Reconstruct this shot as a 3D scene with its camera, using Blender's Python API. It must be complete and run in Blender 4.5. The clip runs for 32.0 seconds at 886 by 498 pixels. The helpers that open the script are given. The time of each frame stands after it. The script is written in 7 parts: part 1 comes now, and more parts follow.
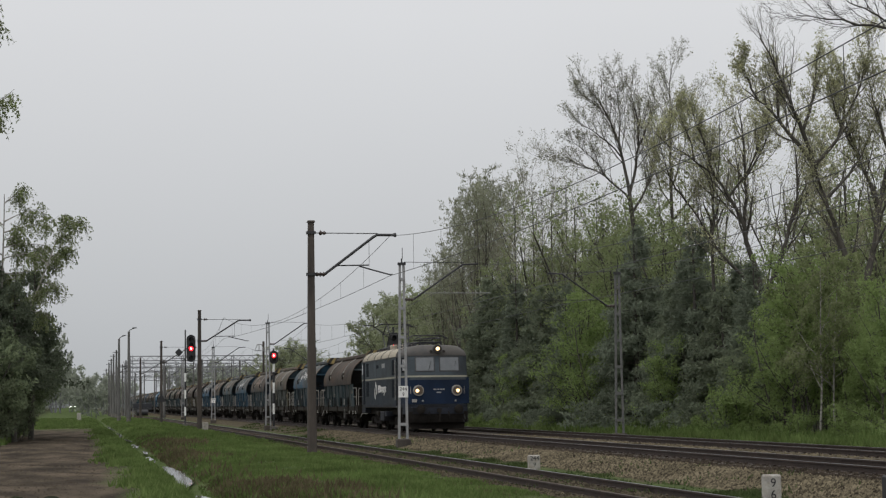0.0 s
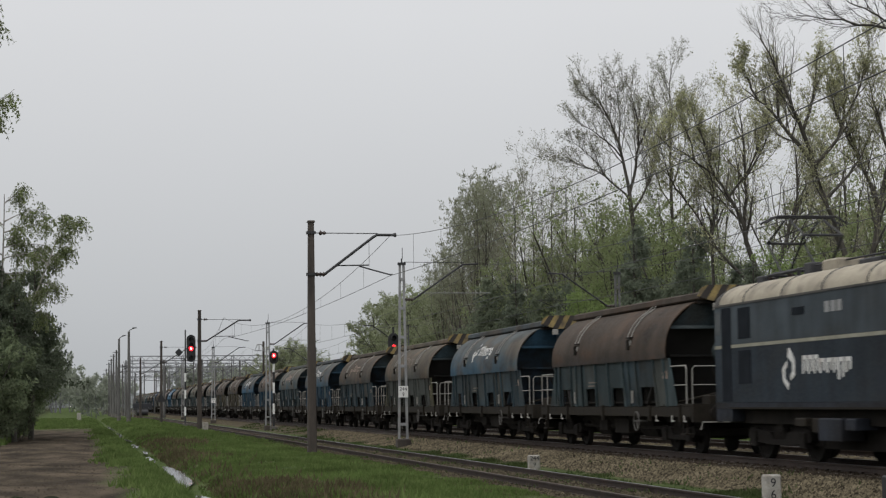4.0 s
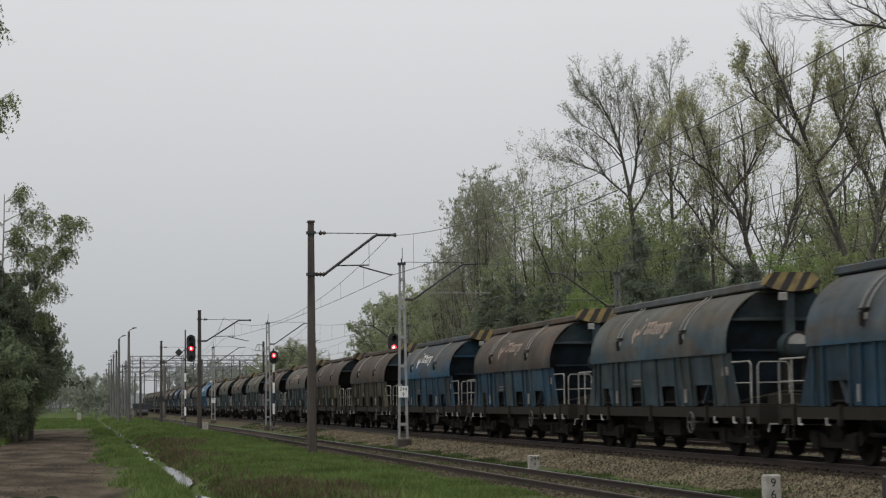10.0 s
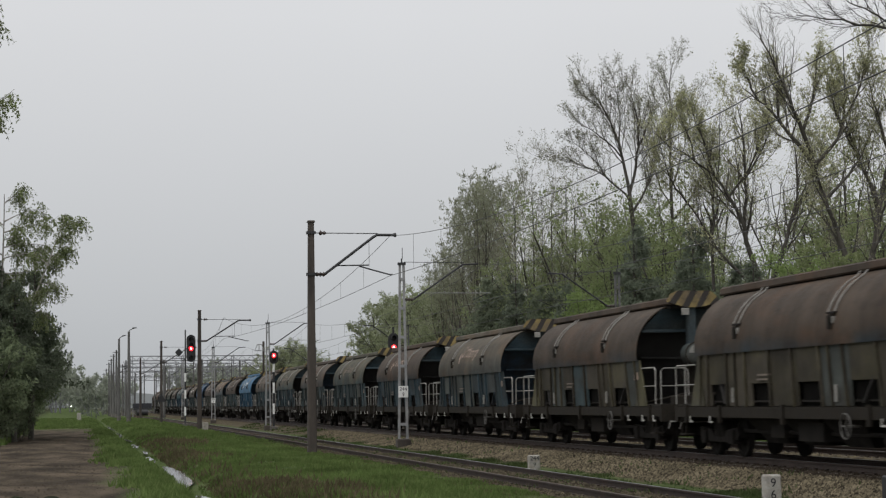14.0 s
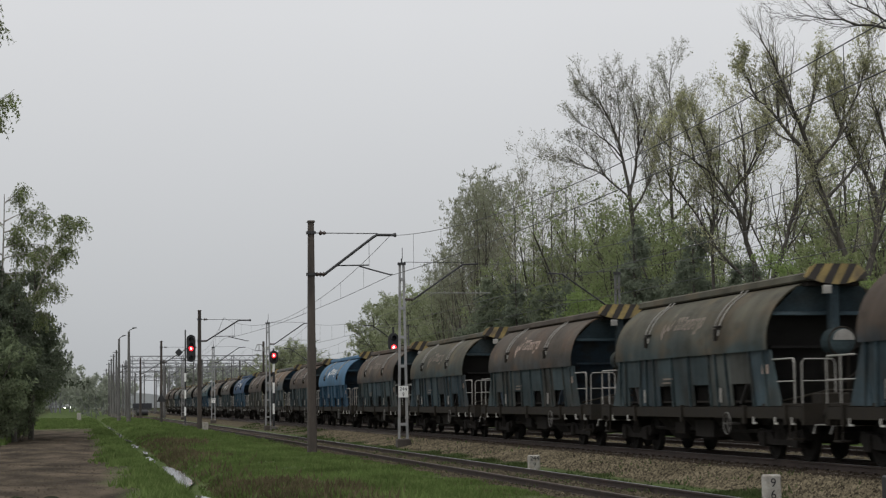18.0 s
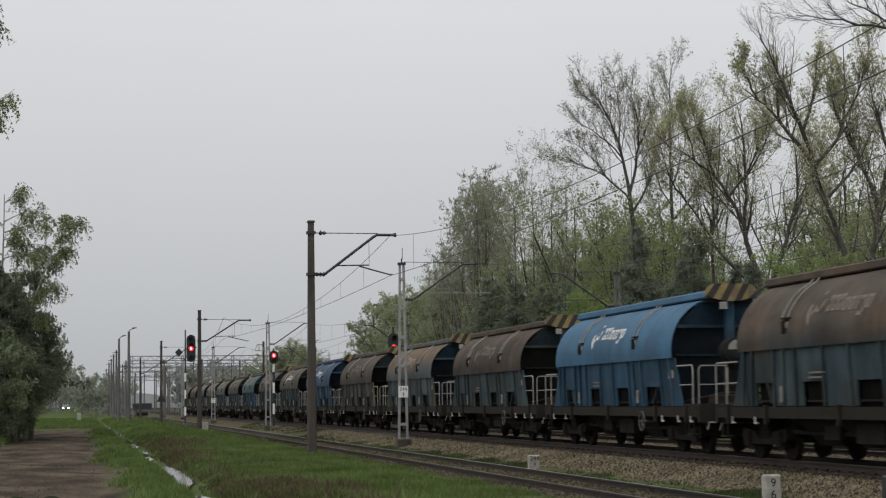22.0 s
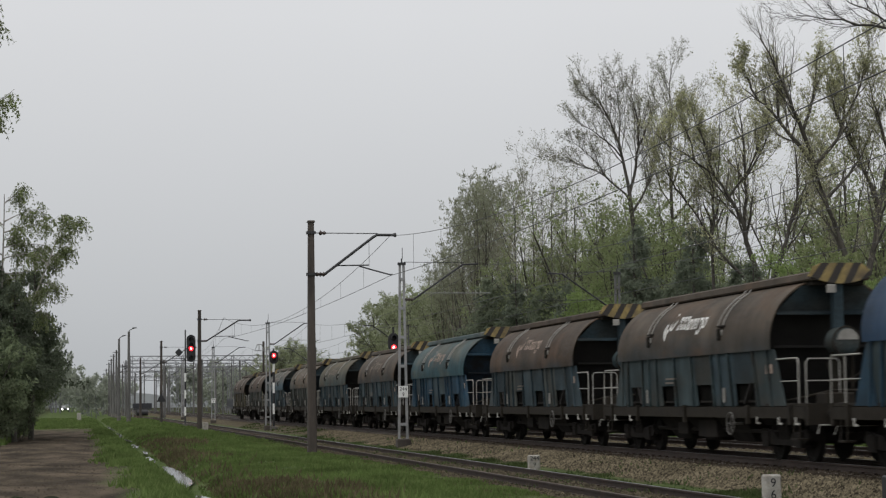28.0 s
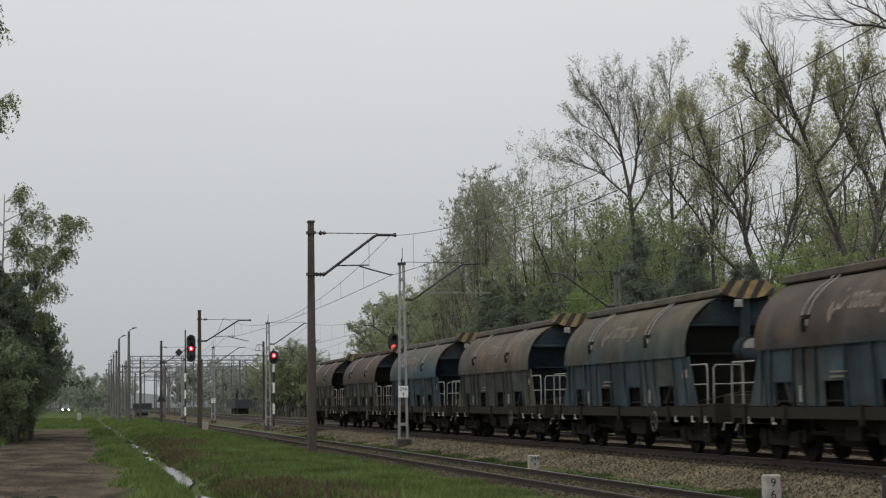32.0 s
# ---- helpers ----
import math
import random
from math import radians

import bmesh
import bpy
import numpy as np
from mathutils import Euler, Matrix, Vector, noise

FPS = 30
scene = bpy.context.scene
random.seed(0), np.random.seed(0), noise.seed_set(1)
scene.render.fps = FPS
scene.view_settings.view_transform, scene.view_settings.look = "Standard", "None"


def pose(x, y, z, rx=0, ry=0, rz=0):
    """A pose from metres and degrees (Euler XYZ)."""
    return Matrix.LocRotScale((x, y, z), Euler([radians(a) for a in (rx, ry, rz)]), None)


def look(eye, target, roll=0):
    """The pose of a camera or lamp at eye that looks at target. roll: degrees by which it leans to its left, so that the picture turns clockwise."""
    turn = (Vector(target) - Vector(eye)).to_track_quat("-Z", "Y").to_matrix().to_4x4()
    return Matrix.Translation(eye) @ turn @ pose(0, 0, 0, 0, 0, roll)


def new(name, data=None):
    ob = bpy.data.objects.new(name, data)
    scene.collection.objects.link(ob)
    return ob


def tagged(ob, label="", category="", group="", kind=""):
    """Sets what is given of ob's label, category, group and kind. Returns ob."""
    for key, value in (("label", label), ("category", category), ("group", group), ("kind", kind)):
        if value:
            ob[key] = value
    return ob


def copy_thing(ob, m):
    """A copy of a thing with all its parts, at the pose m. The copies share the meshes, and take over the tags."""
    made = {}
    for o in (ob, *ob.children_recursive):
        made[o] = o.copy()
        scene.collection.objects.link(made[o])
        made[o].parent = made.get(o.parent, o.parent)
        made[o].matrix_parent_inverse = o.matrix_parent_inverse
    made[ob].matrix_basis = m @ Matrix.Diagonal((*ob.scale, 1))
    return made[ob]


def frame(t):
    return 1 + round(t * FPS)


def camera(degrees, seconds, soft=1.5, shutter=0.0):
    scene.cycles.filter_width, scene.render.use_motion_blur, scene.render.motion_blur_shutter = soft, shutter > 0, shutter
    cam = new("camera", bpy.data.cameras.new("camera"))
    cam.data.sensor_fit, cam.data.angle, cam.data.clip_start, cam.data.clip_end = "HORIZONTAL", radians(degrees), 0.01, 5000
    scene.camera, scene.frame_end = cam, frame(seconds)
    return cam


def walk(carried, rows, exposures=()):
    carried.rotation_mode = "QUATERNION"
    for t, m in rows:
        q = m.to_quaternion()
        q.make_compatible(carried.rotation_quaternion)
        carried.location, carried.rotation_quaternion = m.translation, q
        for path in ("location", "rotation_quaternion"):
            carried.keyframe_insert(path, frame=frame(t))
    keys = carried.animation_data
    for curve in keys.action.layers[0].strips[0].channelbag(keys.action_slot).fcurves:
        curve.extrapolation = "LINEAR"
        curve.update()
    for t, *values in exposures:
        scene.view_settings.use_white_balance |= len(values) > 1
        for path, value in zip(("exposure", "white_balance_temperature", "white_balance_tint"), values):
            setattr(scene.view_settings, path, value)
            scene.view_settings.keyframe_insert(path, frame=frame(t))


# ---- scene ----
HFOV, SECONDS = 25.965, 32.0
cam = camera(HFOV, SECONDS, soft=1.25, shutter=0.35)
EYE = Vector((0.0, 0.0, 1.75))
YAW, TILT = radians(10.730), radians(4.572)
AIM = EYE + Vector((math.sin(YAW) * math.cos(TILT), math.cos(YAW) * math.cos(TILT), math.sin(TILT))) * 100
walk(cam, [(0.0, look(EYE, AIM, -0.635)), (SECONDS, look(EYE, AIM, -0.635))])
scene.view_settings.exposure = 0.0

# ---- world and sun: a bright, even overcast sky ----
SUN_EL, SUN_ROT = radians(60), radians(230)
world = bpy.data.worlds.new("overcast_sky")
scene.world = world
world.use_nodes = True
wn, wl = world.node_tree.nodes, world.node_tree.links
wn.clear()
sky = wn.new("ShaderNodeTexSky")
sky.sky_type, sky.sun_disc = "NISHITA", False
sky.sun_elevation, sky.sun_rotation = SUN_EL, SUN_ROT
sky.air_density, sky.dust_density = 1.0, 4.0
sat = wn.new("ShaderNodeHueSaturation")
sat.inputs["Saturation"].default_value = 0.10
sat.inputs["Value"].default_value = 0.10
wl.new(sky.outputs["Color"], sat.inputs["Color"])
wco = wn.new("ShaderNodeTexCoord")
wsep = wn.new("ShaderNodeSeparateXYZ")
wl.new(wco.outputs["Generated"], wsep.inputs["Vector"])
wramp = wn.new("ShaderNodeValToRGB")
wramp.color_ramp.elements[0].position, wramp.color_ramp.elements[0].color = 0.0, (0.455, 0.475, 0.495, 1)
wramp.color_ramp.elements[1].position, wramp.color_ramp.elements[1].color = 1.0, (1.0, 1.0, 1.0, 1)
wmid = wramp.color_ramp.elements.new(0.20)
wmid.color = (0.680, 0.690, 0.710, 1)
wl.new(wsep.outputs["Z"], wramp.inputs["Fac"])
wnoise = wn.new("ShaderNodeTexNoise")
wnoise.inputs["Scale"].default_value, wnoise.inputs["Detail"].default_value = 3.0, 3.0
wl.new(wco.outputs["Generated"], wnoise.inputs["Vector"])
wmap = wn.new("ShaderNodeMapRange")
wmap.inputs["To Min"].default_value, wmap.inputs["To Max"].default_value = 0.94, 1.06
wl.new(wnoise.outputs["Fac"], wmap.inputs["Value"])
wmul = wn.new("ShaderNodeMixRGB")
wmul.blend_type, wmul.inputs["Fac"].default_value = "MULTIPLY", 1.0
wl.new(wramp.outputs["Color"], wmul.inputs["Color1"])
wl.new(wmap.outputs["Result"], wmul.inputs["Color2"])
wmix = wn.new("ShaderNodeMixRGB")
wmix.inputs["Fac"].default_value = 0.15
wl.new(wmul.outputs["Color"], wmix.inputs["Color1"])
wl.new(sat.outputs["Color"], wmix.inputs["Color2"])
wbg = wn.new("ShaderNodeBackground")
wbg.inputs["Strength"].default_value = 1.10
wl.new(wmix.outputs["Color"], wbg.inputs["Color"])
wout = wn.new("ShaderNodeOutputWorld")
wl.new(wbg.outputs["Background"], wout.inputs["Surface"])

sun = new("sun", bpy.data.lights.new("sun", "SUN"))
sun.data.energy, sun.data.angle, sun.data.color = 0.9, radians(60), (1.0, 0.98, 0.95)
sun.matrix_world = look((0, 0, 60), (26, 22, 0))


# ---- materials ----
def mat(name, base, rough=0.7, metal=0.0, var=0.25, scale=3.0, fine=30.0, bump=0.0, second=None, amount=0.5, cover=0.5,
        sec_scale=2.0, stretch=(1, 1, 1), spec=0.5, rand=0.0, top=None, streak=0.0):
    """A surface: base colour, two scales of variation, a second colour in patches, and fine relief."""
    m = bpy.data.materials.new(name)
    m.use_nodes = True
    n, l = m.node_tree.nodes, m.node_tree.links
    b = n["Principled BSDF"]
    b.inputs["Roughness"].default_value, b.inputs["Metallic"].default_value = rough, metal
    b.inputs["Specular IOR Level"].default_value = spec
    co = n.new("ShaderNodeTexCoord")
    mp = n.new("ShaderNodeMapping")
    mp.inputs["Scale"].default_value = stretch
    l.new(co.outputs["Object"], mp.inputs["Vector"])
    oi = n.new("ShaderNodeObjectInfo")
    off = n.new("ShaderNodeVectorMath")
    off.operation = "MULTIPLY_ADD"
    l.new(oi.outputs["Random"], off.inputs[0])
    off.inputs[1].default_value = (37.0, 53.0, 71.0)
    l.new(mp.outputs["Vector"], off.inputs[2])

    def tex(sc, det=4.0):
        t = n.new("ShaderNodeTexNoise")
        t.inputs["Scale"].default_value, t.inputs["Detail"].default_value = sc, det
        l.new(off.outputs["Vector"], t.inputs["Vector"])
        return t

    def rng(src, lo, hi, a=0.3, c=0.7):
        r = n.new("ShaderNodeMapRange")
        r.inputs["From Min"].default_value, r.inputs["From Max"].default_value = a, c
        r.inputs["To Min"].default_value, r.inputs["To Max"].default_value = lo, hi
        l.new(src, r.inputs["Value"])
        return r.outputs["Result"]

    def mix(kind, fac, c1, c2):
        x = n.new("ShaderNodeMixRGB")
        x.blend_type = kind
        for i, val in (("Fac", fac), ("Color1", c1), ("Color2", c2)):
            if isinstance(val, (int, float)):
                x.inputs[i].default_value = val if i == "Fac" else (val, val, val, 1)
            elif isinstance(val, tuple):
                x.inputs[i].default_value = (*val, 1)
            else:
                l.new(val, x.inputs[i])
        return x.outputs["Color"]

    col = mix("MIX", 0.0, base, base)
    t1, t2 = tex(scale), tex(fine, 6.0)
    if second:
        t3 = tex(sec_scale, 6.0)
        col = mix("MIX", rng(t3.outputs["Fac"], 0.0, amount, 0.62 - cover * 0.3, 0.80 - cover * 0.3), col, second)
    if top:
        # settled dust on the upper part, in uneven streaks
        tint, lo, hi, amt = top
        sz = n.new("ShaderNodeSeparateXYZ")
        l.new(co.outputs["Object"], sz.inputs["Vector"])
        ad = n.new("ShaderNodeMath")
        ad.operation = "MULTIPLY_ADD"
        l.new(tex(1.3, 6.0).outputs["Fac"], ad.inputs[0])
        ad.inputs[1].default_value = 0.9
        l.new(sz.outputs["Z"], ad.inputs[2])
        col = mix("MIX", rng(ad.outputs["Value"], 0.0, amt, lo + 0.45, hi + 0.45), col, tint)
        # rusty and sooty blotches
        col = mix("MIX", rng(tex(0.8, 7.0).outputs["Fac"], 0.0, 0.6, 0.50, 0.64), col, (tint[0] * 1.28, tint[1] * 1.02, tint[2] * 0.86))
        col = mix("MIX", rng(tex(1.9, 7.0).outputs["Fac"], 0.0, 0.6, 0.54, 0.70), col, (tint[0] * 0.52, tint[1] * 0.54, tint[2] * 0.58))
    col = mix("MULTIPLY", 1.0, col, rng(t1.outputs["Fac"], 1 - var, 1 + var))
    col = mix("MULTIPLY", 1.0, col, rng(t2.outputs["Fac"], 1 - var * 0.7, 1 + var * 0.7))
    if rand:
        col = mix("MULTIPLY", 1.0, col, rng(oi.outputs["Random"], 1 - rand, 1 + rand, 0, 1))
    if streak:
        # run-off stains that hang down the sides
        sm = n.new("ShaderNodeMapping")
        sm.inputs["Scale"].default_value = (1.0, 2.6, 0.32)
        l.new(off.outputs["Vector"], sm.inputs["Vector"])
        sk = n.new("ShaderNodeTexNoise")
        sk.inputs["Scale"].default_value, sk.inputs["Detail"].default_value = 1.0, 5.0
        l.new(sm.outputs["Vector"], sk.inputs["Vector"])
        col = mix("MULTIPLY", 1.0, col, rng(sk.outputs["Fac"], 1 - streak, 1 + streak, 0.35, 0.68))
    l.new(col, b.inputs["Base Color"])
    l.new(rng(t2.outputs["Fac"], max(0.05, rough - 0.1), min(1, rough + 0.1)), b.inputs["Roughness"])
    if bump:
        bp = n.new("ShaderNodeBump")
        bp.inputs["Strength"].default_value, bp.inputs["Distance"].default_value = bump, 0.02
        l.new(t2.outputs["Fac"], bp.inputs["Height"])
        l.new(bp.outputs["Normal"], b.inputs["Normal"])
    return m


def leaf_mat(name, c1, c2, var=0.35, glow=0.45):
    """Foliage: two greens by island, with light passing through the leaf."""
    m = bpy.data.materials.new(name)
    m.use_nodes = True
    n, l = m.node_tree.nodes, m.node_tree.links
    n.clear()
    ge = n.new("ShaderNodeNewGeometry")
    r = n.new("ShaderNodeValToRGB")
    r.color_ramp.elements[0].color, r.color_ramp.elements[1].color = (*c1, 1), (*c2, 1)
    l.new(ge.outputs["Random Per Island"], r.inputs["Fac"])
    co = n.new("ShaderNodeTexCoord")
    t = n.new("ShaderNodeTexNoise")
    t.inputs["Scale"].default_value = 0.45
    l.new(co.outputs["Object"], t.inputs["Vector"])
    mr = n.new("ShaderNodeMapRange")
    mr.inputs["From Min"].default_value, mr.inputs["From Max"].default_value = 0.3, 0.7
    mr.inputs["To Min"].default_value, mr.inputs["To Max"].default_value = 1 - var, 1 + var
    l.new(t.outputs["Fac"], mr.inputs["Value"])
    mx = n.new("ShaderNodeMixRGB")
    mx.blend_type, mx.inputs["Fac"].default_value = "MULTIPLY", 1.0
    l.new(r.outputs["Color"], mx.inputs["Color1"])
    l.new(mr.outputs["Result"], mx.inputs["Color2"])
    d = n.new("ShaderNodeBsdfDiffuse")
    tr = n.new("ShaderNodeBsdfTranslucent")
    l.new(mx.outputs["Color"], d.inputs["Color"])
    l.new(mx.outputs["Color"], tr.inputs["Color"])
    ms = n.new("ShaderNodeMixShader")
    ms.inputs["Fac"].default_value = glow
    l.new(d.outputs["BSDF"], ms.inputs[1])
    l.new(tr.outputs["BSDF"], ms.inputs[2])
    o = n.new("ShaderNodeOutputMaterial")
    l.new(ms.outputs["Shader"], o.inputs["Surface"])
    return m


def glow_mat(name, colour, strength):
    m = bpy.data.materials.new(name)
    m.use_nodes = True
    b = m.node_tree.nodes["Principled BSDF"]
    b.inputs["Base Color"].default_value = (*colour, 1)
    b.inputs["Emission Color"].default_value = (*colour, 1)
    b.inputs["Emission Strength"].default_value = strength
    return m


M_RAIL = mat("rusty_rail_side", (0.034, 0.022, 0.017), 0.75, 0.2, 0.3, 2.0, 25.0, 0.2)
M_RAILTOP = mat("worn_rail_head", (0.20, 0.20, 0.21), 0.42, 0.8, 0.15, 1.0, 20.0)
M_SLEEPER = mat("weathered_concrete_sleeper", (0.085, 0.075, 0.064), 0.9, 0, 0.25, 3.0, 30.0, 0.3, (0.08, 0.06, 0.045), 0.7, 0.6, rand=0.2)
M_WOODSLEEPER = mat("old_wooden_sleeper", (0.075, 0.060, 0.048), 0.92, 0, 0.3, 3.0, 40.0, 0.4, (0.12, 0.11, 0.09), 0.6, 0.5, rand=0.25)
M_CONCRETE = mat("old_concrete_pole", (0.070, 0.058, 0.050), 0.9, 0, 0.25, 1.5, 25.0, 0.3, (0.036, 0.030, 0.027), 0.8, 0.5, 1.2, (1, 1, 0.25))
# Far poles paler and greyer than near ones, haze put into the colour.
M_GREYPOLE = mat("grey_concrete_pole", (0.115, 0.112, 0.108), 0.9, 0, 0.25, 1.5, 25.0, 0.2, (0.070, 0.068, 0.066), 0.8, 0.5, 1.2, (1, 1, 0.25))
M_BLOCK = mat("concrete_block", (0.13, 0.12, 0.11), 0.9, 0, 0.25, 4.0, 30.0, 0.3)
M_MARKER = mat("white_painted_concrete", (0.34, 0.325, 0.295), 0.85, 0, 0.2, 5.0, 40.0, 0.2, (0.25, 0.22, 0.18), 0.7, 0.45, 6.0)
M_STEEL = mat("galvanised_mast_steel", (0.33, 0.335, 0.34), 0.6, 0.35, 0.2, 2.0, 20.0, 0.05, (0.20, 0.19, 0.18), 0.6, 0.5)
M_DULLSTEEL = mat("weathered_mast_steel", (0.13, 0.132, 0.130), 0.75, 0.1, 0.25, 2.0, 20.0, 0.05, (0.09, 0.085, 0.08), 0.6, 0.5)
M_DARKSTEEL = mat("dark_steel", (0.045, 0.045, 0.048), 0.6, 0.4, 0.25, 3.0, 25.0)
M_WIRE = mat("copper_wire_oxidised", (0.085, 0.088, 0.09), 0.6, 0.5, 0.1)
# Far steelwork: haze put into an even grey.
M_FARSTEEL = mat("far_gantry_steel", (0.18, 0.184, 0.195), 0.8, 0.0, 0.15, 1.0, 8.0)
M_INSUL = mat("brown_insulator", (0.05, 0.035, 0.03), 0.35, 0, 0.2)
M_WHITE = mat("white_enamel", (0.78, 0.78, 0.76), 0.6, 0, 0.10, 5.0, 40.0)
M_BLACK = mat("black_paint", (0.022, 0.022, 0.024), 0.6, 0, 0.2)
M_RED = glow_mat("red_signal_lamp", (1.0, 0.02, 0.03), 3.5)
M_REDCORE = glow_mat("red_lamp_core", (1.0, 0.40, 0.36), 8.0)
M_HEAD = glow_mat("warm_headlight", (1.0, 0.70, 0.34), 2.6)
M_CARLIGHT = glow_mat("car_headlight", (1.0, 0.97, 0.9), 10.0)
M_BARK = mat("grey_brown_bark", (0.076, 0.069, 0.058), 0.95, 0, 0.35, 2.0, 20.0, 0.5, (0.045, 0.041, 0.036), 0.8, 0.5, 2.0, (1, 1, 0.3))
M_FINETWIG = mat("grey_fine_twig", (0.190, 0.176, 0.145), 0.95, 0, 0.3, 2.0, 20.0)
M_TWIG = mat("olive_twig", (0.20, 0.185, 0.145), 0.95, 0, 0.3, 2.0, 20.0)
M_BIRCHBARK = mat("white_birch_bark", (0.29, 0.275, 0.245), 0.85, 0, 0.2, 4.0, 20.0, 0.2, (0.06, 0.055, 0.05), 0.9, 0.45, 3.0, (1, 1, 3))
# Wood's edge leaf tones lifted above natural green; mist put into the colours.
L_POPLAR = leaf_mat("poplar_spring_leaf", (0.250, 0.265, 0.185), (0.335, 0.348, 0.250), 0.25, 0.6)
L_WILLOW = leaf_mat("willow_yellow_green_leaf", (0.370, 0.380, 0.215), (0.470, 0.472, 0.295), 0.25, 0.6)
L_GREY = leaf_mat("grey_green_bud_leaf", (0.250, 0.258, 0.190), (0.330, 0.335, 0.255), 0.3, 0.55)
L_SPRUCE = leaf_mat("spruce_needle", (0.160, 0.190, 0.140), (0.215, 0.246, 0.182), 0.15, 0.5)
L_PINE = leaf_mat("pine_needle", (0.164, 0.194, 0.136), (0.220, 0.250, 0.174), 0.15, 0.5)
L_DARKPINE = leaf_mat("dark_pine_needle", (0.092, 0.112, 0.080), (0.138, 0.160, 0.110), 0.25, 0.4)
L_BUSH = leaf_mat("fresh_bush_leaf", (0.192, 0.262, 0.094), (0.262, 0.335, 0.138), 0.20, 0.55)
L_SOFT = leaf_mat("soft_new_leaf", (0.215, 0.258, 0.124), (0.285, 0.325, 0.176), 0.25, 0.55)
# Mist over the far tree group put into this paler leaf colour.
L_PALE = leaf_mat("pale_downy_new_leaf", (0.245, 0.275, 0.160), (0.335, 0.365, 0.235), 0.30, 0.55)
L_BIRCH = leaf_mat("birch_leaf", (0.165, 0.200, 0.090), (0.225, 0.258, 0.130))
L_DARK = leaf_mat("shaded_broad_leaf", (0.145, 0.176, 0.112), (0.205, 0.236, 0.148), 0.22, 0.5)
L_THICKET = leaf_mat("dark_thicket_leaf", (0.132, 0.165, 0.098), (0.196, 0.232, 0.138), 0.3, 0.5)
L_GRASS = leaf_mat("spring_grass_blade", (0.090, 0.136, 0.042), (0.142, 0.186, 0.068), 0.30, 0.4)
L_DARKGRASS = leaf_mat("short_trackside_grass_blade", (0.052, 0.078, 0.030), (0.092, 0.118, 0.050), 0.30, 0.4)
L_DRY = leaf_mat("dry_grass_stalk", (0.084, 0.072, 0.043), (0.142, 0.120, 0.074), 0.3, 0.3)
# Far foliage: mist put into the leaf colour.
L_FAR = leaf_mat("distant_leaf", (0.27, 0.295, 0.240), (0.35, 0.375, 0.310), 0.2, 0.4)


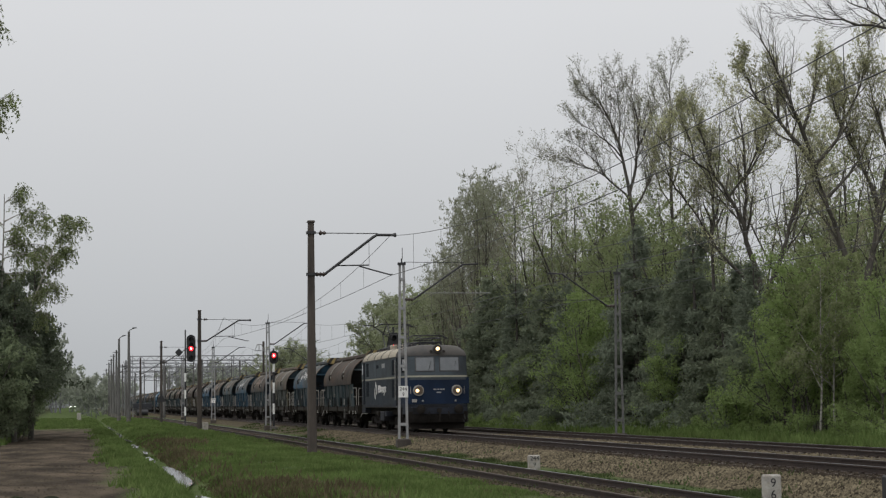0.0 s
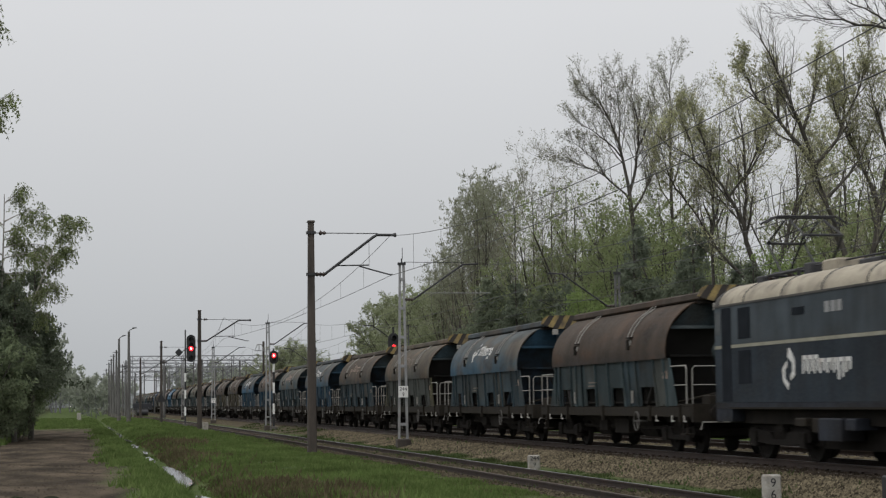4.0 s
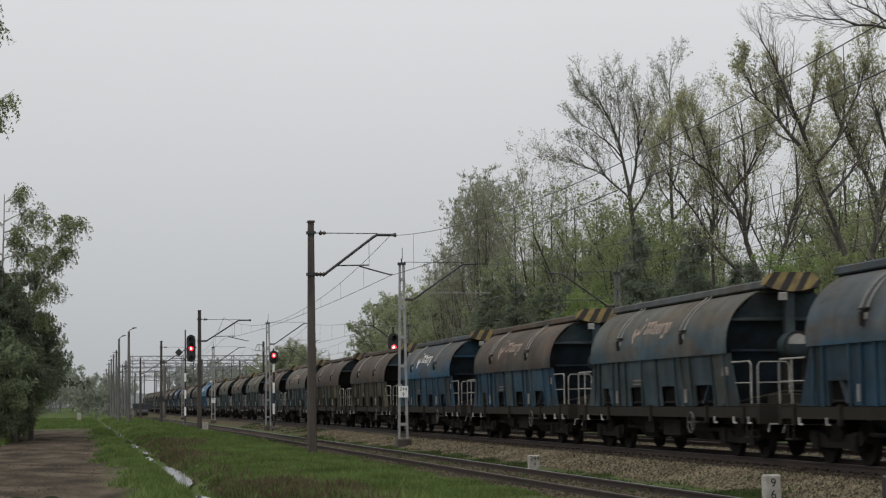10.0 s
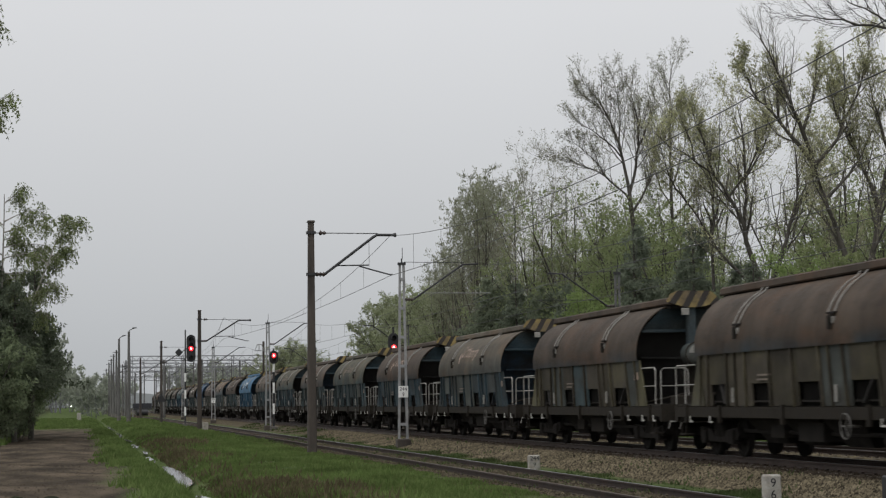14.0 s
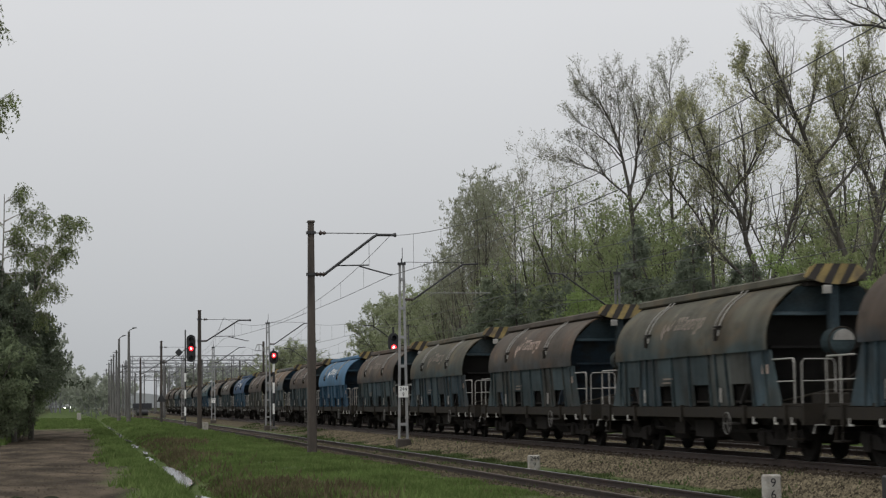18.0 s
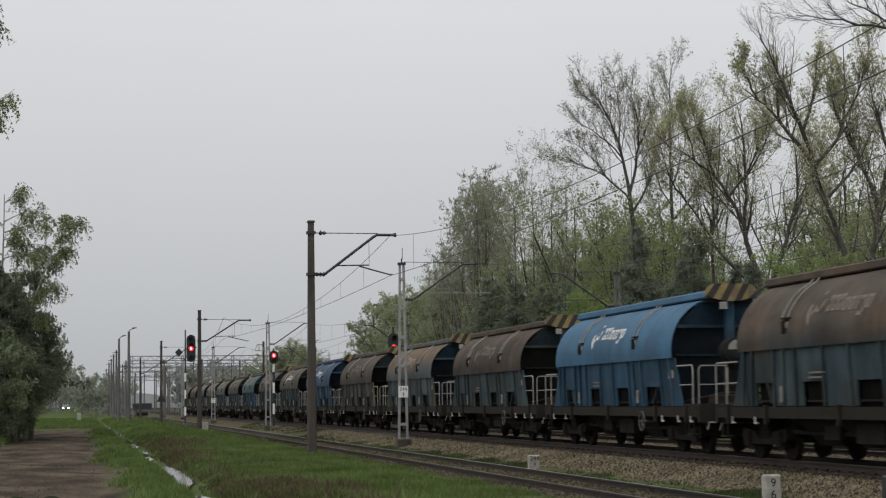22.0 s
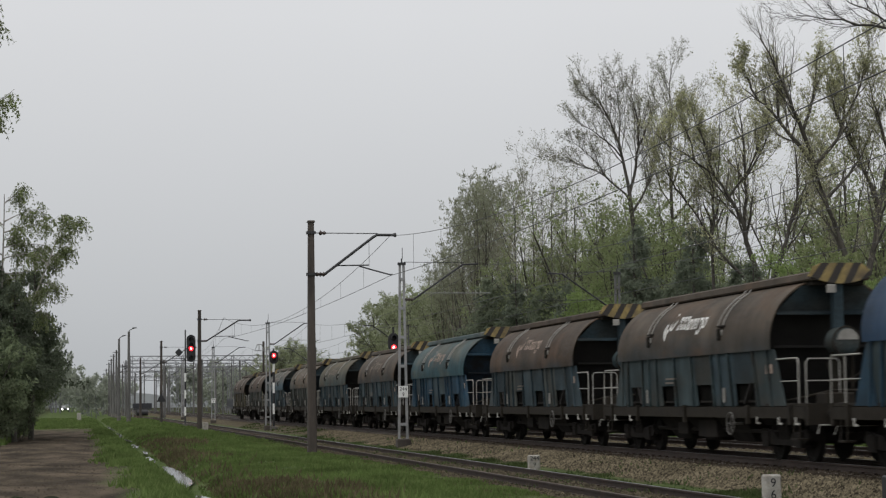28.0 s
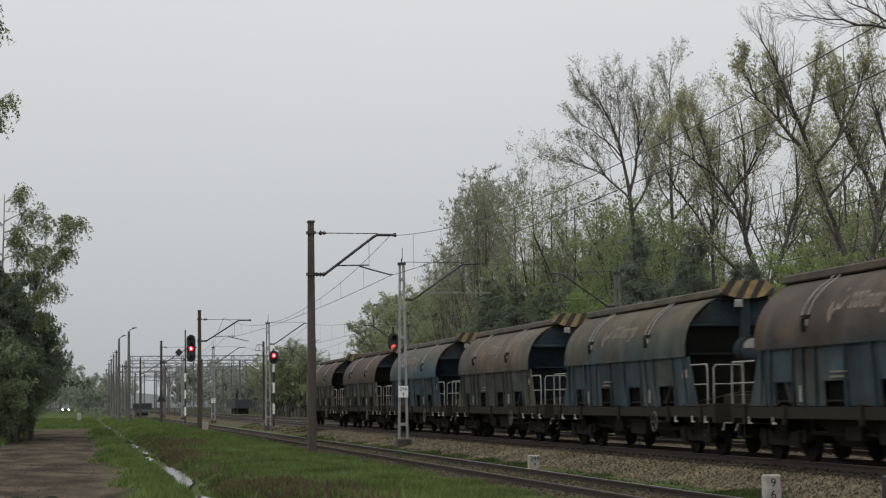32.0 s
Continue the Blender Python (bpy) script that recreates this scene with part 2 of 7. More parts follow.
# ---- mesh helpers ----
class Geo:
    """Collects solid pieces and turns them into one mesh."""

    def __init__(self):
        self.v, self.f = [], []

    def add(self, verts, faces):
        k = len(self.v)
        self.v += [tuple(p) for p in verts]
        self.f += [tuple(k + i for i in q) for q in faces]
        return self

    def box(self, x0, x1, y0, y1, z0, z1):
        p = [(x, y, z) for x in (x0, x1) for y in (y0, y1) for z in (z0, z1)]
        return self.add(p, [(0, 1, 3, 2), (4, 6, 7, 5), (0, 4, 5, 1), (2, 3, 7, 6), (0, 2, 6, 4), (1, 5, 7, 3)])

    def block(self, x0, x1, y0, y1, z0, z1, c=0.02):
        """A box with its upright and upper edges chamfered."""
        def ring(d, z):
            return [(x0 + d, y0 + c, z), (x0 + c, y0 + d, z), (x1 - c, y0 + d, z), (x1 - d, y0 + c, z),
                    (x1 - d, y1 - c, z), (x1 - c, y1 - d, z), (x0 + c, y1 - d, z), (x0 + d, y1 - c, z)]
        r = ring(0, z0) + ring(0, z1 - c) + ring(c * 0.8, z1)
        fs = [tuple(range(7, -1, -1)), tuple(range(16, 24))]
        for a in (0, 8):
            fs += [(a + i, a + (i + 1) % 8, a + 8 + (i + 1) % 8, a + 8 + i) for i in range(8)]
        return self.add(r, fs)

    def tube(self, p0, p1, r0, r1=None, n=6, caps=True):
        r1 = r0 if r1 is None else r1
        p0, p1 = Vector(p0), Vector(p1)
        d = (p1 - p0)
        if d.length < 1e-6:
            return self
        d.normalize()
        a = d.orthogonal().normalized()
        b = d.cross(a)
        vs = [p + (a * math.cos(2 * math.pi * i / n) + b * math.sin(2 * math.pi * i / n)) * r for p, r in ((p0, r0), (p1, r1)) for i in range(n)]
        fs = [(i, (i + 1) % n, n + (i + 1) % n, n + i) for i in range(n)]
        if caps:
            fs += [tuple(range(n - 1, -1, -1)), tuple(range(n, 2 * n))]
        return self.add(vs, fs)

    def path(self, pts, r, n=6):
        """A bent tube through the points."""
        pts = [Vector(p) for p in pts]
        rs = r if isinstance(r, (list, tuple)) else [r] * len(pts)
        k, a = len(self.v), None
        for i, p in enumerate(pts):
            d = (pts[min(i + 1, len(pts) - 1)] - pts[max(i - 1, 0)]).normalized()
            a = d.orthogonal().normalized() if a is None else (a - d * a.dot(d)).normalized()
            b = d.cross(a)
            self.v += [tuple(p + (a * math.cos(2 * math.pi * j / n) + b * math.sin(2 * math.pi * j / n)) * rs[i]) for j in range(n)]
        for i in range(len(pts) - 1):
            o = k + i * n
            self.f += [(o + j, o + (j + 1) % n, o + n + (j + 1) % n, o + n + j) for j in range(n)]
        self.f += [tuple(k + j for j in range(n - 1, -1, -1)), tuple(k + (len(pts) - 1) * n + j for j in range(n))]
        return self

    def beam(self, p0, p1, w, h):
        """A straight bar of section w x h, with h as near upright as it can be."""
        p0, p1 = Vector(p0), Vector(p1)
        d = (p1 - p0).normalized()
        s = d.cross(Vector((0, 0, 1)))
        s = s.normalized() if s.length > 1e-3 else Vector((1, 0, 0))
        u = s.cross(d)
        vs = [p + s * (w / 2 * i) + u * (h / 2 * j) for p in (p0, p1) for i, j in ((-1, -1), (1, -1), (1, 1), (-1, 1))]
        return self.add(vs, [(0, 1, 2, 3), (7, 6, 5, 4), (0, 4, 5, 1), (1, 5, 6, 2), (2, 6, 7, 3), (3, 7, 4, 0)])

    def prism(self, poly, a0, a1, axis="y"):
        """A flat outline pushed along an axis: (x, z) along y, (y, z) along x, (x, y) along z."""
        def at(p, a):
            return {"y": (p[0], a, p[1]), "x": (a, p[0], p[1]), "z": (p[0], p[1], a)}[axis]
        n = len(poly)
        vs = [at(p, a) for a in (a0, a1) for p in poly]
        fs = [(i, (i + 1) % n, n + (i + 1) % n, n + i) for i in range(n)] + [tuple(range(n - 1, -1, -1)), tuple(range(n, 2 * n))]
        return self.add(vs, fs)

    def shell(self, rings, closed=False, caps=False):
        """A skin over equal rings of points."""
        n = len(rings[0])
        k = len(self.v)
        for r in rings:
            self.v += [tuple(p) for p in r]
        m = n if closed else n - 1
        for i in range(len(rings) - 1):
            o = k + i * n
            self.f += [(o + j, o + (j + 1) % n, o + n + (j + 1) % n, o + n + j) for j in range(m)]
        if caps:
            self.f += [tuple(k + j for j in range(n - 1, -1, -1)), tuple(k + (len(rings) - 1) * n + j for j in range(n))]
        return self

    def lathe(self, prof, c, axis="x", n=16):
        """A turned solid: pairs (along, radius) round an axis through c."""
        rings = []
        for a, r in prof:
            ring = []
            for i in range(n):
                u, w = r * math.cos(2 * math.pi * i / n), r * math.sin(2 * math.pi * i / n)
                ring.append({"x": (c[0] + a, c[1] + u, c[2] + w), "y": (c[0] + w, c[1] + a, c[2] + u), "z": (c[0] + u, c[1] + w, c[2] + a)}[axis])
            rings.append(ring)
        return self.shell(rings, True, True)

    def mesh(self, name, material, smooth=0.0):
        me = bpy.data.meshes.new(name)
        me.from_pydata(self.v, [], self.f)
        bm = bmesh.new()
        bm.from_mesh(me)
        bmesh.ops.recalc_face_normals(bm, faces=bm.faces)
        bm.to_mesh(me)
        bm.free()
        if material:
            me.materials.append(material)
        if smooth:
            me.polygons.foreach_set("use_smooth", [True] * len(me.polygons))
            me.set_sharp_from_angle(angle=radians(smooth))
        return me


def part(name, geo, material, parent, label="", smooth=0.0):
    me = geo.mesh(name, material, smooth) if isinstance(geo, Geo) else geo
    ob = new(name, me)
    ob.parent = parent
    if label:
        ob["label"] = label
    return ob


def thing(name, label, category, group="", kind="", at=(0, 0, 0)):
    ob = new(name)
    ob.empty_display_size = 0.2
    ob.location = at
    return tagged(ob, label, category, group, kind)


def quick_mesh(name, verts, faces, material):
    """A big mesh straight from arrays of triangles or quads."""
    verts, faces = np.asarray(verts, np.float32), np.asarray(faces, np.int32)
    me = bpy.data.meshes.new(name)
    k = faces.shape[1]
    me.vertices.add(len(verts))
    me.vertices.foreach_set("co", verts.ravel())
    me.loops.add(faces.size)
    me.loops.foreach_set("vertex_index", faces.ravel())
    me.polygons.add(len(faces))
    me.polygons.foreach_set("loop_start", np.arange(0, faces.size, k, dtype=np.int32))
    me.update(calc_edges=True)
    me.materials.append(material)
    return me


# ---- the plan: x across the line, y along it, z up; rail heads of the main line at RAIL ----
RAIL, MAIN, SECOND, SIDING, SIDERAIL = 0.403, 16.16, 20.75, 10.40, 0.063


def ground_z(x, y):
    """Height of the ground across the line."""
    xs = [-400, -60, -8, -4.2, -3.4, -1.6, 0.6, 1.1, 1.9, 2.25, 2.95, 3.4, 4.6, 6.5, 8.9, 9.4, 11.6, 12.2, 12.8, 14.2, 14.6, 22.6, 23.1, 24.6, 27, 40, 90, 500]
    zs = [0.3, 0.3, 0.15, 0.12, 0.03, 0.06, 0.04, 0.12, 0.06, -0.26, -0.26, 0.02, 0.10, 0.05, -0.04, -0.09, -0.09, -0.10, -0.06, 0.19, 0.22, 0.22, 0.19, -0.05, 0.05, 0.2, 0.4, 0.6]
    z = np.interp(x, xs, zs)
    # Far left rise shaped to fit the car to the camera's view.
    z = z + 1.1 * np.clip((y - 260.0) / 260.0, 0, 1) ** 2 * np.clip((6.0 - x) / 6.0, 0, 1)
    w = np.clip((np.abs(x - 17.0) - 8.0) / 2.0, 0, 1) * 0.05 + 0.006
    return z + w * (np.sin(x * 1.7 + y * 0.31) * 0.5 + np.sin(y * 0.83 + x * 0.9) * 0.35 + np.sin(y * 0.17 - x * 0.23) * 0.6)


def ground_material():
    m = bpy.data.materials.new("ground_grass_road_ballast")
    m.use_nodes = True
    n, l = m.node_tree.nodes, m.node_tree.links
    b = n["Principled BSDF"]
    b.inputs["Roughness"].default_value = 0.95
    b.inputs["Specular IOR Level"].default_value = 0.03
    co = n.new("ShaderNodeTexCoord")
    sp = n.new("ShaderNodeSeparateXYZ")
    l.new(co.outputs["Object"], sp.inputs["Vector"])

    def tex(sc, det=5.0, stretch=(1, 1, 1)):
        mp = n.new("ShaderNodeMapping")
        mp.inputs["Scale"].default_value = stretch
        l.new(co.outputs["Object"], mp.inputs["Vector"])
        t = n.new("ShaderNodeTexNoise")
        t.inputs["Scale"].default_value, t.inputs["Detail"].default_value = sc, det
        l.new(mp.outputs["Vector"], t.inputs["Vector"])
        return t.outputs["Fac"]

    def math_(op, a, c=None):
        x = n.new("ShaderNodeMath")
        x.operation = op
        for i, val in enumerate((a, c)):
            if val is None:
                continue
            if isinstance(val, (int, float)):
                x.inputs[i].default_value = val
            else:
                l.new(val, x.inputs[i])
        return x.outputs["Value"]

    def ramp(src, stops):
        r = n.new("ShaderNodeValToRGB")
        e = r.color_ramp.elements
        e[0].position, e[0].color = stops[0][0], (*stops[0][1], 1)
        e[1].position, e[1].color = stops[-1][0], (*stops[-1][1], 1)
        for pz, c in stops[1:-1]:
            e.new(pz).color = (*c, 1)
        l.new(src, r.inputs["Fac"])
        return r.outputs["Color"]

    def band(xx, a, c, soft):
        """One inside the strip a to c of x, with a soft edge."""
        def edge(v0, v1):
            r = n.new("ShaderNodeMapRange")
            r.inputs["From Min"].default_value, r.inputs["From Max"].default_value = v0, v1
            l.new(xx, r.inputs["Value"])
            return r.outputs["Result"]
        return math_("MULTIPLY", edge(a - soft, a + soft), math_("SUBTRACT", 1.0, edge(c - soft, c + soft)))

    def mix(fac, c1, c2):
        x = n.new("ShaderNodeMixRGB")
        l.new(fac, x.inputs["Fac"])
        l.new(c1, x.inputs["Color1"])
        l.new(c2, x.inputs["Color2"])
        return x.outputs["Color"]

    wob = math_("ADD", sp.outputs["X"], math_("MULTIPLY", math_("SUBTRACT", tex(0.22), 0.5), 2.4))
    wob = math_("ADD", wob, math_("MULTIPLY", math_("SUBTRACT", tex(3.0), 0.5), 0.7))
    grass = ramp(tex(0.5, 8.0), [(0.30, (0.050, 0.070, 0.026)), (0.52, (0.070, 0.098, 0.035)), (0.68, (0.090, 0.112, 0.048))])
    dry = ramp(tex(2.2, 8.0), [(0.30, (0.044, 0.038, 0.024)), (0.70, (0.084, 0.068, 0.043))])
    dirt = ramp(tex(1.1, 9.0, (0.7, 0.30, 1)), [(0.34, (0.030, 0.025, 0.020)), (0.46, (0.055, 0.045, 0.034)), (0.56, (0.082, 0.066, 0.050)), (0.70, (0.118, 0.094, 0.070))])
    ball = ramp(tex(14.0, 6.0), [(0.28, (0.032, 0.027, 0.020)), (0.50, (0.084, 0.071, 0.048)), (0.72, (0.168, 0.142, 0.098))])
    # Oil-dark track bed, with shade under the train put into the colour too.
    oil_and_shade = ramp(tex(5.0, 6.0), [(0.30, (0.022, 0.016, 0.012)), (0.70, (0.060, 0.045, 0.033))])
    floor = ramp(tex(0.8, 6.0), [(0.30, (0.022, 0.024, 0.014)), (0.70, (0.050, 0.050, 0.028))])
    patch = n.new("ShaderNodeMapRange")
    patch.inputs["From Min"].default_value, patch.inputs["From Max"].default_value = 0.50, 0.64
    l.new(tex(0.16, 4.0), patch.inputs["Value"])
    bank = math_("MULTIPLY", band(wob, 3.0, 4.3, 0.9), math_("MULTIPLY", patch.outputs["Result"], 0.5))
    col = mix(bank, grass, dry)
    wy = math_("ADD", sp.outputs["Y"], math_("MULTIPLY", math_("SUBTRACT", tex(0.5), 0.5), 40.0))
    col = mix(math_("MULTIPLY", band(wob, -4.6, 0.95, 0.4), band(wy, -200.0, 150.0, 10.0)), col, dirt)
    col = mix(band(wob, 8.5, 11.7, 0.5), col, oil_and_shade)
    weeds = n.new("ShaderNodeMapRange")
    weeds.inputs["From Min"].default_value, weeds.inputs["From Max"].default_value, weeds.inputs["To Max"].default_value = 0.48, 0.66, 0.6
    l.new(tex(0.28, 6.0, (1, 0.4, 1)), weeds.inputs["Value"])
    col = mix(band(wob, 12.6, 24.0, 0.35), col, mix(weeds.outputs["Result"], ball, dry))
    col = mix(band(sp.outputs["X"], 14.50, 17.5, 0.22), col, oil_and_shade)
    col = mix(band(sp.outputs["X"], 19.9, 21.6, 0.25), col, oil_and_shade)
    col = mix(band(wob, 28.5, 300.0, 1.5), col, floor)
    col = mix(band(wob, -300.0, -6.5, 1.0), col, floor)
    l.new(col, b.inputs["Base Color"])
    bp = n.new("ShaderNodeBump")
    bp.inputs["Strength"].default_value, bp.inputs["Distance"].default_value = 0.7, 0.05
    l.new(tex(9.0, 8.0), bp.inputs["Height"])
    l.new(bp.outputs["Normal"], b.inputs["Normal"])
    return m


gx = np.unique(np.concatenate([np.linspace(-2500, -60, 14), np.linspace(-60, -8, 14), np.arange(-8, 28, 0.3), np.linspace(28, 90, 16), np.linspace(90, 2500, 14)]))
gy = np.unique(np.concatenate([np.linspace(-400, 0, 9), np.arange(0, 120, 0.8), np.arange(120, 320, 4.0), np.linspace(320, 4000, 24)]))
GX, GY = np.meshgrid(gx, gy, indexing="ij")
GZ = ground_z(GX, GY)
idx = np.arange(GX.size).reshape(GX.shape)
quads = np.stack([idx[:-1, :-1], idx[1:, :-1], idx[1:, 1:], idx[:-1, 1:]], -1).reshape(-1, 4)
gme = quick_mesh("ground", np.stack([GX, GY, GZ], -1).reshape(-1, 3), quads, ground_material())
gme.polygons.foreach_set("use_smooth", [True] * len(gme.polygons))
tagged(new("ground", gme), "grassy ground with dirt track, drain and ballast bed", "ground", kind="structure")

# ---- drain with standing water beside the dirt track ----
M_WATER = bpy.data.materials.new("still_ditch_water")
M_WATER.use_nodes = True
wb = M_WATER.node_tree.nodes["Principled BSDF"]
wb.inputs["Base Color"].default_value = (0.035, 0.033, 0.026, 1)
wb.inputs["Roughness"].default_value, wb.inputs["Specular IOR Level"].default_value = 0.06, 0.9


def water_strip(y0, y1, x, half, z):
    ys = np.linspace(y0, y1, max(6, int((y1 - y0) / 0.5)))
    rows = []
    for i, y in enumerate(ys):
        e = max(0.0, math.sin(math.pi * i / (len(ys) - 1))) ** 0.5
        w = half * e * (0.75 + 0.5 * noise.noise(Vector((x, y * 0.4, 0)))) + 0.02
        c = x + 0.10 * math.sin(y * 0.25) + 0.08 * noise.noise(Vector((y * 0.5, x, 3)))
        rows.append([(c - w, y, z), (c + w, y, z)])
    ob = new("ditch_water", Geo().shell(rows).mesh("ditch_water", M_WATER))
    tagged(ob, "pale puddle of still water in the grassy drain", "water", "puddles in the drain", "structure")


for y0, y1, h in ((38, 41.5, 0.20), (45.5, 62, 0.30), (66, 74, 0.12), (78, 83, 0.10), (89, 99, 0.28), (106, 114, 0.14), (122, 140, 0.16), (155, 185, 0.18)):
    water_strip(y0, y1, 2.6, h, -0.165)
for y0, y1, x in ((33, 36.6, -1.15), (35, 36.4, -0.55)):
    water_strip(y0, y1, x, 0.20, 0.115)


# ---- tracks ----
def rail_profile(h):
    return [(-0.07, 0), (0.07, 0), (0.07, 0.014), (0.012, 0.032), (0.010, h - 0.045), (0.036, h - 0.036), (0.036, h - 0.006), (0.030, h),
            (-0.030, h), (-0.036, h - 0.006), (-0.036, h - 0.036), (-0.010, h - 0.045), (-0.012, 0.032), (-0.07, 0.014)]


M_RUSTTOP = mat("rusty_rail_head", (0.075, 0.055, 0.045), 0.7, 0.3, 0.2, 1.0, 20.0)


def track(name, x, top, label, wood, y1, y0=-30, sleepers_to=120):
    t = thing(name, label, "railway track", "railway tracks", "structure", (x, 0, 0))
    h = 0.165
    for s in (-1, 1):
        prof = [(s * 0.7535 + p[0], top - h + p[1]) for p in rail_profile(h)]
        r = part("rail", Geo().prism(prof, y0, y1), M_RAIL, t, "rust-brown steel rail with worn head")
        part("running_surface", Geo().box(s * 0.7535 - 0.029, s * 0.7535 + 0.029, y0, y1, top - 0.001, top + 0.002), M_RUSTTOP if wood and s < 0 else M_RAILTOP, r)
    half, hw = (1.28, 0.12) if wood else (1.30, 0.135)
    zt = top - h
    me = Geo().block(-half, half, -hw, hw, zt - 0.16, zt + 0.006, 0.02).mesh("sleeper", M_WOODSLEEPER if wood else M_SLEEPER)
    y, k = 22.0, 0
    while y < sleepers_to:
        o = part("sleeper", me, None, t)
        o.location = (random.uniform(-0.02, 0.02), y, random.uniform(-0.006, 0.004))
        o.rotation_euler[2] = random.uniform(-0.01, 0.01)
        y += 0.62
    g, clips = Geo(), Geo()
    for y in np.arange(sleepers_to + 0.3, min(y1, 330), 0.62):
        g.box(-half, half, y - hw, y + hw, zt - 0.16, zt + 0.005)
    o = part("far_sleepers", g, M_WOODSLEEPER if wood else M_SLEEPER, t)
    o["kind"] = "stuff"
    for y in np.arange(22, 90, 0.62):
        for s in (-1, 1):
            for d in (-0.10, 0.10):
                xx = s * 0.7535 + d
                clips.box(xx - 0.035, xx + 0.035, y - 0.06, y + 0.06, zt, zt + 0.045)
    o = part("rail_clips", clips, M_RAIL, t)
    o["kind"] = "stuff"
    return t


track("siding_track", SIDING, SIDERAIL, "rusty siding track half sunk in grass and gravel", True, 300, sleepers_to=110)
track("main_track", MAIN, RAIL, "main line track on pale ballast bed", False, 900, sleepers_to=100)
track("far_track", SECOND, RAIL - 0.01, "second main line track on ballast bed", False, 900, sleepers_to=100)


# ---- overhead line: concrete poles by the siding ----
def concrete_pole(y, x=8.2, arm=True, reach=1.0, drop=0.0):
    t = thing("catenary_pole", "brown weathered concrete catenary pole with bracket arm" if arm else "brown weathered concrete pole beside the siding",
              "pole", "concrete catenary poles", at=(x, y, 0))
    w0, w1, top = 0.165, 0.108, 8.30
    z0 = float(ground_z(np.float64(x), np.float64(y))) - 0.3
    rings = []
    for z in np.linspace(z0, top, 9):
        w = w0 + (w1 - w0) * z / top
        c = w * 0.3
        rings.append([(-w, -w + c, z), (-w + c, -w, z), (w - c, -w, z), (w, -w + c, z), (w, w - c, z), (w - c, w, z), (-w + c, w, z), (-w, w - c, z)])
    part("shaft", Geo().shell(rings, True, True), M_CONCRETE, t)
    part("cap", Geo().block(-0.14, 0.14, -0.14, 0.14, top, top + 0.07, 0.03), M_CONCRETE, t, "dark pole cap")
    if not arm:
        return t
    lo, hi, k = 6.42 - drop, 7.86 - drop, reach
    for z in (lo, hi + 0.07):
        part("clamp", Geo().box(-0.16, 0.16, -0.16, 0.16, z - 0.05, z + 0.05), M_DARKSTEEL, t, "dark steel pole clamp")
    part("arm_insulator", Geo().lathe([(0, 0.035), (0.05, 0.09), (0.12, 0.04), (0.17, 0.095), (0.24, 0.04), (0.29, 0.095), (0.36, 0.035)], (0.16, 0, lo), "x", 10), M_INSUL, t)
    part("tie_insulator", Geo().lathe([(0, 0.025), (0.06, 0.10), (0.14, 0.04), (0.2, 0.08), (0.28, 0.02)], (0.28, 0, hi + 0.06), "x", 10), M_INSUL, t)
    part("bracket_arm", Geo().path([(0.50, 0, lo + 0.01), (2.30 * k, 0, hi - 0.06), (2.42 * k, 0, hi), (3.05 * k, 0, hi)], 0.050, 8), M_DARKSTEEL, t, "dark steel cantilever tube")
    part("arm_tip", Geo().tube((3.03 * k, 0, hi), (3.12 * k, 0, hi + 0.01), 0.075, n=8), M_DARKSTEEL, t)
    part("tie_rod", Geo().tube((0.12, 0, hi + 0.06), (2.45 * k, 0, hi + 0.05), 0.016), M_DARKSTEEL, t)
    part("registration_tube", Geo().path([(0.95 * k, 0, lo + 0.32), (2.1 * k, 0, lo + 0.34)], 0.024, 6), M_DARKSTEEL, t)
    part("steady_arm", Geo().path([(1.75 * k, 0, lo + 0.30), (2.3 * k, 0, lo + 0.15), (2.85 * k, 0, lo), (2.98 * k, 0, lo - 0.01)], 0.026, 6), M_DARKSTEEL, t)
    part("dropper_rod", Geo().tube((2.12 * k, 0, hi - 0.24), (2.12 * k, 0, lo + 0.28), 0.010, n=4), M_DARKSTEEL, t)
    return t


POLES = [68.9, 134.8, 198.6, 267.2]
for y in POLES + [2.5]:
    concrete_pole(y, reach=1.15 if y > 100 else 1.0, drop=0.20 if y > 100 else 0.0)


def digits(ch, size, at, parent):
    """Raised black characters that face the camera's end of the line."""
    cu = bpy.data.curves.new("digit", "FONT")
    cu.body, cu.size, cu.extrude, cu.align_x, cu.align_y = ch, size, 0.004, "CENTER", "CENTER"
    tmp = bpy.data.objects.new("digit", cu)
    scene.collection.objects.link(tmp)
    me = bpy.data.meshes.new_from_object(tmp.evaluated_get(bpy.context.evaluated_depsgraph_get()))
    bpy.data.objects.remove(tmp)
    me.materials.clear()
    me.materials.append(M_BLACK)
    me.transform(Matrix.Rotation(math.pi / 2, 4, "X"))
    part("digit", me, None, parent, "black painted digit").location = at


# ---- overhead line: steel masts of the main line ----
def lattice(g, x, half0, half1, z0, z1, n, leg=0.05):
    """Two channels with batten plates, narrowing upwards."""
    for s in (-1, 1):
        g.beam((x + s * half0, 0, z0), (x + s * half1, 0, z1), leg, 0.10)
    for i in range(n):
        f = (i + 0.5) / n
        z, h = z0 + (z1 - z0) * f, half0 + (half1 - half0) * f
        g.box(x - h - 0.03, x + h + 0.03, -0.07, -0.058, z - 0.06, z + 0.06)
        g.box(x - h - 0.03, x + h + 0.03, 0.058, 0.07, z - 0.06, z + 0.06)


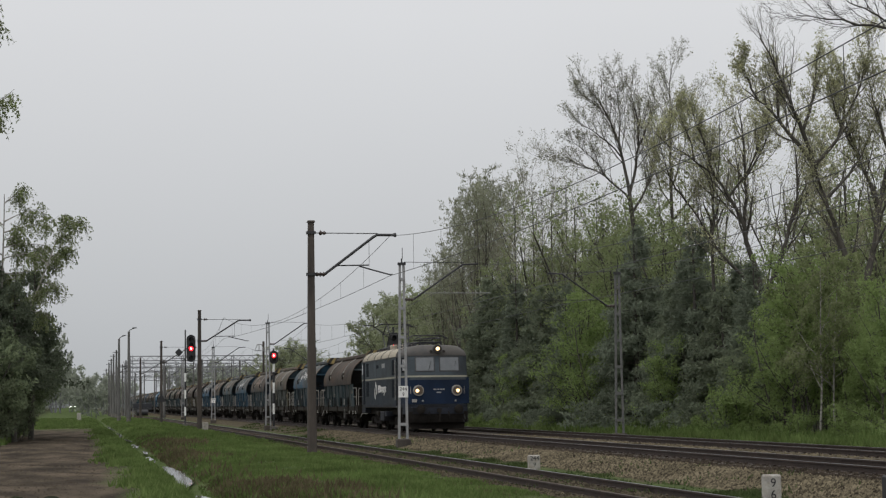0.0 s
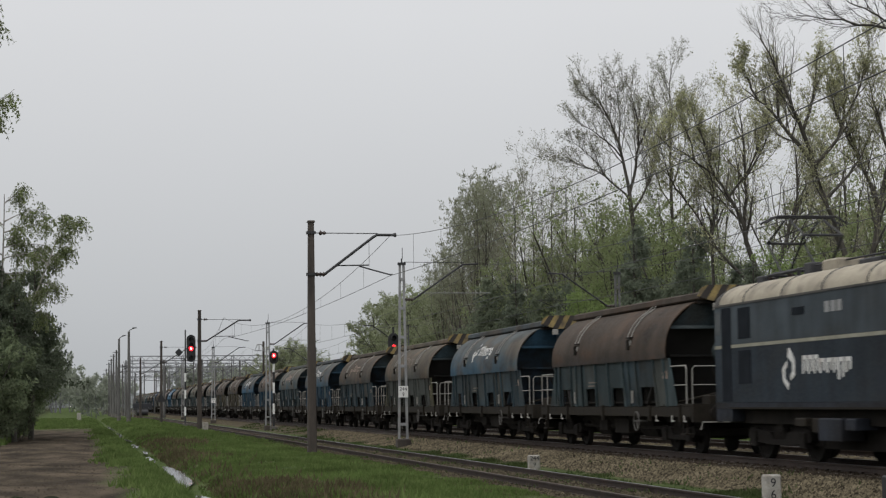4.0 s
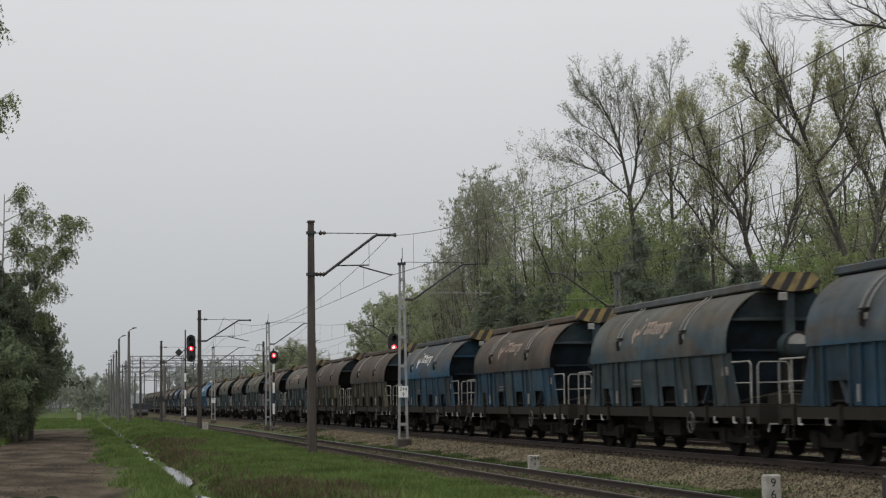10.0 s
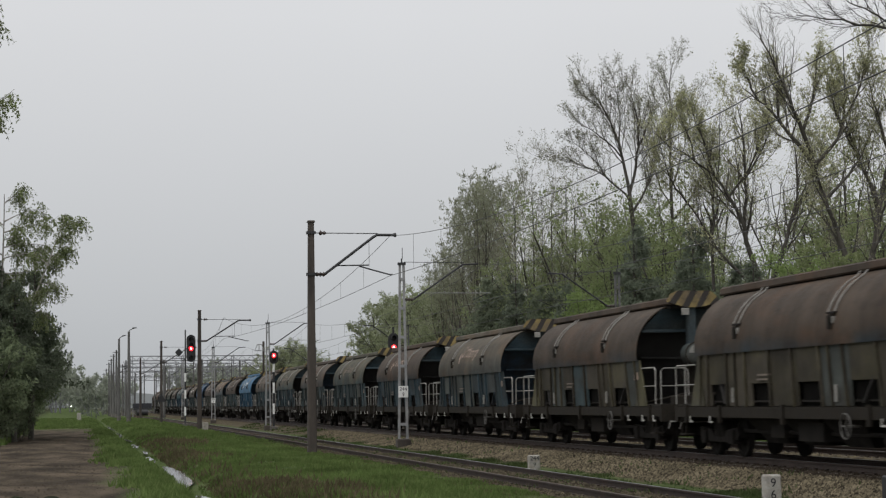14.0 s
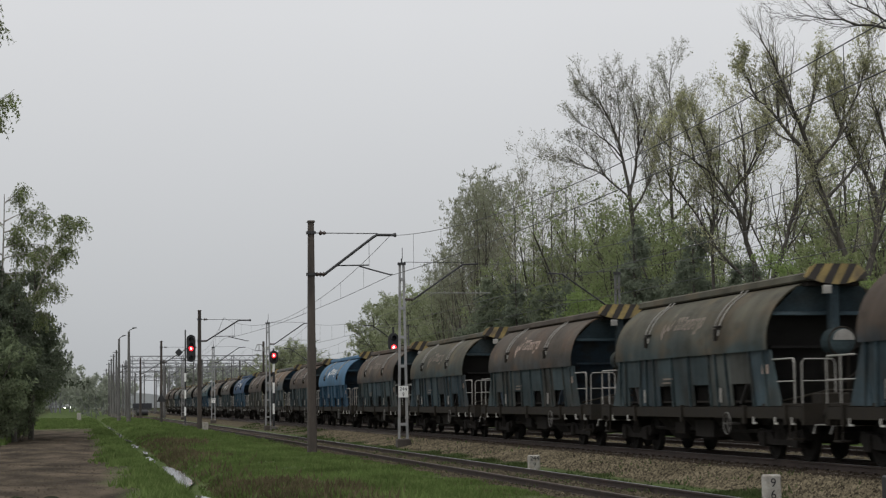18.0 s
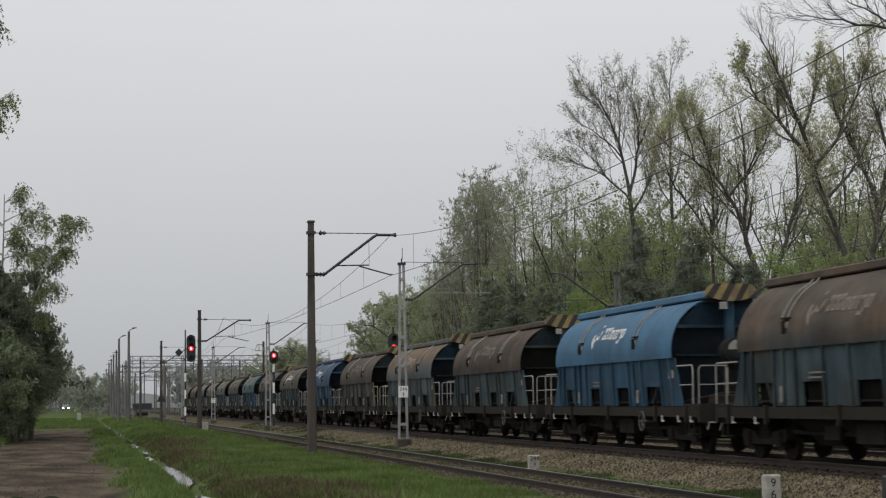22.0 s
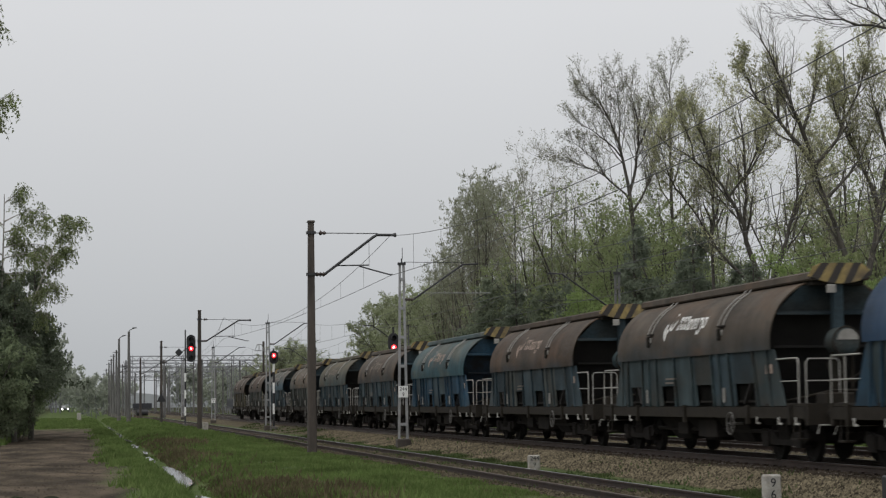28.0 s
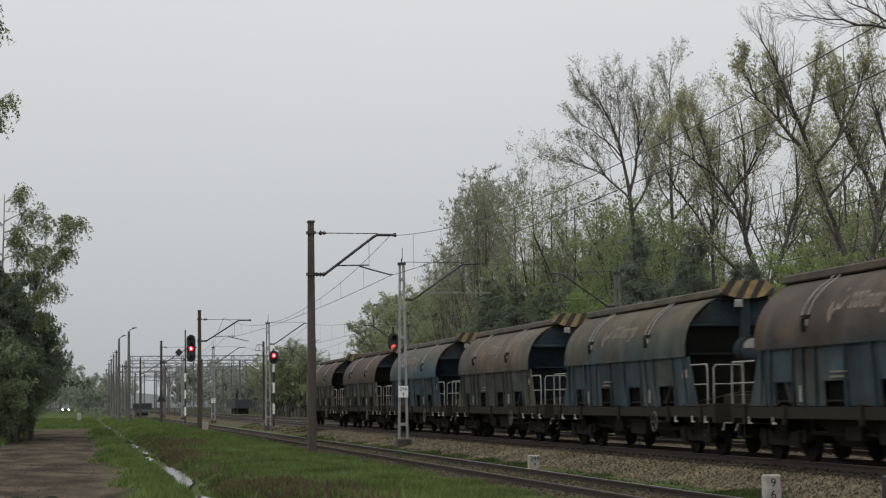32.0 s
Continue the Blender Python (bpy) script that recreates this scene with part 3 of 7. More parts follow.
def steel_mast(x, y, side, plate=False, group="steel catenary masts"):
    """side: +1 when the arm reaches to greater x."""
    t = thing("catenary_mast", "grey lattice steel catenary mast" + (" with white number plate" if plate else " on a concrete block"), "mast", group, at=(x, y, 0))
    g = Geo()
    lattice(g, 0, 0.17, 0.075, 0.30, 7.4, 6, 0.05 if side > 0 else 0.032)
    part("frame", g, M_STEEL if side > 0 else M_DULLSTEEL, t)
    part("foundation", Geo().block(-0.28, 0.28, -0.28, 0.28, -0.25, 0.30, 0.04), M_CONCRETE, t, "dark concrete foundation block")
    part("head", Geo().box(-0.16, 0.16, -0.09, 0.09, 7.4, 7.5).tube((0, 0, 7.5), (0, 0, 7.66), 0.03).tube((0.03, 0, 7.66), (0.03, 0, 8.1), 0.014), M_DARKSTEEL, t)
    s = side
    part("arm_insulator", Geo().lathe([(0, 0.03), (0.05, 0.07), (0.12, 0.035), (0.17, 0.075), (0.24, 0.035), (0.29, 0.075), (0.36, 0.03)], (0.12 if s > 0 else -0.48, 0, 5.98), "x", 10), M_INSUL, t)
    part("bracket_arm", Geo().path([(s * 0.48, 0, 5.99), (s * 2.55, 0, 7.42), (s * 3.2, 0, 7.46)], 0.038, 8), M_DARKSTEEL, t, "dark steel cantilever tube")
    part("tie_rod", Geo().tube((s * 0.1, 0, 7.52), (s * 2.6, 0, 7.50), 0.012), M_DARKSTEEL, t)
    part("registration_tube", Geo().path([(s * 0.85, 0, 6.25), (s * 3.7, 0, 6.25)], 0.016, 6), M_STEEL if s > 0 else M_DARKSTEEL, t)
    part("steady_arm", Geo().path([(s * 3.6, 0, 6.24), (s * 3.3, 0, 6.10), (s * 2.95, 0, 5.95)], 0.016, 6), M_DARKSTEEL, t)
    if plate:
        p = part("number_plate", Geo().block(-0.20, 0.20, -0.115, -0.095, 1.98, 2.44, 0.006), M_WHITE, t, "white enamel number plate")
        digits("244", 0.21, (0, -0.119, 2.32), p)
        digits("9" if y < 100 else "8", 0.21, (0, -0.119, 2.10), p)
    return t


MASTS = [77.6, 134.8, 191.0, 247.5, 304.0]
for i, y in enumerate(MASTS):
    steel_mast(12.97, y, 1, plate=i in (0, 2))
for y in (83.1, 139.5, 196.0, 252.0):
    steel_mast(23.68, y, -1)


# ---- wires ----
def wire_run(name, label, supports, z_mess, sags, z_cont, sags_c, dropper_step=5.5, girth=1.0):
    """Messenger and contact wire through supports (x, y), with droppers; sags: the messenger's sag in each span."""
    t = thing(name, label, "overhead wire", "overhead wires")
    mess, cont, drop = [], [], []
    for k, ((xa, ya), (xb, yb)) in enumerate(zip(supports, supports[1:])):
        n, sag, sag_c = 22, sags[min(k, len(sags) - 1)], sags_c[min(k, len(sags_c) - 1)]
        for i in range(n + (ya == supports[-2][1])):
            f = i / n
            x, y = xa + (xb - xa) * f, ya + (yb - ya) * f
            mess.append((x, y, z_mess - sag * 4 * f * (1 - f)))
            cont.append((x, y, z_cont - sag_c * 4 * f * (1 - f)))
        m = int((yb - ya) / dropper_step)
        for i in range(1, m):
            f = i / m
            x, y = xa + (xb - xa) * f, ya + (yb - ya) * f
            if y > 15:
                drop.append(Geo().tube((x, y, z_mess - sag * 4 * f * (1 - f)), (x, y, z_cont - sag_c * 4 * f * (1 - f)), 0.006, n=4, caps=False))
    part("messenger_wire", Geo().path(mess, 0.010 * girth, 5), M_WIRE, t)
    part("contact_wire", Geo().path(cont, 0.011 * girth, 5), M_WIRE, t)
    for d in drop:
        part("dropper", d, M_WIRE, t)
    return t


wire_run("siding_catenary", "dark overhead wires with droppers above the siding",
         [(9.9, 2.5 - 66), (9.9, 2.5), (11.1, 68.9), (9.9, 134.8), (11.1, 198.6), (9.9, 267.2)], 7.84, (1.4, 1.4, 1.62, 1.4, 1.2), 6.38, (0.45, 0.45, 0.30, 0.3), girth=1.0)
wire_run("main_catenary", "dark overhead wires with droppers above the main track",
         [(16.4, 20.4 - 57), (15.9, 20.4), (16.4, 77.6), (15.9, 134.8), (16.4, 191.0), (15.9, 247.5), (16.3, 304), (16.0, 420)], 7.40, (0.9,), 5.93, (0.06,))
wire_run("far_catenary", "dark overhead wires with droppers above the far track",
         [(20.5, 26.5 - 57), (21.0, 26.5), (20.5, 83.1), (21.0, 139.5), (20.5, 196.0), (21.0, 252.0), (20.7, 420)], 7.40, (0.9,), 5.93, (0.06,))


# ---- signals ----
def light_signal(x, y, ztop, zbot, lamp_z, pole_top, pole_dx, half, banded_from, ladder=False):
    t = thing("railway_signal", "black oval railway signal head showing red on a banded post", "railway signal", "railway signals", at=(x, y, 0))
    w = half
    out = [(w * math.cos(a), ztop - w + w * math.sin(a)) for a in np.linspace(0, math.pi, 9)] + \
          [(w * math.cos(a), zbot + w + w * math.sin(a)) for a in np.linspace(math.pi, 2 * math.pi, 9)]
    part("backboard", Geo().prism(out, 0.0, 0.05), M_BLACK, t, "black oval backboard")
    n = 4 if ztop - zbot > 1.6 else 2
    zs = np.linspace(zbot + w, ztop - w, n)
    lit = int(np.argmin(np.abs(zs - lamp_z)))
    for i, z in enumerate(zs):
        z = lamp_z if i == lit else z
        h = Geo()
        ring = []
        for yy, rr in ((0.0, w * 0.52), (-0.30, w * 0.50)):
            ring.append([(rr * math.cos(a), yy, z + rr * math.sin(a)) for a in np.linspace(-0.5, math.pi + 0.5, 12)])
        part("lamp_hood", h.shell(ring), M_BLACK, t)
        if i == lit:
            part("red_lens", Geo().lathe([(-0.06, w * 0.20), (-0.05, w * 0.48), (-0.01, w * 0.50)], (0, 0, z), "y", 16), M_RED, t, "glowing red lens")
            part("lens_core", Geo().lathe([(-0.09, w * 0.08), (-0.062, w * 0.20)], (0, 0, z), "y", 12), M_REDCORE, t)
        else:
            part("dark_lens", Geo().lathe([(-0.05, w * 0.3), (-0.01, w * 0.48)], (0, 0, z), "y", 14), M_DARKSTEEL, t)
    z0 = float(ground_z(np.float64(x + pole_dx), np.float64(y))) - 0.1
    pole = part("post", Geo().tube((pole_dx, 0.10, z0), (pole_dx, 0.10, pole_top), 0.075, 0.06, 10), M_DARKSTEEL, t)
    zz, i = banded_from, 0
    while zz < 4.4:
        part("post_band", Geo().tube((pole_dx, 0.10, zz), (pole_dx, 0.10, zz + 0.72), 0.080, n=10, caps=False), M_WHITE if i % 2 == 0 else M_BLACK, pole)
        zz += 0.72
        i += 1
    part("base_box", Geo().block(pole_dx - 0.25, pole_dx + 0.25, -0.1, 0.35, z0 - 0.1, z0 + 0.35, 0.03), M_BLOCK, t)
    part("bracket", Geo().beam((pole_dx, 0.08, (ztop + zbot) / 2), (0.0, 0.06, (ztop + zbot) / 2), 0.05, 0.08), M_DARKSTEEL, t)
    if ladder:
        lad = Geo()
        for s in (-0.16, 0.16):
            lad.beam((pole_dx + 0.05, 0.35 + s, z0), (pole_dx + 0.05, 0.35 + s, zbot), 0.03, 0.03)
        for z in np.arange(z0 + 0.4, zbot, 0.32):
            lad.beam((pole_dx + 0.05, 0.19, z), (pole_dx + 0.05, 0.51, z), 0.02, 0.02)
        part("ladder", lad, M_DARKSTEEL, t)
    return t


light_signal(9.35, 165.5, 7.78, 5.44, 6.60, 8.2, -0.48, 0.385, 0.9, True)
light_signal(13.15, 132.5, 5.46, 4.54, 5.12, 5.6, 0.0, 0.30, 1.1)
light_signal(18.45, 113.6, 5.95, 4.84, 5.08, 6.3, 0.0, 0.32, 0.9)


# ---- small posts ----
def marker(x, y, w, h, d, marks, label):
    z0 = float(ground_z(np.float64(x), np.float64(y)))
    t = thing("kilometre_post", label, "marker post", "white kilometre posts", at=(x, y, z0))
    part("stone", Geo().block(-w / 2, w / 2, -d / 2, d / 2, -0.2, h, 0.03), M_BLACK if label.startswith("dark") else M_MARKER, t)
    for ch, zc, size in marks:
        digits(ch, size, (0, -d / 2 - 0.003, zc), t)
    return t


marker(12.2, 33.0, 0.32, 0.50, 0.20, [("9", 0.35, 0.22), ("6", 0.14, 0.22)], "squat white concrete kilometre post marked nine six")
marker(12.2, 51.4, 0.32, 0.40, 0.20, [("244", 0.31, 0.17), ("9", 0.14, 0.15)], "white concrete kilometre post in the gravel")
marker(8.55, 134.0, 0.40, 0.60, 0.25, [], "white concrete post in the grass by the siding")
marker(13.34, 30.3, 0.30, 0.42, 0.30, [], "dark concrete stub at the ballast foot")
marker(-0.05, 235.0, 0.50, 0.95, 0.30, [], "tall white post at the edge of the dirt track")


# ---- street lamps and poles along the far road ----
def lamp_pole(x, y, h, arm):
    t = thing("street_lamp", "tall grey concrete lamp pole with curved arm", "street lamp", "lamp poles", at=(x, y, 0))
    part("pole", Geo().tube((0, 0, -0.2), (0, 0, h), 0.20, 0.11, 8), M_GREYPOLE, t)
    if arm:
        part("arm", Geo().path([(0, 0, h - 0.1), (0.08, 0, h + 0.12), (0.35, 0, h + 0.26), (0.62, 0, h + 0.36)], 0.05, 6), M_FARSTEEL, t)
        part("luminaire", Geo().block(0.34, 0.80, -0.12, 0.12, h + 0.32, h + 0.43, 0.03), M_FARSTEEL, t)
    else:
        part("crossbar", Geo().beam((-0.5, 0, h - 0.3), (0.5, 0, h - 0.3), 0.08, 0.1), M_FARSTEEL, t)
    part("foot", Geo().tube((0, 0, -0.2), (0, 0, 0.7), 0.22, n=8), M_BLOCK, t)
    return t


for x, y, h, a in ((4.34, 219, 9.3, True), (4.89, 197.5, 9.3, True), (4.87, 263, 9.3, False), (4.84, 283, 9.3, False), (4.94, 310, 9.3, False), (5.0, 338, 9.3, False), (5.27, 393, 9.3, False),
                   (7.63, 352, 9.3, False), (7.53, 322, 9.3, False), (5.4, 440, 9.2, False), (5.6, 500, 9.2, False)):
    lamp_pole(x, y, h, a)


# ---- portal gantries of the station throat ----
def gantry(y, x0, x1, h, depth):
    t = thing("portal_gantry", "long grey lattice steel catenary gantry across the station tracks", "gantry", "portal gantries", at=(0, y, 0))
    for x in np.linspace(x0, x1, 4):
        g = Geo()
        for s in (-0.22, 0.22):
            g.beam((x + s, 0, -0.2), (x + s * 0.7, 0, h), 0.12, 0.12)
        for z in np.arange(0.6, h, 0.9):
            g.beam((x - 0.2, 0, z), (x + 0.2, 0, z + 0.5), 0.06, 0.06)
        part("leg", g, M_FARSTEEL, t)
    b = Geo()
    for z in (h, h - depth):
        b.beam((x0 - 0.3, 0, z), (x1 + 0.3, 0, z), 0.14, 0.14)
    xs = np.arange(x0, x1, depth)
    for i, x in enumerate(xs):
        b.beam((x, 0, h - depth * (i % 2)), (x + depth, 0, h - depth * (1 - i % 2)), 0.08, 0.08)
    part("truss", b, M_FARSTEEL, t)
    for x in np.linspace(x0 + 2, x1 - 2, 5):
        d = Geo().beam((x, 0, h - depth), (x, 0, h - depth - 2.0), 0.12, 0.12)
        d.beam((x, 0, h - depth - 1.9), (x + 1.5, 0, h - depth - 1.5), 0.06, 0.06)
        part("drop_post", d, M_FARSTEEL, t)
    return t


for y, x0, x1, h, d in ((318, 8.35, 33, 9.85, 0.75), (372, 8.6, 38, 9.8, 0.8), (428, 8, 44, 10.3, 1.0), (500, 8, 52, 10.3, 1.0), (580, 9, 60, 10.3, 1.0)):
    gantry(y, x0, x1, h, d)
for i, (x, y) in enumerate(((12.4, 290), (15.0, 345), (18.0, 290), (24.5, 300), (25.5, 350), (28, 330), (30, 400), (11.2, 400), (33, 390), (36, 450), (20.5, 460), (14, 450))):
    t = thing("far_pole", "slim grey concrete line pole among the station tracks", "pole", "far line poles", at=(x, y, 0))
    part("shaft", Geo().tube((0, 0, -0.2), (0, 0, 8.6), 0.17, 0.11, 8), M_GREYPOLE, t)
    part("bracket", Geo().beam((0, 0, 7.0), (2.2, 0, 8.2), 0.06, 0.06).beam((0, 0, 8.2), (2.3, 0, 8.2), 0.05, 0.05), M_FARSTEEL, t)


# ---- signs and parked vehicles among the far tracks ----
def sign_board(name, label, x, y, z, pts, post):
    t = thing(name, label, "sign", at=(x, y, 0))
    part("board", Geo().prism([(px, z + pz) for px, pz in pts], -0.02, 0.02), M_BLACK, t)
    part("bracket" if post else "post", Geo().tube((0, 0.05, z), (post, 0.05, z if post else -0.2), 0.03), M_DARKSTEEL, t)
    return t


sign_board("diamond_board", "black diamond-shaped board hung from a bracket arm", 9.95, 197.8, 7.15, [(-0.42, 0), (0, -0.42), (0.42, 0), (0, 0.42)], 0.2)
sign_board("triangle_board", "dark triangular board on a thin post", 8.2, 198.0, 2.5, [(-0.5, -0.35), (0.5, -0.35), (0, 0.55)], 0)


t = thing("frame_sign", "pale trapezoid frame sign on a dark post between the tracks", "sign", at=(18.5, 197.0, 0))
part("post", Geo().beam((0, 0, 0.2), (0, 0, 8.2), 0.20, 0.20), M_CONCRETE, t)
part("frame", Geo().path([(-0.30, -0.12, 7.9), (-0.62, -0.12, 7.9), (-0.92, -0.12, 7.25), (0.05, -0.12, 7.25), (-0.20, -0.12, 7.9), (-0.30, -0.12, 7.9)], 0.05, 5)
     .beam((-0.46, -0.12, 7.9), (-0.46, -0.12, 7.25), 0.08, 0.08), M_STEEL, t, "pale steel frame")


def parked_wagon(x, y, length, h, label):
    t = thing("parked_wagon", label, "freight wagon", "parked wagons", at=(x, y, 0.35))
    part("body", Geo().block(-1.35, 1.35, -length / 2, length / 2, 1.1, h, 0.05), mat("dark_wagon_side", (0.028, 0.03, 0.036), 0.8, 0, 0.2), t)
    part("frame", Geo().box(-1.3, 1.3, -length / 2 - 0.3, length / 2 + 0.3, 0.85, 1.09), M_DARKSTEEL, t)
    for e in (-1, 1):
        for d in (-0.9, 0.9):
            part("wheelset", Geo().tube((-0.8, e * length * 0.3 + d, 0.46), (0.8, e * length * 0.3 + d, 0.46), 0.46, n=14), M_DARKSTEEL, t)
    return t


parked_wagon(24.6, 300, 12.0, 2.2, "low dark wagon parked beyond the main tracks")
parked_wagon(25.6, 318, 12.0, 2.4, "low dark wagon parked beyond the main tracks")
parked_wagon(9.0, 285, 3.6, 1.8, "short dark service wagon on the far end of the siding")


# ---- more line poles in the far station throat ----
FAR_POLE = thing("line_pole", "slim dark line pole with a short arm, far up the line", "pole", "far line poles")
part("pole", Geo().tube((0, 0, -0.2), (0, 0, 8.6), 0.16, 0.10, 7), M_GREYPOLE, FAR_POLE)
part("arm", Geo().beam((0, 0, 8.1), (1.9, 0, 8.4), 0.07, 0.09), M_DARKSTEEL, FAR_POLE)
part("stay", Geo().tube((0, 0, 7.2), (1.5, 0, 8.3), 0.03), M_DARKSTEEL, FAR_POLE)
far_at = [(x, y) for y in (318.0, 366.0, 415.0, 470.0) for x in (6.8, 13.6, 18.6, 24.6)]
for fx, fy in far_at:
    copy_thing(FAR_POLE, pose(fx + 0.5 * math.sin(fy), fy + 7 * math.sin(fx), float(ground_z(np.float64(fx), np.float64(fy)))))
for o in [*FAR_POLE.children_recursive, FAR_POLE]:
    bpy.data.objects.remove(o)


# ---- the train ----
def paint(name, base, dust, amount, cover, var=0.2, top=None, gloss=0.14, streak=0.22, rand=0.05):
    return mat(name, base, 0.68, 0.0, var, 0.9, 12.0, 0.05, dust, amount, cover, 0.55, (1, 0.6, 1.6), gloss, rand, top, streak)


DUST = (0.064, 0.059, 0.047)
P_BLUE = paint("bright_blue_paint", (0.036, 0.112, 0.198), (0.048, 0.096, 0.148), 0.6, 0.4, 0.14, gloss=0.35, streak=0.16)
P_DUSTBLUE = paint("dust_topped_blue_paint", (0.0230, 0.0851, 0.1518), (0.0414, 0.0736, 0.0989), 0.6, 0.4, top=(DUST, 2.45, 3.2, 0.75))
P_MIDBLUE = paint("faded_blue_paint", (0.0360, 0.0864, 0.1344), (0.0600, 0.0768, 0.0840), 0.7, 0.5, top=((0.0840, 0.0792, 0.0672), 2.5, 3.3, 0.75))
P_NAVY = paint("deep_blue_paint", (0.024, 0.052, 0.098), (0.040, 0.056, 0.084), 0.6, 0.5)
P_GREYBLUE = paint("dusty_grey_blue_paint", (0.0456, 0.0792, 0.1008), (0.0696, 0.0792, 0.0768), 0.8, 0.6, top=((0.0864, 0.0804, 0.0648), 2.6, 3.4, 0.85))
P_BROWN = paint("coal_brown_dusty_paint", (0.0318, 0.0424, 0.0509), (0.0382, 0.0350, 0.0318), 0.8, 0.5, 0.24, ((0.0615, 0.0461, 0.0345), 2.25, 2.75, 0.97))
P_RED = paint("rust_brown_dusty_paint", (0.036, 0.038, 0.042), (0.042, 0.034, 0.030), 0.8, 0.5, 0.24, ((0.057, 0.043, 0.033), 2.25, 2.75, 0.97))
P_EARTH = paint("grey_brown_dusty_paint", (0.0352, 0.0462, 0.0528), (0.0506, 0.0440, 0.0363), 0.8, 0.5, 0.26, ((0.0704, 0.0561, 0.0429), 2.3, 2.9, 0.95))
P_TAN = paint("pale_dusty_paint", (0.0572, 0.0616, 0.0594), (0.0682, 0.0616, 0.0506), 0.7, 0.5, 0.24, ((0.0924, 0.0781, 0.0594), 2.4, 3.1, 0.9))
P_PATCHY = paint("blue_paint_under_rusty_dust", (0.052, 0.078, 0.094), (0.086, 0.084, 0.074), 0.8, 0.55, 0.2, ((0.112, 0.080, 0.052), 2.4, 3.3, 0.88))
P_TEAL = paint("dusty_teal_paint", (0.0322, 0.0759, 0.0920), (0.0529, 0.0713, 0.0713), 0.7, 0.5, 0.2, ((0.072, 0.084, 0.076), 2.7, 3.5, 0.55))
S_PALE = paint("pale_dirty_side_paint", (0.060, 0.077, 0.084), (0.066, 0.070, 0.062), 0.85, 0.5, 0.28, rand=0.2)
P_OLIVE = paint("olive_dusty_paint", (0.0414, 0.0621, 0.0667), (0.0575, 0.0598, 0.0506), 0.7, 0.5, 0.22, ((0.0759, 0.0690, 0.0483), 2.45, 3.2, 0.9))
# Side blue reduced further: dimmer light on upright faces put into the colour.
S_BLUE = paint("blue_side_paint", (0.0240, 0.0540, 0.0840), (0.0350, 0.0455, 0.0530), 0.8, 0.5, 0.28, rand=0.25, streak=0.3)
S_DULL = paint("dull_blue_side_paint", (0.0342, 0.0515, 0.0615), (0.0415, 0.0439, 0.0415), 0.85, 0.5, 0.30, rand=0.28, streak=0.3)
S_BRIGHT = paint("bright_blue_side_paint", (0.024, 0.061, 0.100), (0.028, 0.052, 0.078), 0.7, 0.5, 0.24, rand=0.15, streak=0.3)
S_TEAL = paint("teal_grey_side_paint", (0.0385, 0.0550, 0.0600), (0.0480, 0.0470, 0.0410), 0.85, 0.5, 0.30, rand=0.28, streak=0.3)
S_OCHRE = paint("ochre_dusted_side_paint", (0.074, 0.068, 0.040), (0.052, 0.050, 0.040), 0.8, 0.5, 0.30, rand=0.25, streak=0.3)
S_GREY = paint("dirty_grey_side_paint", (0.0582, 0.0638, 0.0594), (0.0370, 0.0347, 0.0302), 0.85, 0.5, 0.28, rand=0.2)
S_BROWN = paint("soiled_brown_side_paint", (0.0515, 0.0448, 0.0347), (0.0829, 0.0739, 0.0448), 0.7, 0.5, 0.28, rand=0.2)
M_FRAME = mat("grimy_underframe", (0.023, 0.0205, 0.0185), 0.9, 0.0, 0.3, 2.0, 20.0, 0.1, (0.02, 0.017, 0.014), 0.7, 0.5, spec=0.12)
M_SOLE = mat("brown_grimy_solebar", (0.0264, 0.0224, 0.0176), 0.85, 0.0, 0.3, 2.0, 20.0, 0.1, (0.013, 0.012, 0.011), 0.7, 0.5, spec=0.15)
M_BOGIE = mat("black_brown_bogie", (0.018, 0.016, 0.0145), 0.95, 0.0, 0.3, 3.0, 20.0, spec=0.1)
M_WHEEL = mat("dirty_wheel", (0.021, 0.019, 0.0175), 0.9, 0.0, 0.25, spec=0.1)
# Hopper ends: the shade of the recess is put into both colours.
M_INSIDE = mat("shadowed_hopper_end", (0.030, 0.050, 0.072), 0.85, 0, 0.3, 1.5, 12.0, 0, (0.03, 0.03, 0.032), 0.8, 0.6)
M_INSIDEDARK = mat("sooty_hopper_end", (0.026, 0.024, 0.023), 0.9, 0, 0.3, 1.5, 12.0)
# Shade inside the discharge openings put into a near-black colour.
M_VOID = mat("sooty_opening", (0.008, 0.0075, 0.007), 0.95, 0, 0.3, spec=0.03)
M_HANDRAIL = mat("pale_handrail", (0.27, 0.26, 0.24), 0.6, 0, 0.2, 3.0, 20.0)
M_PALE = mat("chipped_white_paint", (0.46, 0.45, 0.42), 0.7, 0, 0.2, 3.0, 20.0, 0, (0.16, 0.14, 0.12), 0.8, 0.5, 5.0)
M_GREYIRON = mat("worn_grey_iron", (0.085, 0.080, 0.074), 0.7, 0, 0.25, 3.0, 20.0)
M_YELLOW = mat("faded_warning_yellow", (0.255, 0.190, 0.072), 0.75, 0, 0.25, 3.0, 20.0, 0, (0.11, 0.085, 0.06), 0.8, 0.5)
M_CHARCOAL = mat("warning_black", (0.035, 0.030, 0.027), 0.8, 0, 0.2)
M_LOGO = mat("white_logo_paint", (0.70, 0.70, 0.68), 0.7, 0, 0.15, 3.0, 25.0, 0, (0.40, 0.36, 0.32), 0.7, 0.45, 3.0)
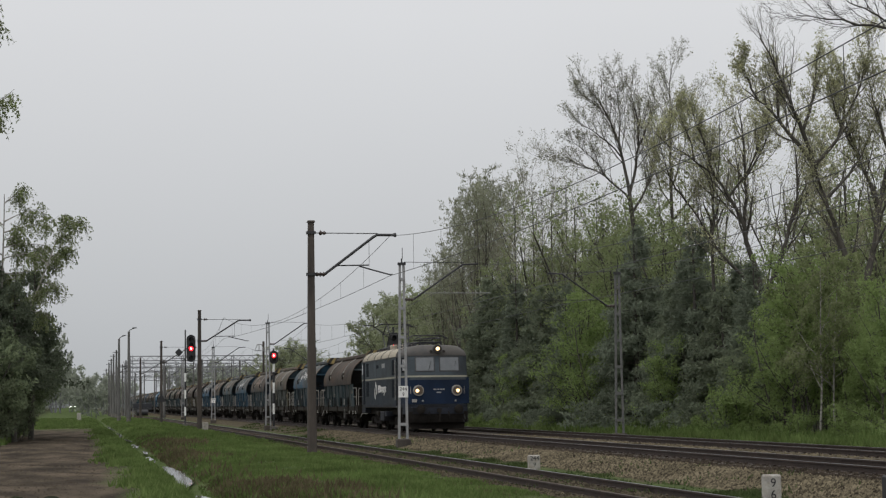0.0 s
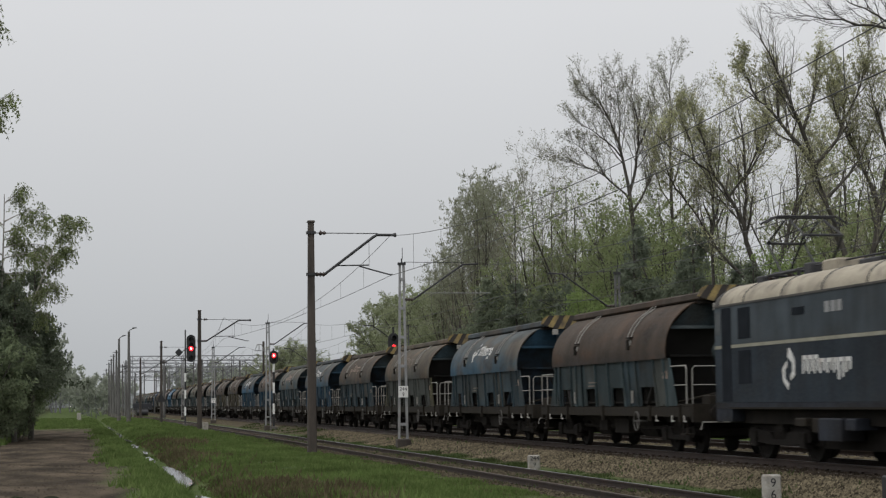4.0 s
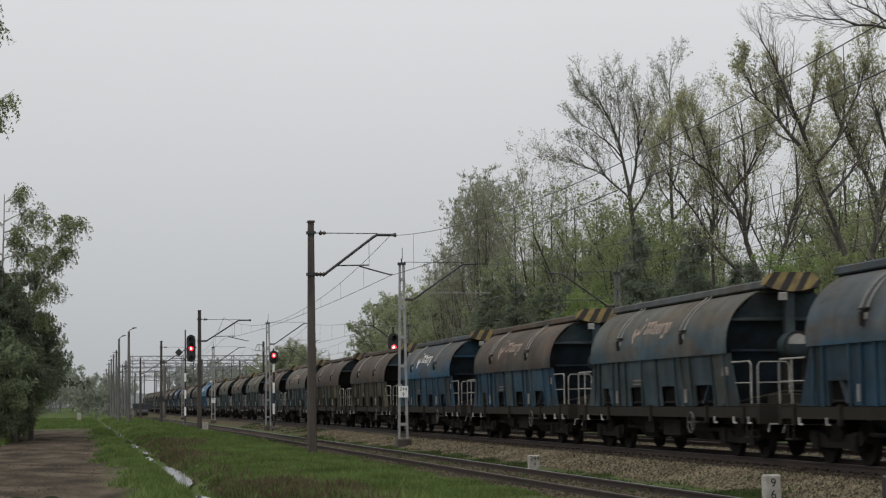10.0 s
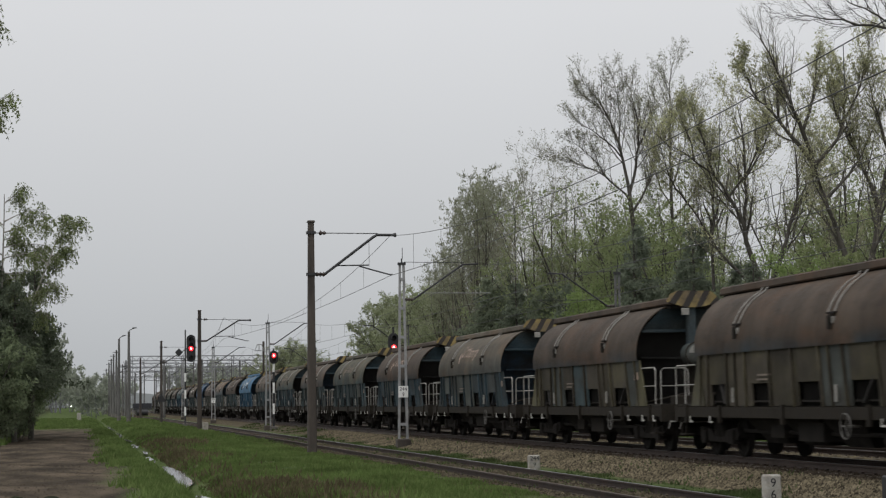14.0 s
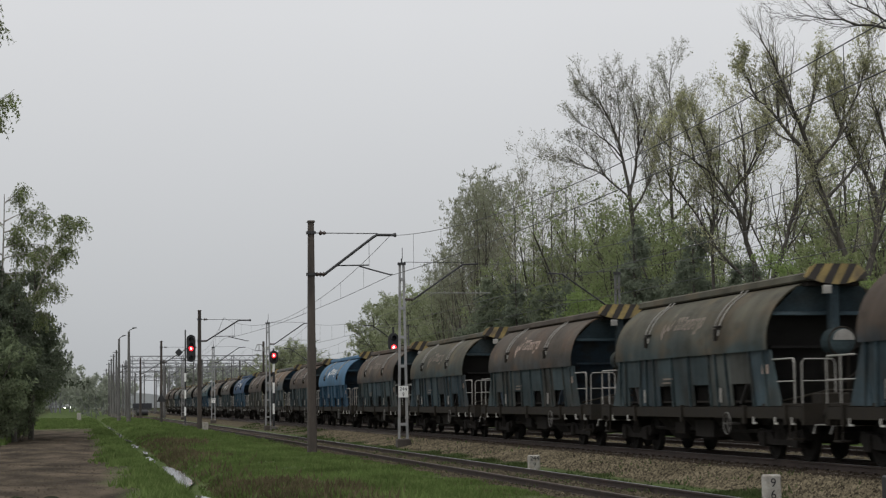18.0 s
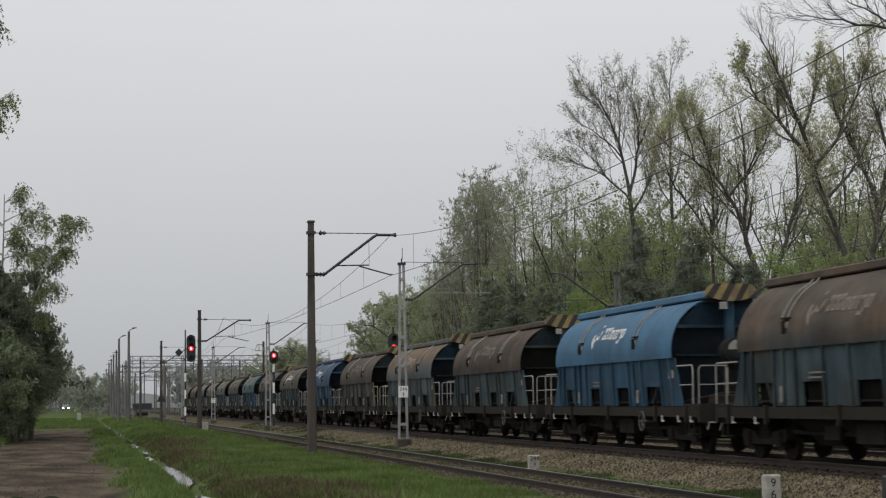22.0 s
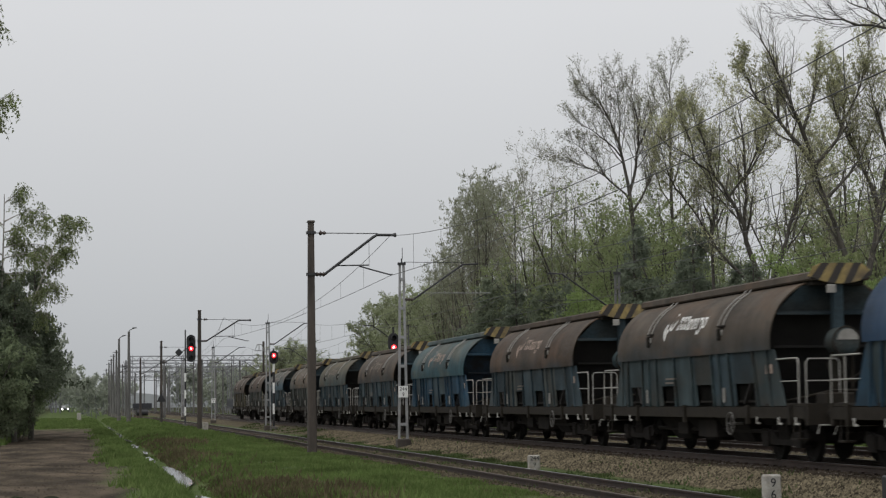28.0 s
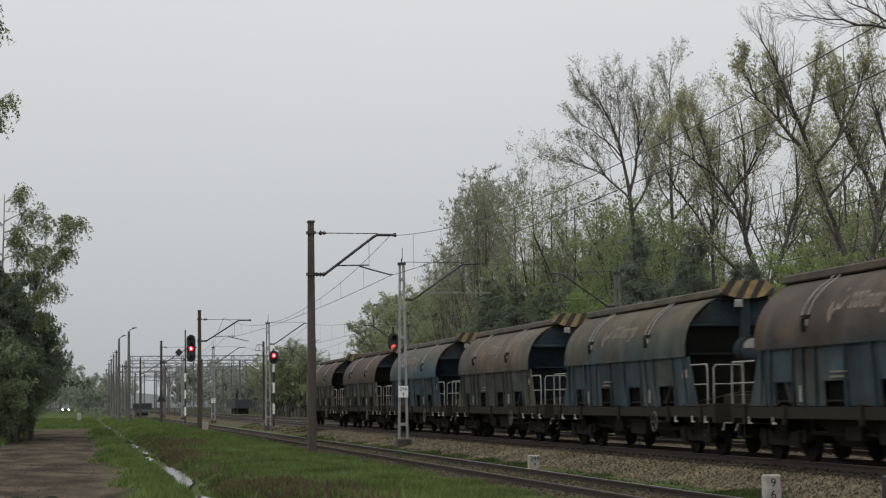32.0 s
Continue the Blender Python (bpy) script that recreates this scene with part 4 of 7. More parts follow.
M_LOGOPINK = mat("faded_logo_paint", (0.36, 0.27, 0.22), 0.8, 0, 0.2, 3.0, 25.0, 0, (0.15, 0.115, 0.095), 0.9, 0.5, 3.0)
M_LOGOFAINT = mat("ghost_logo_paint", (0.19, 0.155, 0.125), 0.8, 0, 0.2, 3.0, 25.0, 0, (0.12, 0.10, 0.085), 0.9, 0.5, 3.0)

# cross-section of one barrel side, from the lower edge to the roof: (across, height)
HB, HT = 2.40, 3.86


def barrel_pts(n=12):
    out = []
    for i in range(n + 1):
        a = math.radians(-8 + 76 * i / n)
        out.append((0.14 + 1.36 * math.cos(a), 2.60 + 1.36 * math.sin(a)))
    return out


BARREL = barrel_pts()


def barrel_at(z):
    """Half width of the barrel at height z."""
    return 0.14 + math.sqrt(max(0.01, 1.36 ** 2 - (z - 2.60) ** 2))


HALF = 5.97


def add_logo(t, side, y0, y1, z0, z1, material):
    """Two swooping blades and a row of block shapes, lying on the barrel."""
    def lay(g, poly):
        pts = []
        for u, w in poly:
            y = y1 - (y1 - y0) * u if side < 0 else y0 + (y1 - y0) * u
            z = z0 + (z1 - z0) * w
            pts.append((side * (barrel_at(z) + 0.012), y, z))
        g.add(pts, [tuple(range(len(pts)))])

    def blade(us, lo, hi):
        g = Geo()
        for (u0, u1), (a0, a1), (b0, b1) in zip(zip(us, us[1:]), zip(lo, lo[1:]), zip(hi, hi[1:])):
            lay(g, [(u0, a0), (u1, a1), (u1, b1), (u0, b0)])
        part("emblem_blade", g, material, t)
    blade([0.00, 0.015, 0.04, 0.055, 0.075, 0.115], [0.15, -0.05, -0.30, -0.38, 0.05, 0.30], [0.40, 0.62, 0.70, 0.40, 0.28, 0.42])
    blade([0.105, 0.13, 0.155, 0.185, 0.21, 0.225], [0.38, 0.28, 0.20, 0.30, 0.55, 0.80], [0.55, 1.25, 1.30, 0.62, 0.85, 0.90])
    x = 0.28
    for w, lo, hi in ((0.07, 0.22, 1.0), (0.08, 0.22, 1.0), (0.07, 0.22, 1.0), (0.085, 0.16, 0.80), (0.085, 0.16, 0.80), (0.05, 0.16, 0.80), (0.09, -0.15, 0.80), (0.09, 0.16, 0.80)):
        g = Geo()
        lay(g, [(x, lo), (x + w * 0.26, lo), (x + w * 0.26, hi), (x, hi)])
        lay(g, [(x + w * 0.26, hi - 0.14), (x + w * 0.82, hi - 0.14), (x + w * 0.82, hi), (x + w * 0.26, hi)])
        lay(g, [(x + w * 0.60, lo + 0.12), (x + w * 0.82, lo + 0.12), (x + w * 0.82, hi - 0.14), (x + w * 0.60, hi - 0.14)])
        lay(g, [(x + w * 0.26, lo), (x + w * 0.70, lo), (x + w * 0.70, lo + 0.13), (x + w * 0.26, lo + 0.13)])
        part("logo_block", g, material, t)
        x += w + 0.004


def bogie_geo(half_base, r):
    g = Geo()
    for s in (-1, 1):
        x = s * 1.0
        g.prism([(-half_base - 0.45, 0.52), (-half_base - 0.35, 0.70), (-0.55, 0.62), (-0.35, 0.46), (0.35, 0.46), (0.55, 0.62), (half_base + 0.35, 0.70),
                 (half_base + 0.45, 0.52), (half_base + 0.35, 0.42), (0.6, 0.34), (-0.6, 0.34), (-half_base - 0.35, 0.42)], x - 0.06, x + 0.06, "x")
        for e in (-1, 1):
            g.block(x - 0.13, x + 0.13, e * half_base - 0.17, e * half_base + 0.17, 0.30, 0.64, 0.03)
        for k in (-0.22, 0.0, 0.22):
            g.tube((x, k, 0.46), (x, k, 0.70), 0.08, n=8)
    g.box(-1.05, 1.05, -0.22, 0.22, 0.62, 0.84)
    g.box(-1.0, 1.0, -half_base - 0.45, -half_base - 0.35, 0.45, 0.62)
    g.box(-1.0, 1.0, half_base + 0.35, half_base + 0.45, 0.45, 0.62)
    return g


def wheelset_geo(r):
    g = Geo().tube((-1.05, 0, 0), (1.05, 0, 0), 0.08, n=8)
    for s in (-1, 1):
        prof = [(0.0, r + 0.028), (0.03, r + 0.028), (0.04, r), (0.13, r), (0.13, r - 0.07), (0.09, r - 0.09), (0.08, 0.20), (0.14, 0.17), (0.14, 0.09), (-0.01, 0.09), (0.02, r - 0.09)]
        g.lathe([(s * (0.68 + a), q) for a, q in prof], (0, 0, 0), "x", 20)
    return g


def add_bogie(t, y, half_base, r, wheel_me, rim_me, bogie_me):
    b = part("bogie", bogie_me, None, t)
    b.location = (0, y, 0)
    for e in (-1, 1):
        w = part("wheelset", wheel_me, None, b)
        w.matrix_parent_inverse = Matrix.Translation((0, e * half_base, r))


def build_wagon():
    t = thing("hopper_wagon", "covered hopper wagon with curved barrel sides", "freight wagon", "train of hopper wagons")
    B = HALF
    # barrel: both sides and the roof strip, with thickness
    prof = [(-x, z) for x, z in BARREL] + [(x, z) for x, z in reversed(BARREL)]
    inner = [(x * 0.985, z - 0.03 if abs(x) < 1.2 else z) for x, z in prof]
    ys = np.linspace(-B, B, 9)
    g = Geo().shell([[(x, y, z) for x, z in prof] for y in ys])
    g.shell([[(x, y, z) for x, z in inner] for y in ys])
    for y in (-B, B):
        g.shell([[(x, y, z) for x, z in prof], [(x, y, z) for x, z in inner]])
    for s in (0, -1):
        g.shell([[(prof[s][0], y, prof[s][1]) for y in ys], [(inner[s][0], y, inner[s][1]) for y in ys]])
    part("barrel", g, P_BLUE, t, smooth=40)
    # welded seams on the barrel
    for y in (-1.95, 1.95):
        r = Geo().shell([[(x * 1.004, yy, z + 0.004) for x, z in prof] for yy in (y - 0.02, y + 0.02)])
        part("barrel_seam", r, P_BLUE, t, smooth=40)
    # roof hatch
    h = Geo().prism([(-0.66, 3.90), (-0.68, 3.93), (-0.66, 4.06), (-0.58, 4.10), (0.58, 4.10), (0.66, 4.06), (0.68, 3.93), (0.66, 3.90)], -B - 0.40, B + 0.40)
    part("roof_hatch", h, P_BLUE, t)
    # Coaming in a dark tone: the shade of the gap put into its colour.
    part("hatch_coaming", Geo().box(-0.60, 0.60, -B - 0.30, B + 0.30, 3.80, 3.90), M_FRAME, t)
    # striped board on the leading end
    for e in (-1,):
        y = e * (B + 0.42)
        n = 8
        bd = None

        def low(x):
            return 3.98 - 0.16 * math.cos(min(1.0, abs(x) / 0.74) * math.pi / 2)

        def high(x):
            return 4.27 - 0.24 * max(0.0, (abs(x) - 0.56) / 0.18)
        for i in range(n):
            x0, x1 = -0.74 + 1.48 * i / n, -0.74 + 1.48 * (i + 1) / n
            q = []
            for lo_x, hi_x in ((x0 - 0.12, x0 + 0.12), (x1 - 0.12, x1 + 0.12)):
                lo_x, hi_x = max(-0.74, min(0.74, lo_x)), max(-0.74, min(0.74, hi_x))
                q.append(((lo_x, low(lo_x)), (hi_x, max(high(hi_x), low(hi_x) + 0.01))))
            gg = Geo().prism([q[0][0], q[1][0], q[1][1], q[0][1]], y - 0.02, y + 0.02)
            if bd is None:
                bd = part("end_board", gg, M_YELLOW, t, "yellow and black striped end board")
            else:
                part("board_stripe", gg, M_YELLOW if i % 2 == 0 else M_CHARCOAL, bd)
        part("end_lamp_box", Geo().block(-0.34, -0.14, y - 0.10, y - 0.02, 3.62, 3.80, 0.02), M_HANDRAIL, t)
    # hopper ends: an upper blue plate with a lip, a slope under it with its shade put into the dark colour, a post and
    # a drum before it
    for e in (-1, 1):
        top, bot = e * (B + 0.02), e * (B - 1.9)
        mid = e * (B - 0.16)
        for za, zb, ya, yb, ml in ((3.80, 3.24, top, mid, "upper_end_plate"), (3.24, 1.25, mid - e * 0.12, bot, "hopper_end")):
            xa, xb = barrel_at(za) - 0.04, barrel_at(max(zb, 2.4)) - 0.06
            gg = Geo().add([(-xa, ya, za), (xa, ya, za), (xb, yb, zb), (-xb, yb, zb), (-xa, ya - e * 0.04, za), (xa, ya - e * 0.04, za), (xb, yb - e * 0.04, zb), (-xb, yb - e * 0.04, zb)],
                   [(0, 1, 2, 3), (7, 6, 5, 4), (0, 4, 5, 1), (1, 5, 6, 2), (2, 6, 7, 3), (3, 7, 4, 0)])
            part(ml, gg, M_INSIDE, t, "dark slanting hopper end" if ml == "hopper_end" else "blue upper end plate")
        part("end_lip", Geo().add([(x, e * yy, z) for d in (0, 0.03) for x, yy, z in ((-1.30, B - 0.17, 3.27 - d), (1.30, B - 0.17, 3.27 - d), (1.30, B - 0.02, 3.20 - d), (-1.30, B - 0.02, 3.20 - d))],
                                  [(0, 1, 2, 3), (7, 6, 5, 4), (0, 4, 5, 1), (1, 5, 6, 2), (2, 6, 7, 3), (3, 7, 4, 0)]), P_GREYBLUE, t)
        part("slope_seam", Geo().beam((-1.1, e * (B - 0.80), 2.50), (1.1, e * (B - 0.80), 2.50), 0.08, 0.06), M_INSIDE, t)
        part("end_post", Geo().block(-0.11, 0.11, min(e * (B + 0.06), e * (B + 0.32)), max(e * (B + 0.06), e * (B + 0.32)), 2.80, 3.92, 0.03), S_BLUE, t)
        part("post_foot", Geo().block(-0.10, 0.10, min(e * (B + 0.06), e * (B + 0.26)), max(e * (B + 0.06), e * (B + 0.26)), 1.25, 2.30, 0.02), M_SOLE, t)
    # lower side walls with stakes and door openings
    opens = [(-4.68, -3.40), (-1.82, -0.58), (0.98, 2.26), (3.84, 5.06)]
    for s in (-1, 1):
        wx = lambda z: s * (1.36 + (z - 1.2) * 0.055)
        panels, cuts = [], [-B + 0.05] + [v for o in opens for v in o] + [B - 0.05]
        gaps = [(cuts[i], cuts[i + 1]) for i in range(0, len(cuts), 2)]

        def slab(y0, y1, z0, z1, th=0.03):
            return Geo().add([(wx(z) - s * d, y, z) for d in (0, th) for y, z in ((y0, z0), (y1, z0), (y1, z1), (y0, z1))],
                             [(0, 1, 2, 3), (7, 6, 5, 4), (0, 4, 5, 1), (1, 5, 6, 2), (2, 6, 7, 3), (3, 7, 4, 0)])
        for y0, y1 in opens:
            part("side_panel", slab(y0, y1, 1.70, 2.42), S_DULL, t)
            # Shallow black plate carries the opening's shade in its colour.
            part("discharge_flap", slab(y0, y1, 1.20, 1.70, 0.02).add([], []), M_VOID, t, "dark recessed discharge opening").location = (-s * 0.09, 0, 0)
            part("flap_bar", Geo().beam((s * 1.32, y0, 1.30), (s * 1.32, y1, 1.30), 0.04, 0.04), M_FRAME, t)
        for y0, y1 in gaps:
            part("side_panel", slab(y0, y1, 1.20, 2.42), S_DULL, t)
        # gussets at the ends
        for e in (-1, 1):
            q = [(e * (B - 0.05), 2.42), (e * (B - 0.40), 1.20), (e * (B + 0.62), 1.20), (e * (B + 0.50), 1.45), (e * (B - 0.0), 2.42)]
            part("end_gusset", Geo().prism(q, s * 1.40, s * 1.37, "x"), S_DULL, t)
        for i, y in enumerate((-5.62, -4.74, -3.10, -2.38, -1.87, -0.32, 1.02, 2.55, 3.22, 3.80, 5.14, 5.66)):
            ln = 0.22 * (y / B)
            g2 = Geo().add([(wx(z) + s * d, yy + sh, z) for d in (0, 0.055) for yy, z, sh in
                            ((y - 0.035, 1.18, ln), (y + 0.035, 1.18, ln), (y + 0.035, 2.41, 0), (y - 0.035, 2.41, 0))],
                           [(0, 1, 2, 3), (7, 6, 5, 4), (0, 4, 5, 1), (1, 5, 6, 2), (2, 6, 7, 3), (3, 7, 4, 0)])
            part("stake", g2, S_DULL, t)
        # ladder rails and catches on the barrel
        for y in (-2.68, 2.98):
            for d in (-0.17, 0.17):
                pts = [(s * (barrel_at(z) + 0.05), y + d, z) for z in np.linspace(3.05, 3.80, 7)] + [(s * 0.74, y + d, 3.90)]
                part("grab_rail", Geo().path(pts, 0.016, 5), M_HANDRAIL, t)
            part("barrel_catch", Geo().block(min(s * 1.42, s * 1.56), max(s * 1.42, s * 1.56), y - 0.06, y + 0.05, 2.72, 3.00, 0.02), M_FRAME, t, "dark rectangular catch")
            part("catch_label", Geo().box(min(s * 1.44, s * 1.50), max(s * 1.44, s * 1.50), y - 0.15, y - 0.09, 2.84, 2.97), M_HANDRAIL, t, "small pale label")
            part("rail_bracket", Geo().block(min(s * 1.38, s * 1.50), max(s * 1.38, s * 1.50), y - 0.20, y + 0.20, 3.03, 3.07, 0.01), M_FRAME, t)
        part("solebar", Geo().box(min(s * 1.24, s * 1.40), max(s * 1.24, s * 1.40), -7.75, 7.75, 0.93, 1.18), M_SOLE, t)
        for y in (-2.72, 3.42) if s < 0 else ():
            part("door_guide", Geo().box(min(s * 1.40, s * 1.45), max(s * 1.40, s * 1.45), y - 0.035, y + 0.035, 1.28, 1.62), M_HANDRAIL, t)
        for y in (-7.35, -6.35, -5.0, 5.0, 6.5) if s < 0 else ():
            part("cock_lever", Geo().box(min(s * 1.42, s * 1.45), max(s * 1.42, s * 1.45), y - 0.10, y + 0.10, 0.80, 0.84).box(min(s * 1.42, s * 1.45), max(s * 1.42, s * 1.45), y + 0.07, y + 0.10, 0.84, 0.96), M_PALE, t)
        for y in (-6.9, -4.3, 0.3, 4.4, 6.9):
            part("solebar_bracket", Geo().box(min(s * 1.38, s * 1.46), max(s * 1.38, s * 1.46), y - 0.06, y + 0.06, 0.80, 1.22), M_SOLE, t)
        # end platform rails
        for e in (-1, 1):
            y0, y1 = e * (B + (0.10 if e < 0 else 0.35)), e * (B + (1.38 if e < 0 else 1.86))
            if e < 0:
                part("cross_rail", Geo().path([(s * 1.30, y1 - 0.22, 1.25), (s * 1.30, y1 - 0.22, 2.10), (s * 1.24, y1 - 0.22, 2.18), (s * 0.62, y1 - 0.22, 2.18), (s * 0.56, y1 - 0.22, 2.10), (s * 0.56, y1 - 0.22, 1.25)], 0.016, 6)
                     .tube((s * 1.30, y1 - 0.22, 1.72), (s * 0.56, y1 - 0.22, 1.72), 0.012), M_HANDRAIL, t, "pale end rail")
            if e > 0:
                part("handrail", Geo().path([(s * 1.38, B + 1.12, 2.20), (s * 1.38, B + 1.12, 1.25)], 0.020, 6), M_HANDRAIL, t)
                part("handrail", Geo().path([(s * 0.70, B + 0.30, 2.20), (s * 0.70, B + 1.55, 2.20), (s * 0.70, B + 1.6, 2.12), (s * 0.70, B + 1.6, 1.25)], 0.018, 6), M_SOLE, t)
            part("handrail", Geo().path([(s * 1.38, y0, 2.20), (s * 1.38, y1 - e * 0.08, 2.20), (s * 1.38, y1, 2.12), (s * 1.38, y1, 1.25)], 0.019, 6), M_HANDRAIL, t, "pale tubular handrail")
            part("handrail", Geo().path([(s * 1.38, y0, 1.72), (s * 1.38, y1, 1.72)], 0.014, 6), M_HANDRAIL, t)
            part("step", Geo().box(min(s * 1.20, s * 1.45), max(s * 1.20, s * 1.45), e * 7.2 - 0.18, e * 7.2 + 0.18, 0.48, 0.52)
                 .beam((s * 1.40, e * 7.2 - 0.17, 0.5), (s * 1.36, e * 7.2 - 0.17, 1.0), 0.03, 0.03).beam((s * 1.40, e * 7.2 + 0.17, 0.5), (s * 1.36, e * 7.2 + 0.17, 1.0), 0.03, 0.03), M_SOLE, t)
            bf = part("buffer", Geo().lathe([(0, 0.10), (0.30, 0.10), (0.30, 0.075), (0.52, 0.075), (0.52, 0.22), (0.55, 0.24), (0.58, 0.20)], (s * 0.875, 0, 1.04), "y", 14), M_FRAME, t)
            bf.location = (0, e * 7.85, 0)
            if e < 0:
                bf.rotation_euler[2] = math.pi
            part("coupling_lever", Geo().path([(s * 0.35, e * 8.0, 0.80), (s * 1.2, e * 8.0, 0.80), (s * 1.25, e * 8.02, 0.62)], 0.018, 5), M_HANDRAIL, t)
        part("stencil_mark", Geo().box(min(s * 1.40, s * 1.412), max(s * 1.40, s * 1.412), -B + 0.1, -B + 0.5, 1.9, 2.1), M_LOGOPINK, t)
        part("stencil_mark", Geo().box(min(s * 1.43, s * 1.442), max(s * 1.43, s * 1.442), 0.95, 1.75, 1.86, 1.90).box(min(s * 1.43, s * 1.442), max(s * 1.43, s * 1.442), 1.1, 1.8, 1.76, 1.80), M_LOGOFAINT, t)
    # handbrake wheel
    hw = Geo()
    pts = [(-1.50, -3.33 + 0.25 * math.cos(a), 0.80 + 0.25 * math.sin(a)) for a in np.linspace(0, 2 * math.pi, 17)]
    hw.path(pts, 0.018, 6)
    for a in (0, 2.1, 4.2):
        hw.tube((-1.50, -3.33, 0.8), (-1.50, -3.33 + 0.25 * math.cos(a), 0.8 + 0.25 * math.sin(a)), 0.016)
    hw.tube((-1.50, -3.33, 0.8), (-1.2, -3.33, 0.8), 0.03)
    part("handbrake_wheel", hw, M_GREYIRON, t, "grey handbrake wheel")
    # frame, platforms, brake gear
    part("centre_sill", Geo().box(-0.3, 0.3, -7.8, 7.8, 0.82, 1.15), M_FRAME, t)
    for e in (-1, 1):
        part("headstock", Geo().box(-1.40, 1.40, e * 7.8 - 0.08, e * 7.8 + 0.08, 0.80, 1.25), M_SOLE, t)
        part("platform", Geo().box(-1.38, 1.38, min(e * (B - 0.6), e * 7.72), max(e * (B - 0.6), e * 7.72), 1.19, 1.25), M_SOLE, t)
        part("coupling_hook", Geo().box(-0.12, 0.12, min(e * 7.88, e * 8.45), max(e * 7.88, e * 8.45), 0.86, 1.02), M_FRAME, t)
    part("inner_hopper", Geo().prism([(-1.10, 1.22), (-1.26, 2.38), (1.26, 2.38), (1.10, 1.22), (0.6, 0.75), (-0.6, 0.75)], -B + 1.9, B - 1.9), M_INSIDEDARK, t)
    yd = -B - 0.42
    dr = part("brake_reservoir", Geo().lathe([(-0.34, 0.16), (-0.31, 0.24), (-0.25, 0.31), (0.22, 0.31), (0.28, 0.24)], (0.0, yd, 2.57), "y", 22), S_TEAL, t, "round brake drum", smooth=40)
    # Sky reflection on the drum's upper half, put in as a pale plate.
    part("drum_plate", Geo().prism([(0.235 * math.cos(a), 2.60 + 0.235 * math.sin(a)) for a in np.linspace(0, math.pi, 12)], yd - 0.355, yd - 0.335), M_HANDRAIL, dr, "dusty cream half-round patch, painted sky reflection")
    part("drum_rim", Geo().path([(0.31 * math.cos(a), yd - 0.26, 2.57 + 0.31 * math.sin(a)) for a in np.linspace(0, 2 * math.pi, 21)], 0.022, 6), M_SOLE, dr)
    part("pipe_loop", Geo().path([(-0.05 + 0.42 * math.cos(a), yd - 0.28, 2.12 + 0.36 * math.sin(a)) for a in np.linspace(math.pi, 2 * math.pi, 14)], 0.016, 5), M_SOLE, t)
    part("drum_stand", Geo().beam((-0.22, yd, 1.25), (-0.22, yd, 2.34), 0.06, 0.06).beam((0.22, yd, 1.25), (0.22, yd, 2.34), 0.06, 0.06).beam((-0.3, yd, 1.72), (0.3, yd, 1.72), 0.05, 0.05), M_SOLE, t)
    part("brake_rod", Geo().path([(-1.2, -B - 0.2, 1.30), (-0.4, -B - 0.9, 1.52), (0.4, -B - 1.4, 1.50)], 0.028, 6).block(-0.9, -0.3, -B - 1.7, -B - 1.1, 1.25, 1.47, 0.03), M_SOLE, t, "rusty brake rod on the platform")
    for y in (-2.3, 0.0, 2.3):
        part("discharge_chute", Geo().add([(x, yy, z) for z, hx, hy in ((0.92, 1.15, 1.05), (0.36, 0.75, 0.65)) for x, yy in ((-hx, y - hy), (hx, y - hy), (hx, y + hy), (-hx, y + hy))],
                                          [(3, 2, 1, 0), (4, 5, 6, 7), (0, 1, 5, 4), (1, 2, 6, 5), (2, 3, 7, 6), (3, 0, 4, 7)]), M_BOGIE, t, "dark discharge chute")
    part("brake_pipe", Geo().tube((-0.9, -5.0, 0.62), (-0.9, 5.0, 0.62), 0.05).box(-1.1, -0.5, -1.2, 0.2, 0.45, 0.85).box(-1.05, -0.6, 1.2, 2.0, 0.5, 0.85), M_FRAME, t)
    wme = wheelset_geo(0.46).mesh("wheelset", M_WHEEL, 40)
    bme = bogie_geo(1.0, 0.46).mesh("bogie", M_BOGIE)
    for e in (-1, 1):
        add_bogie(t, e * 5.55, 1.0, 0.46, wme, None, bme)
    add_logo(t, -1, -1.70, 1.86, 3.00, 3.42, M_LOGO)
    return t


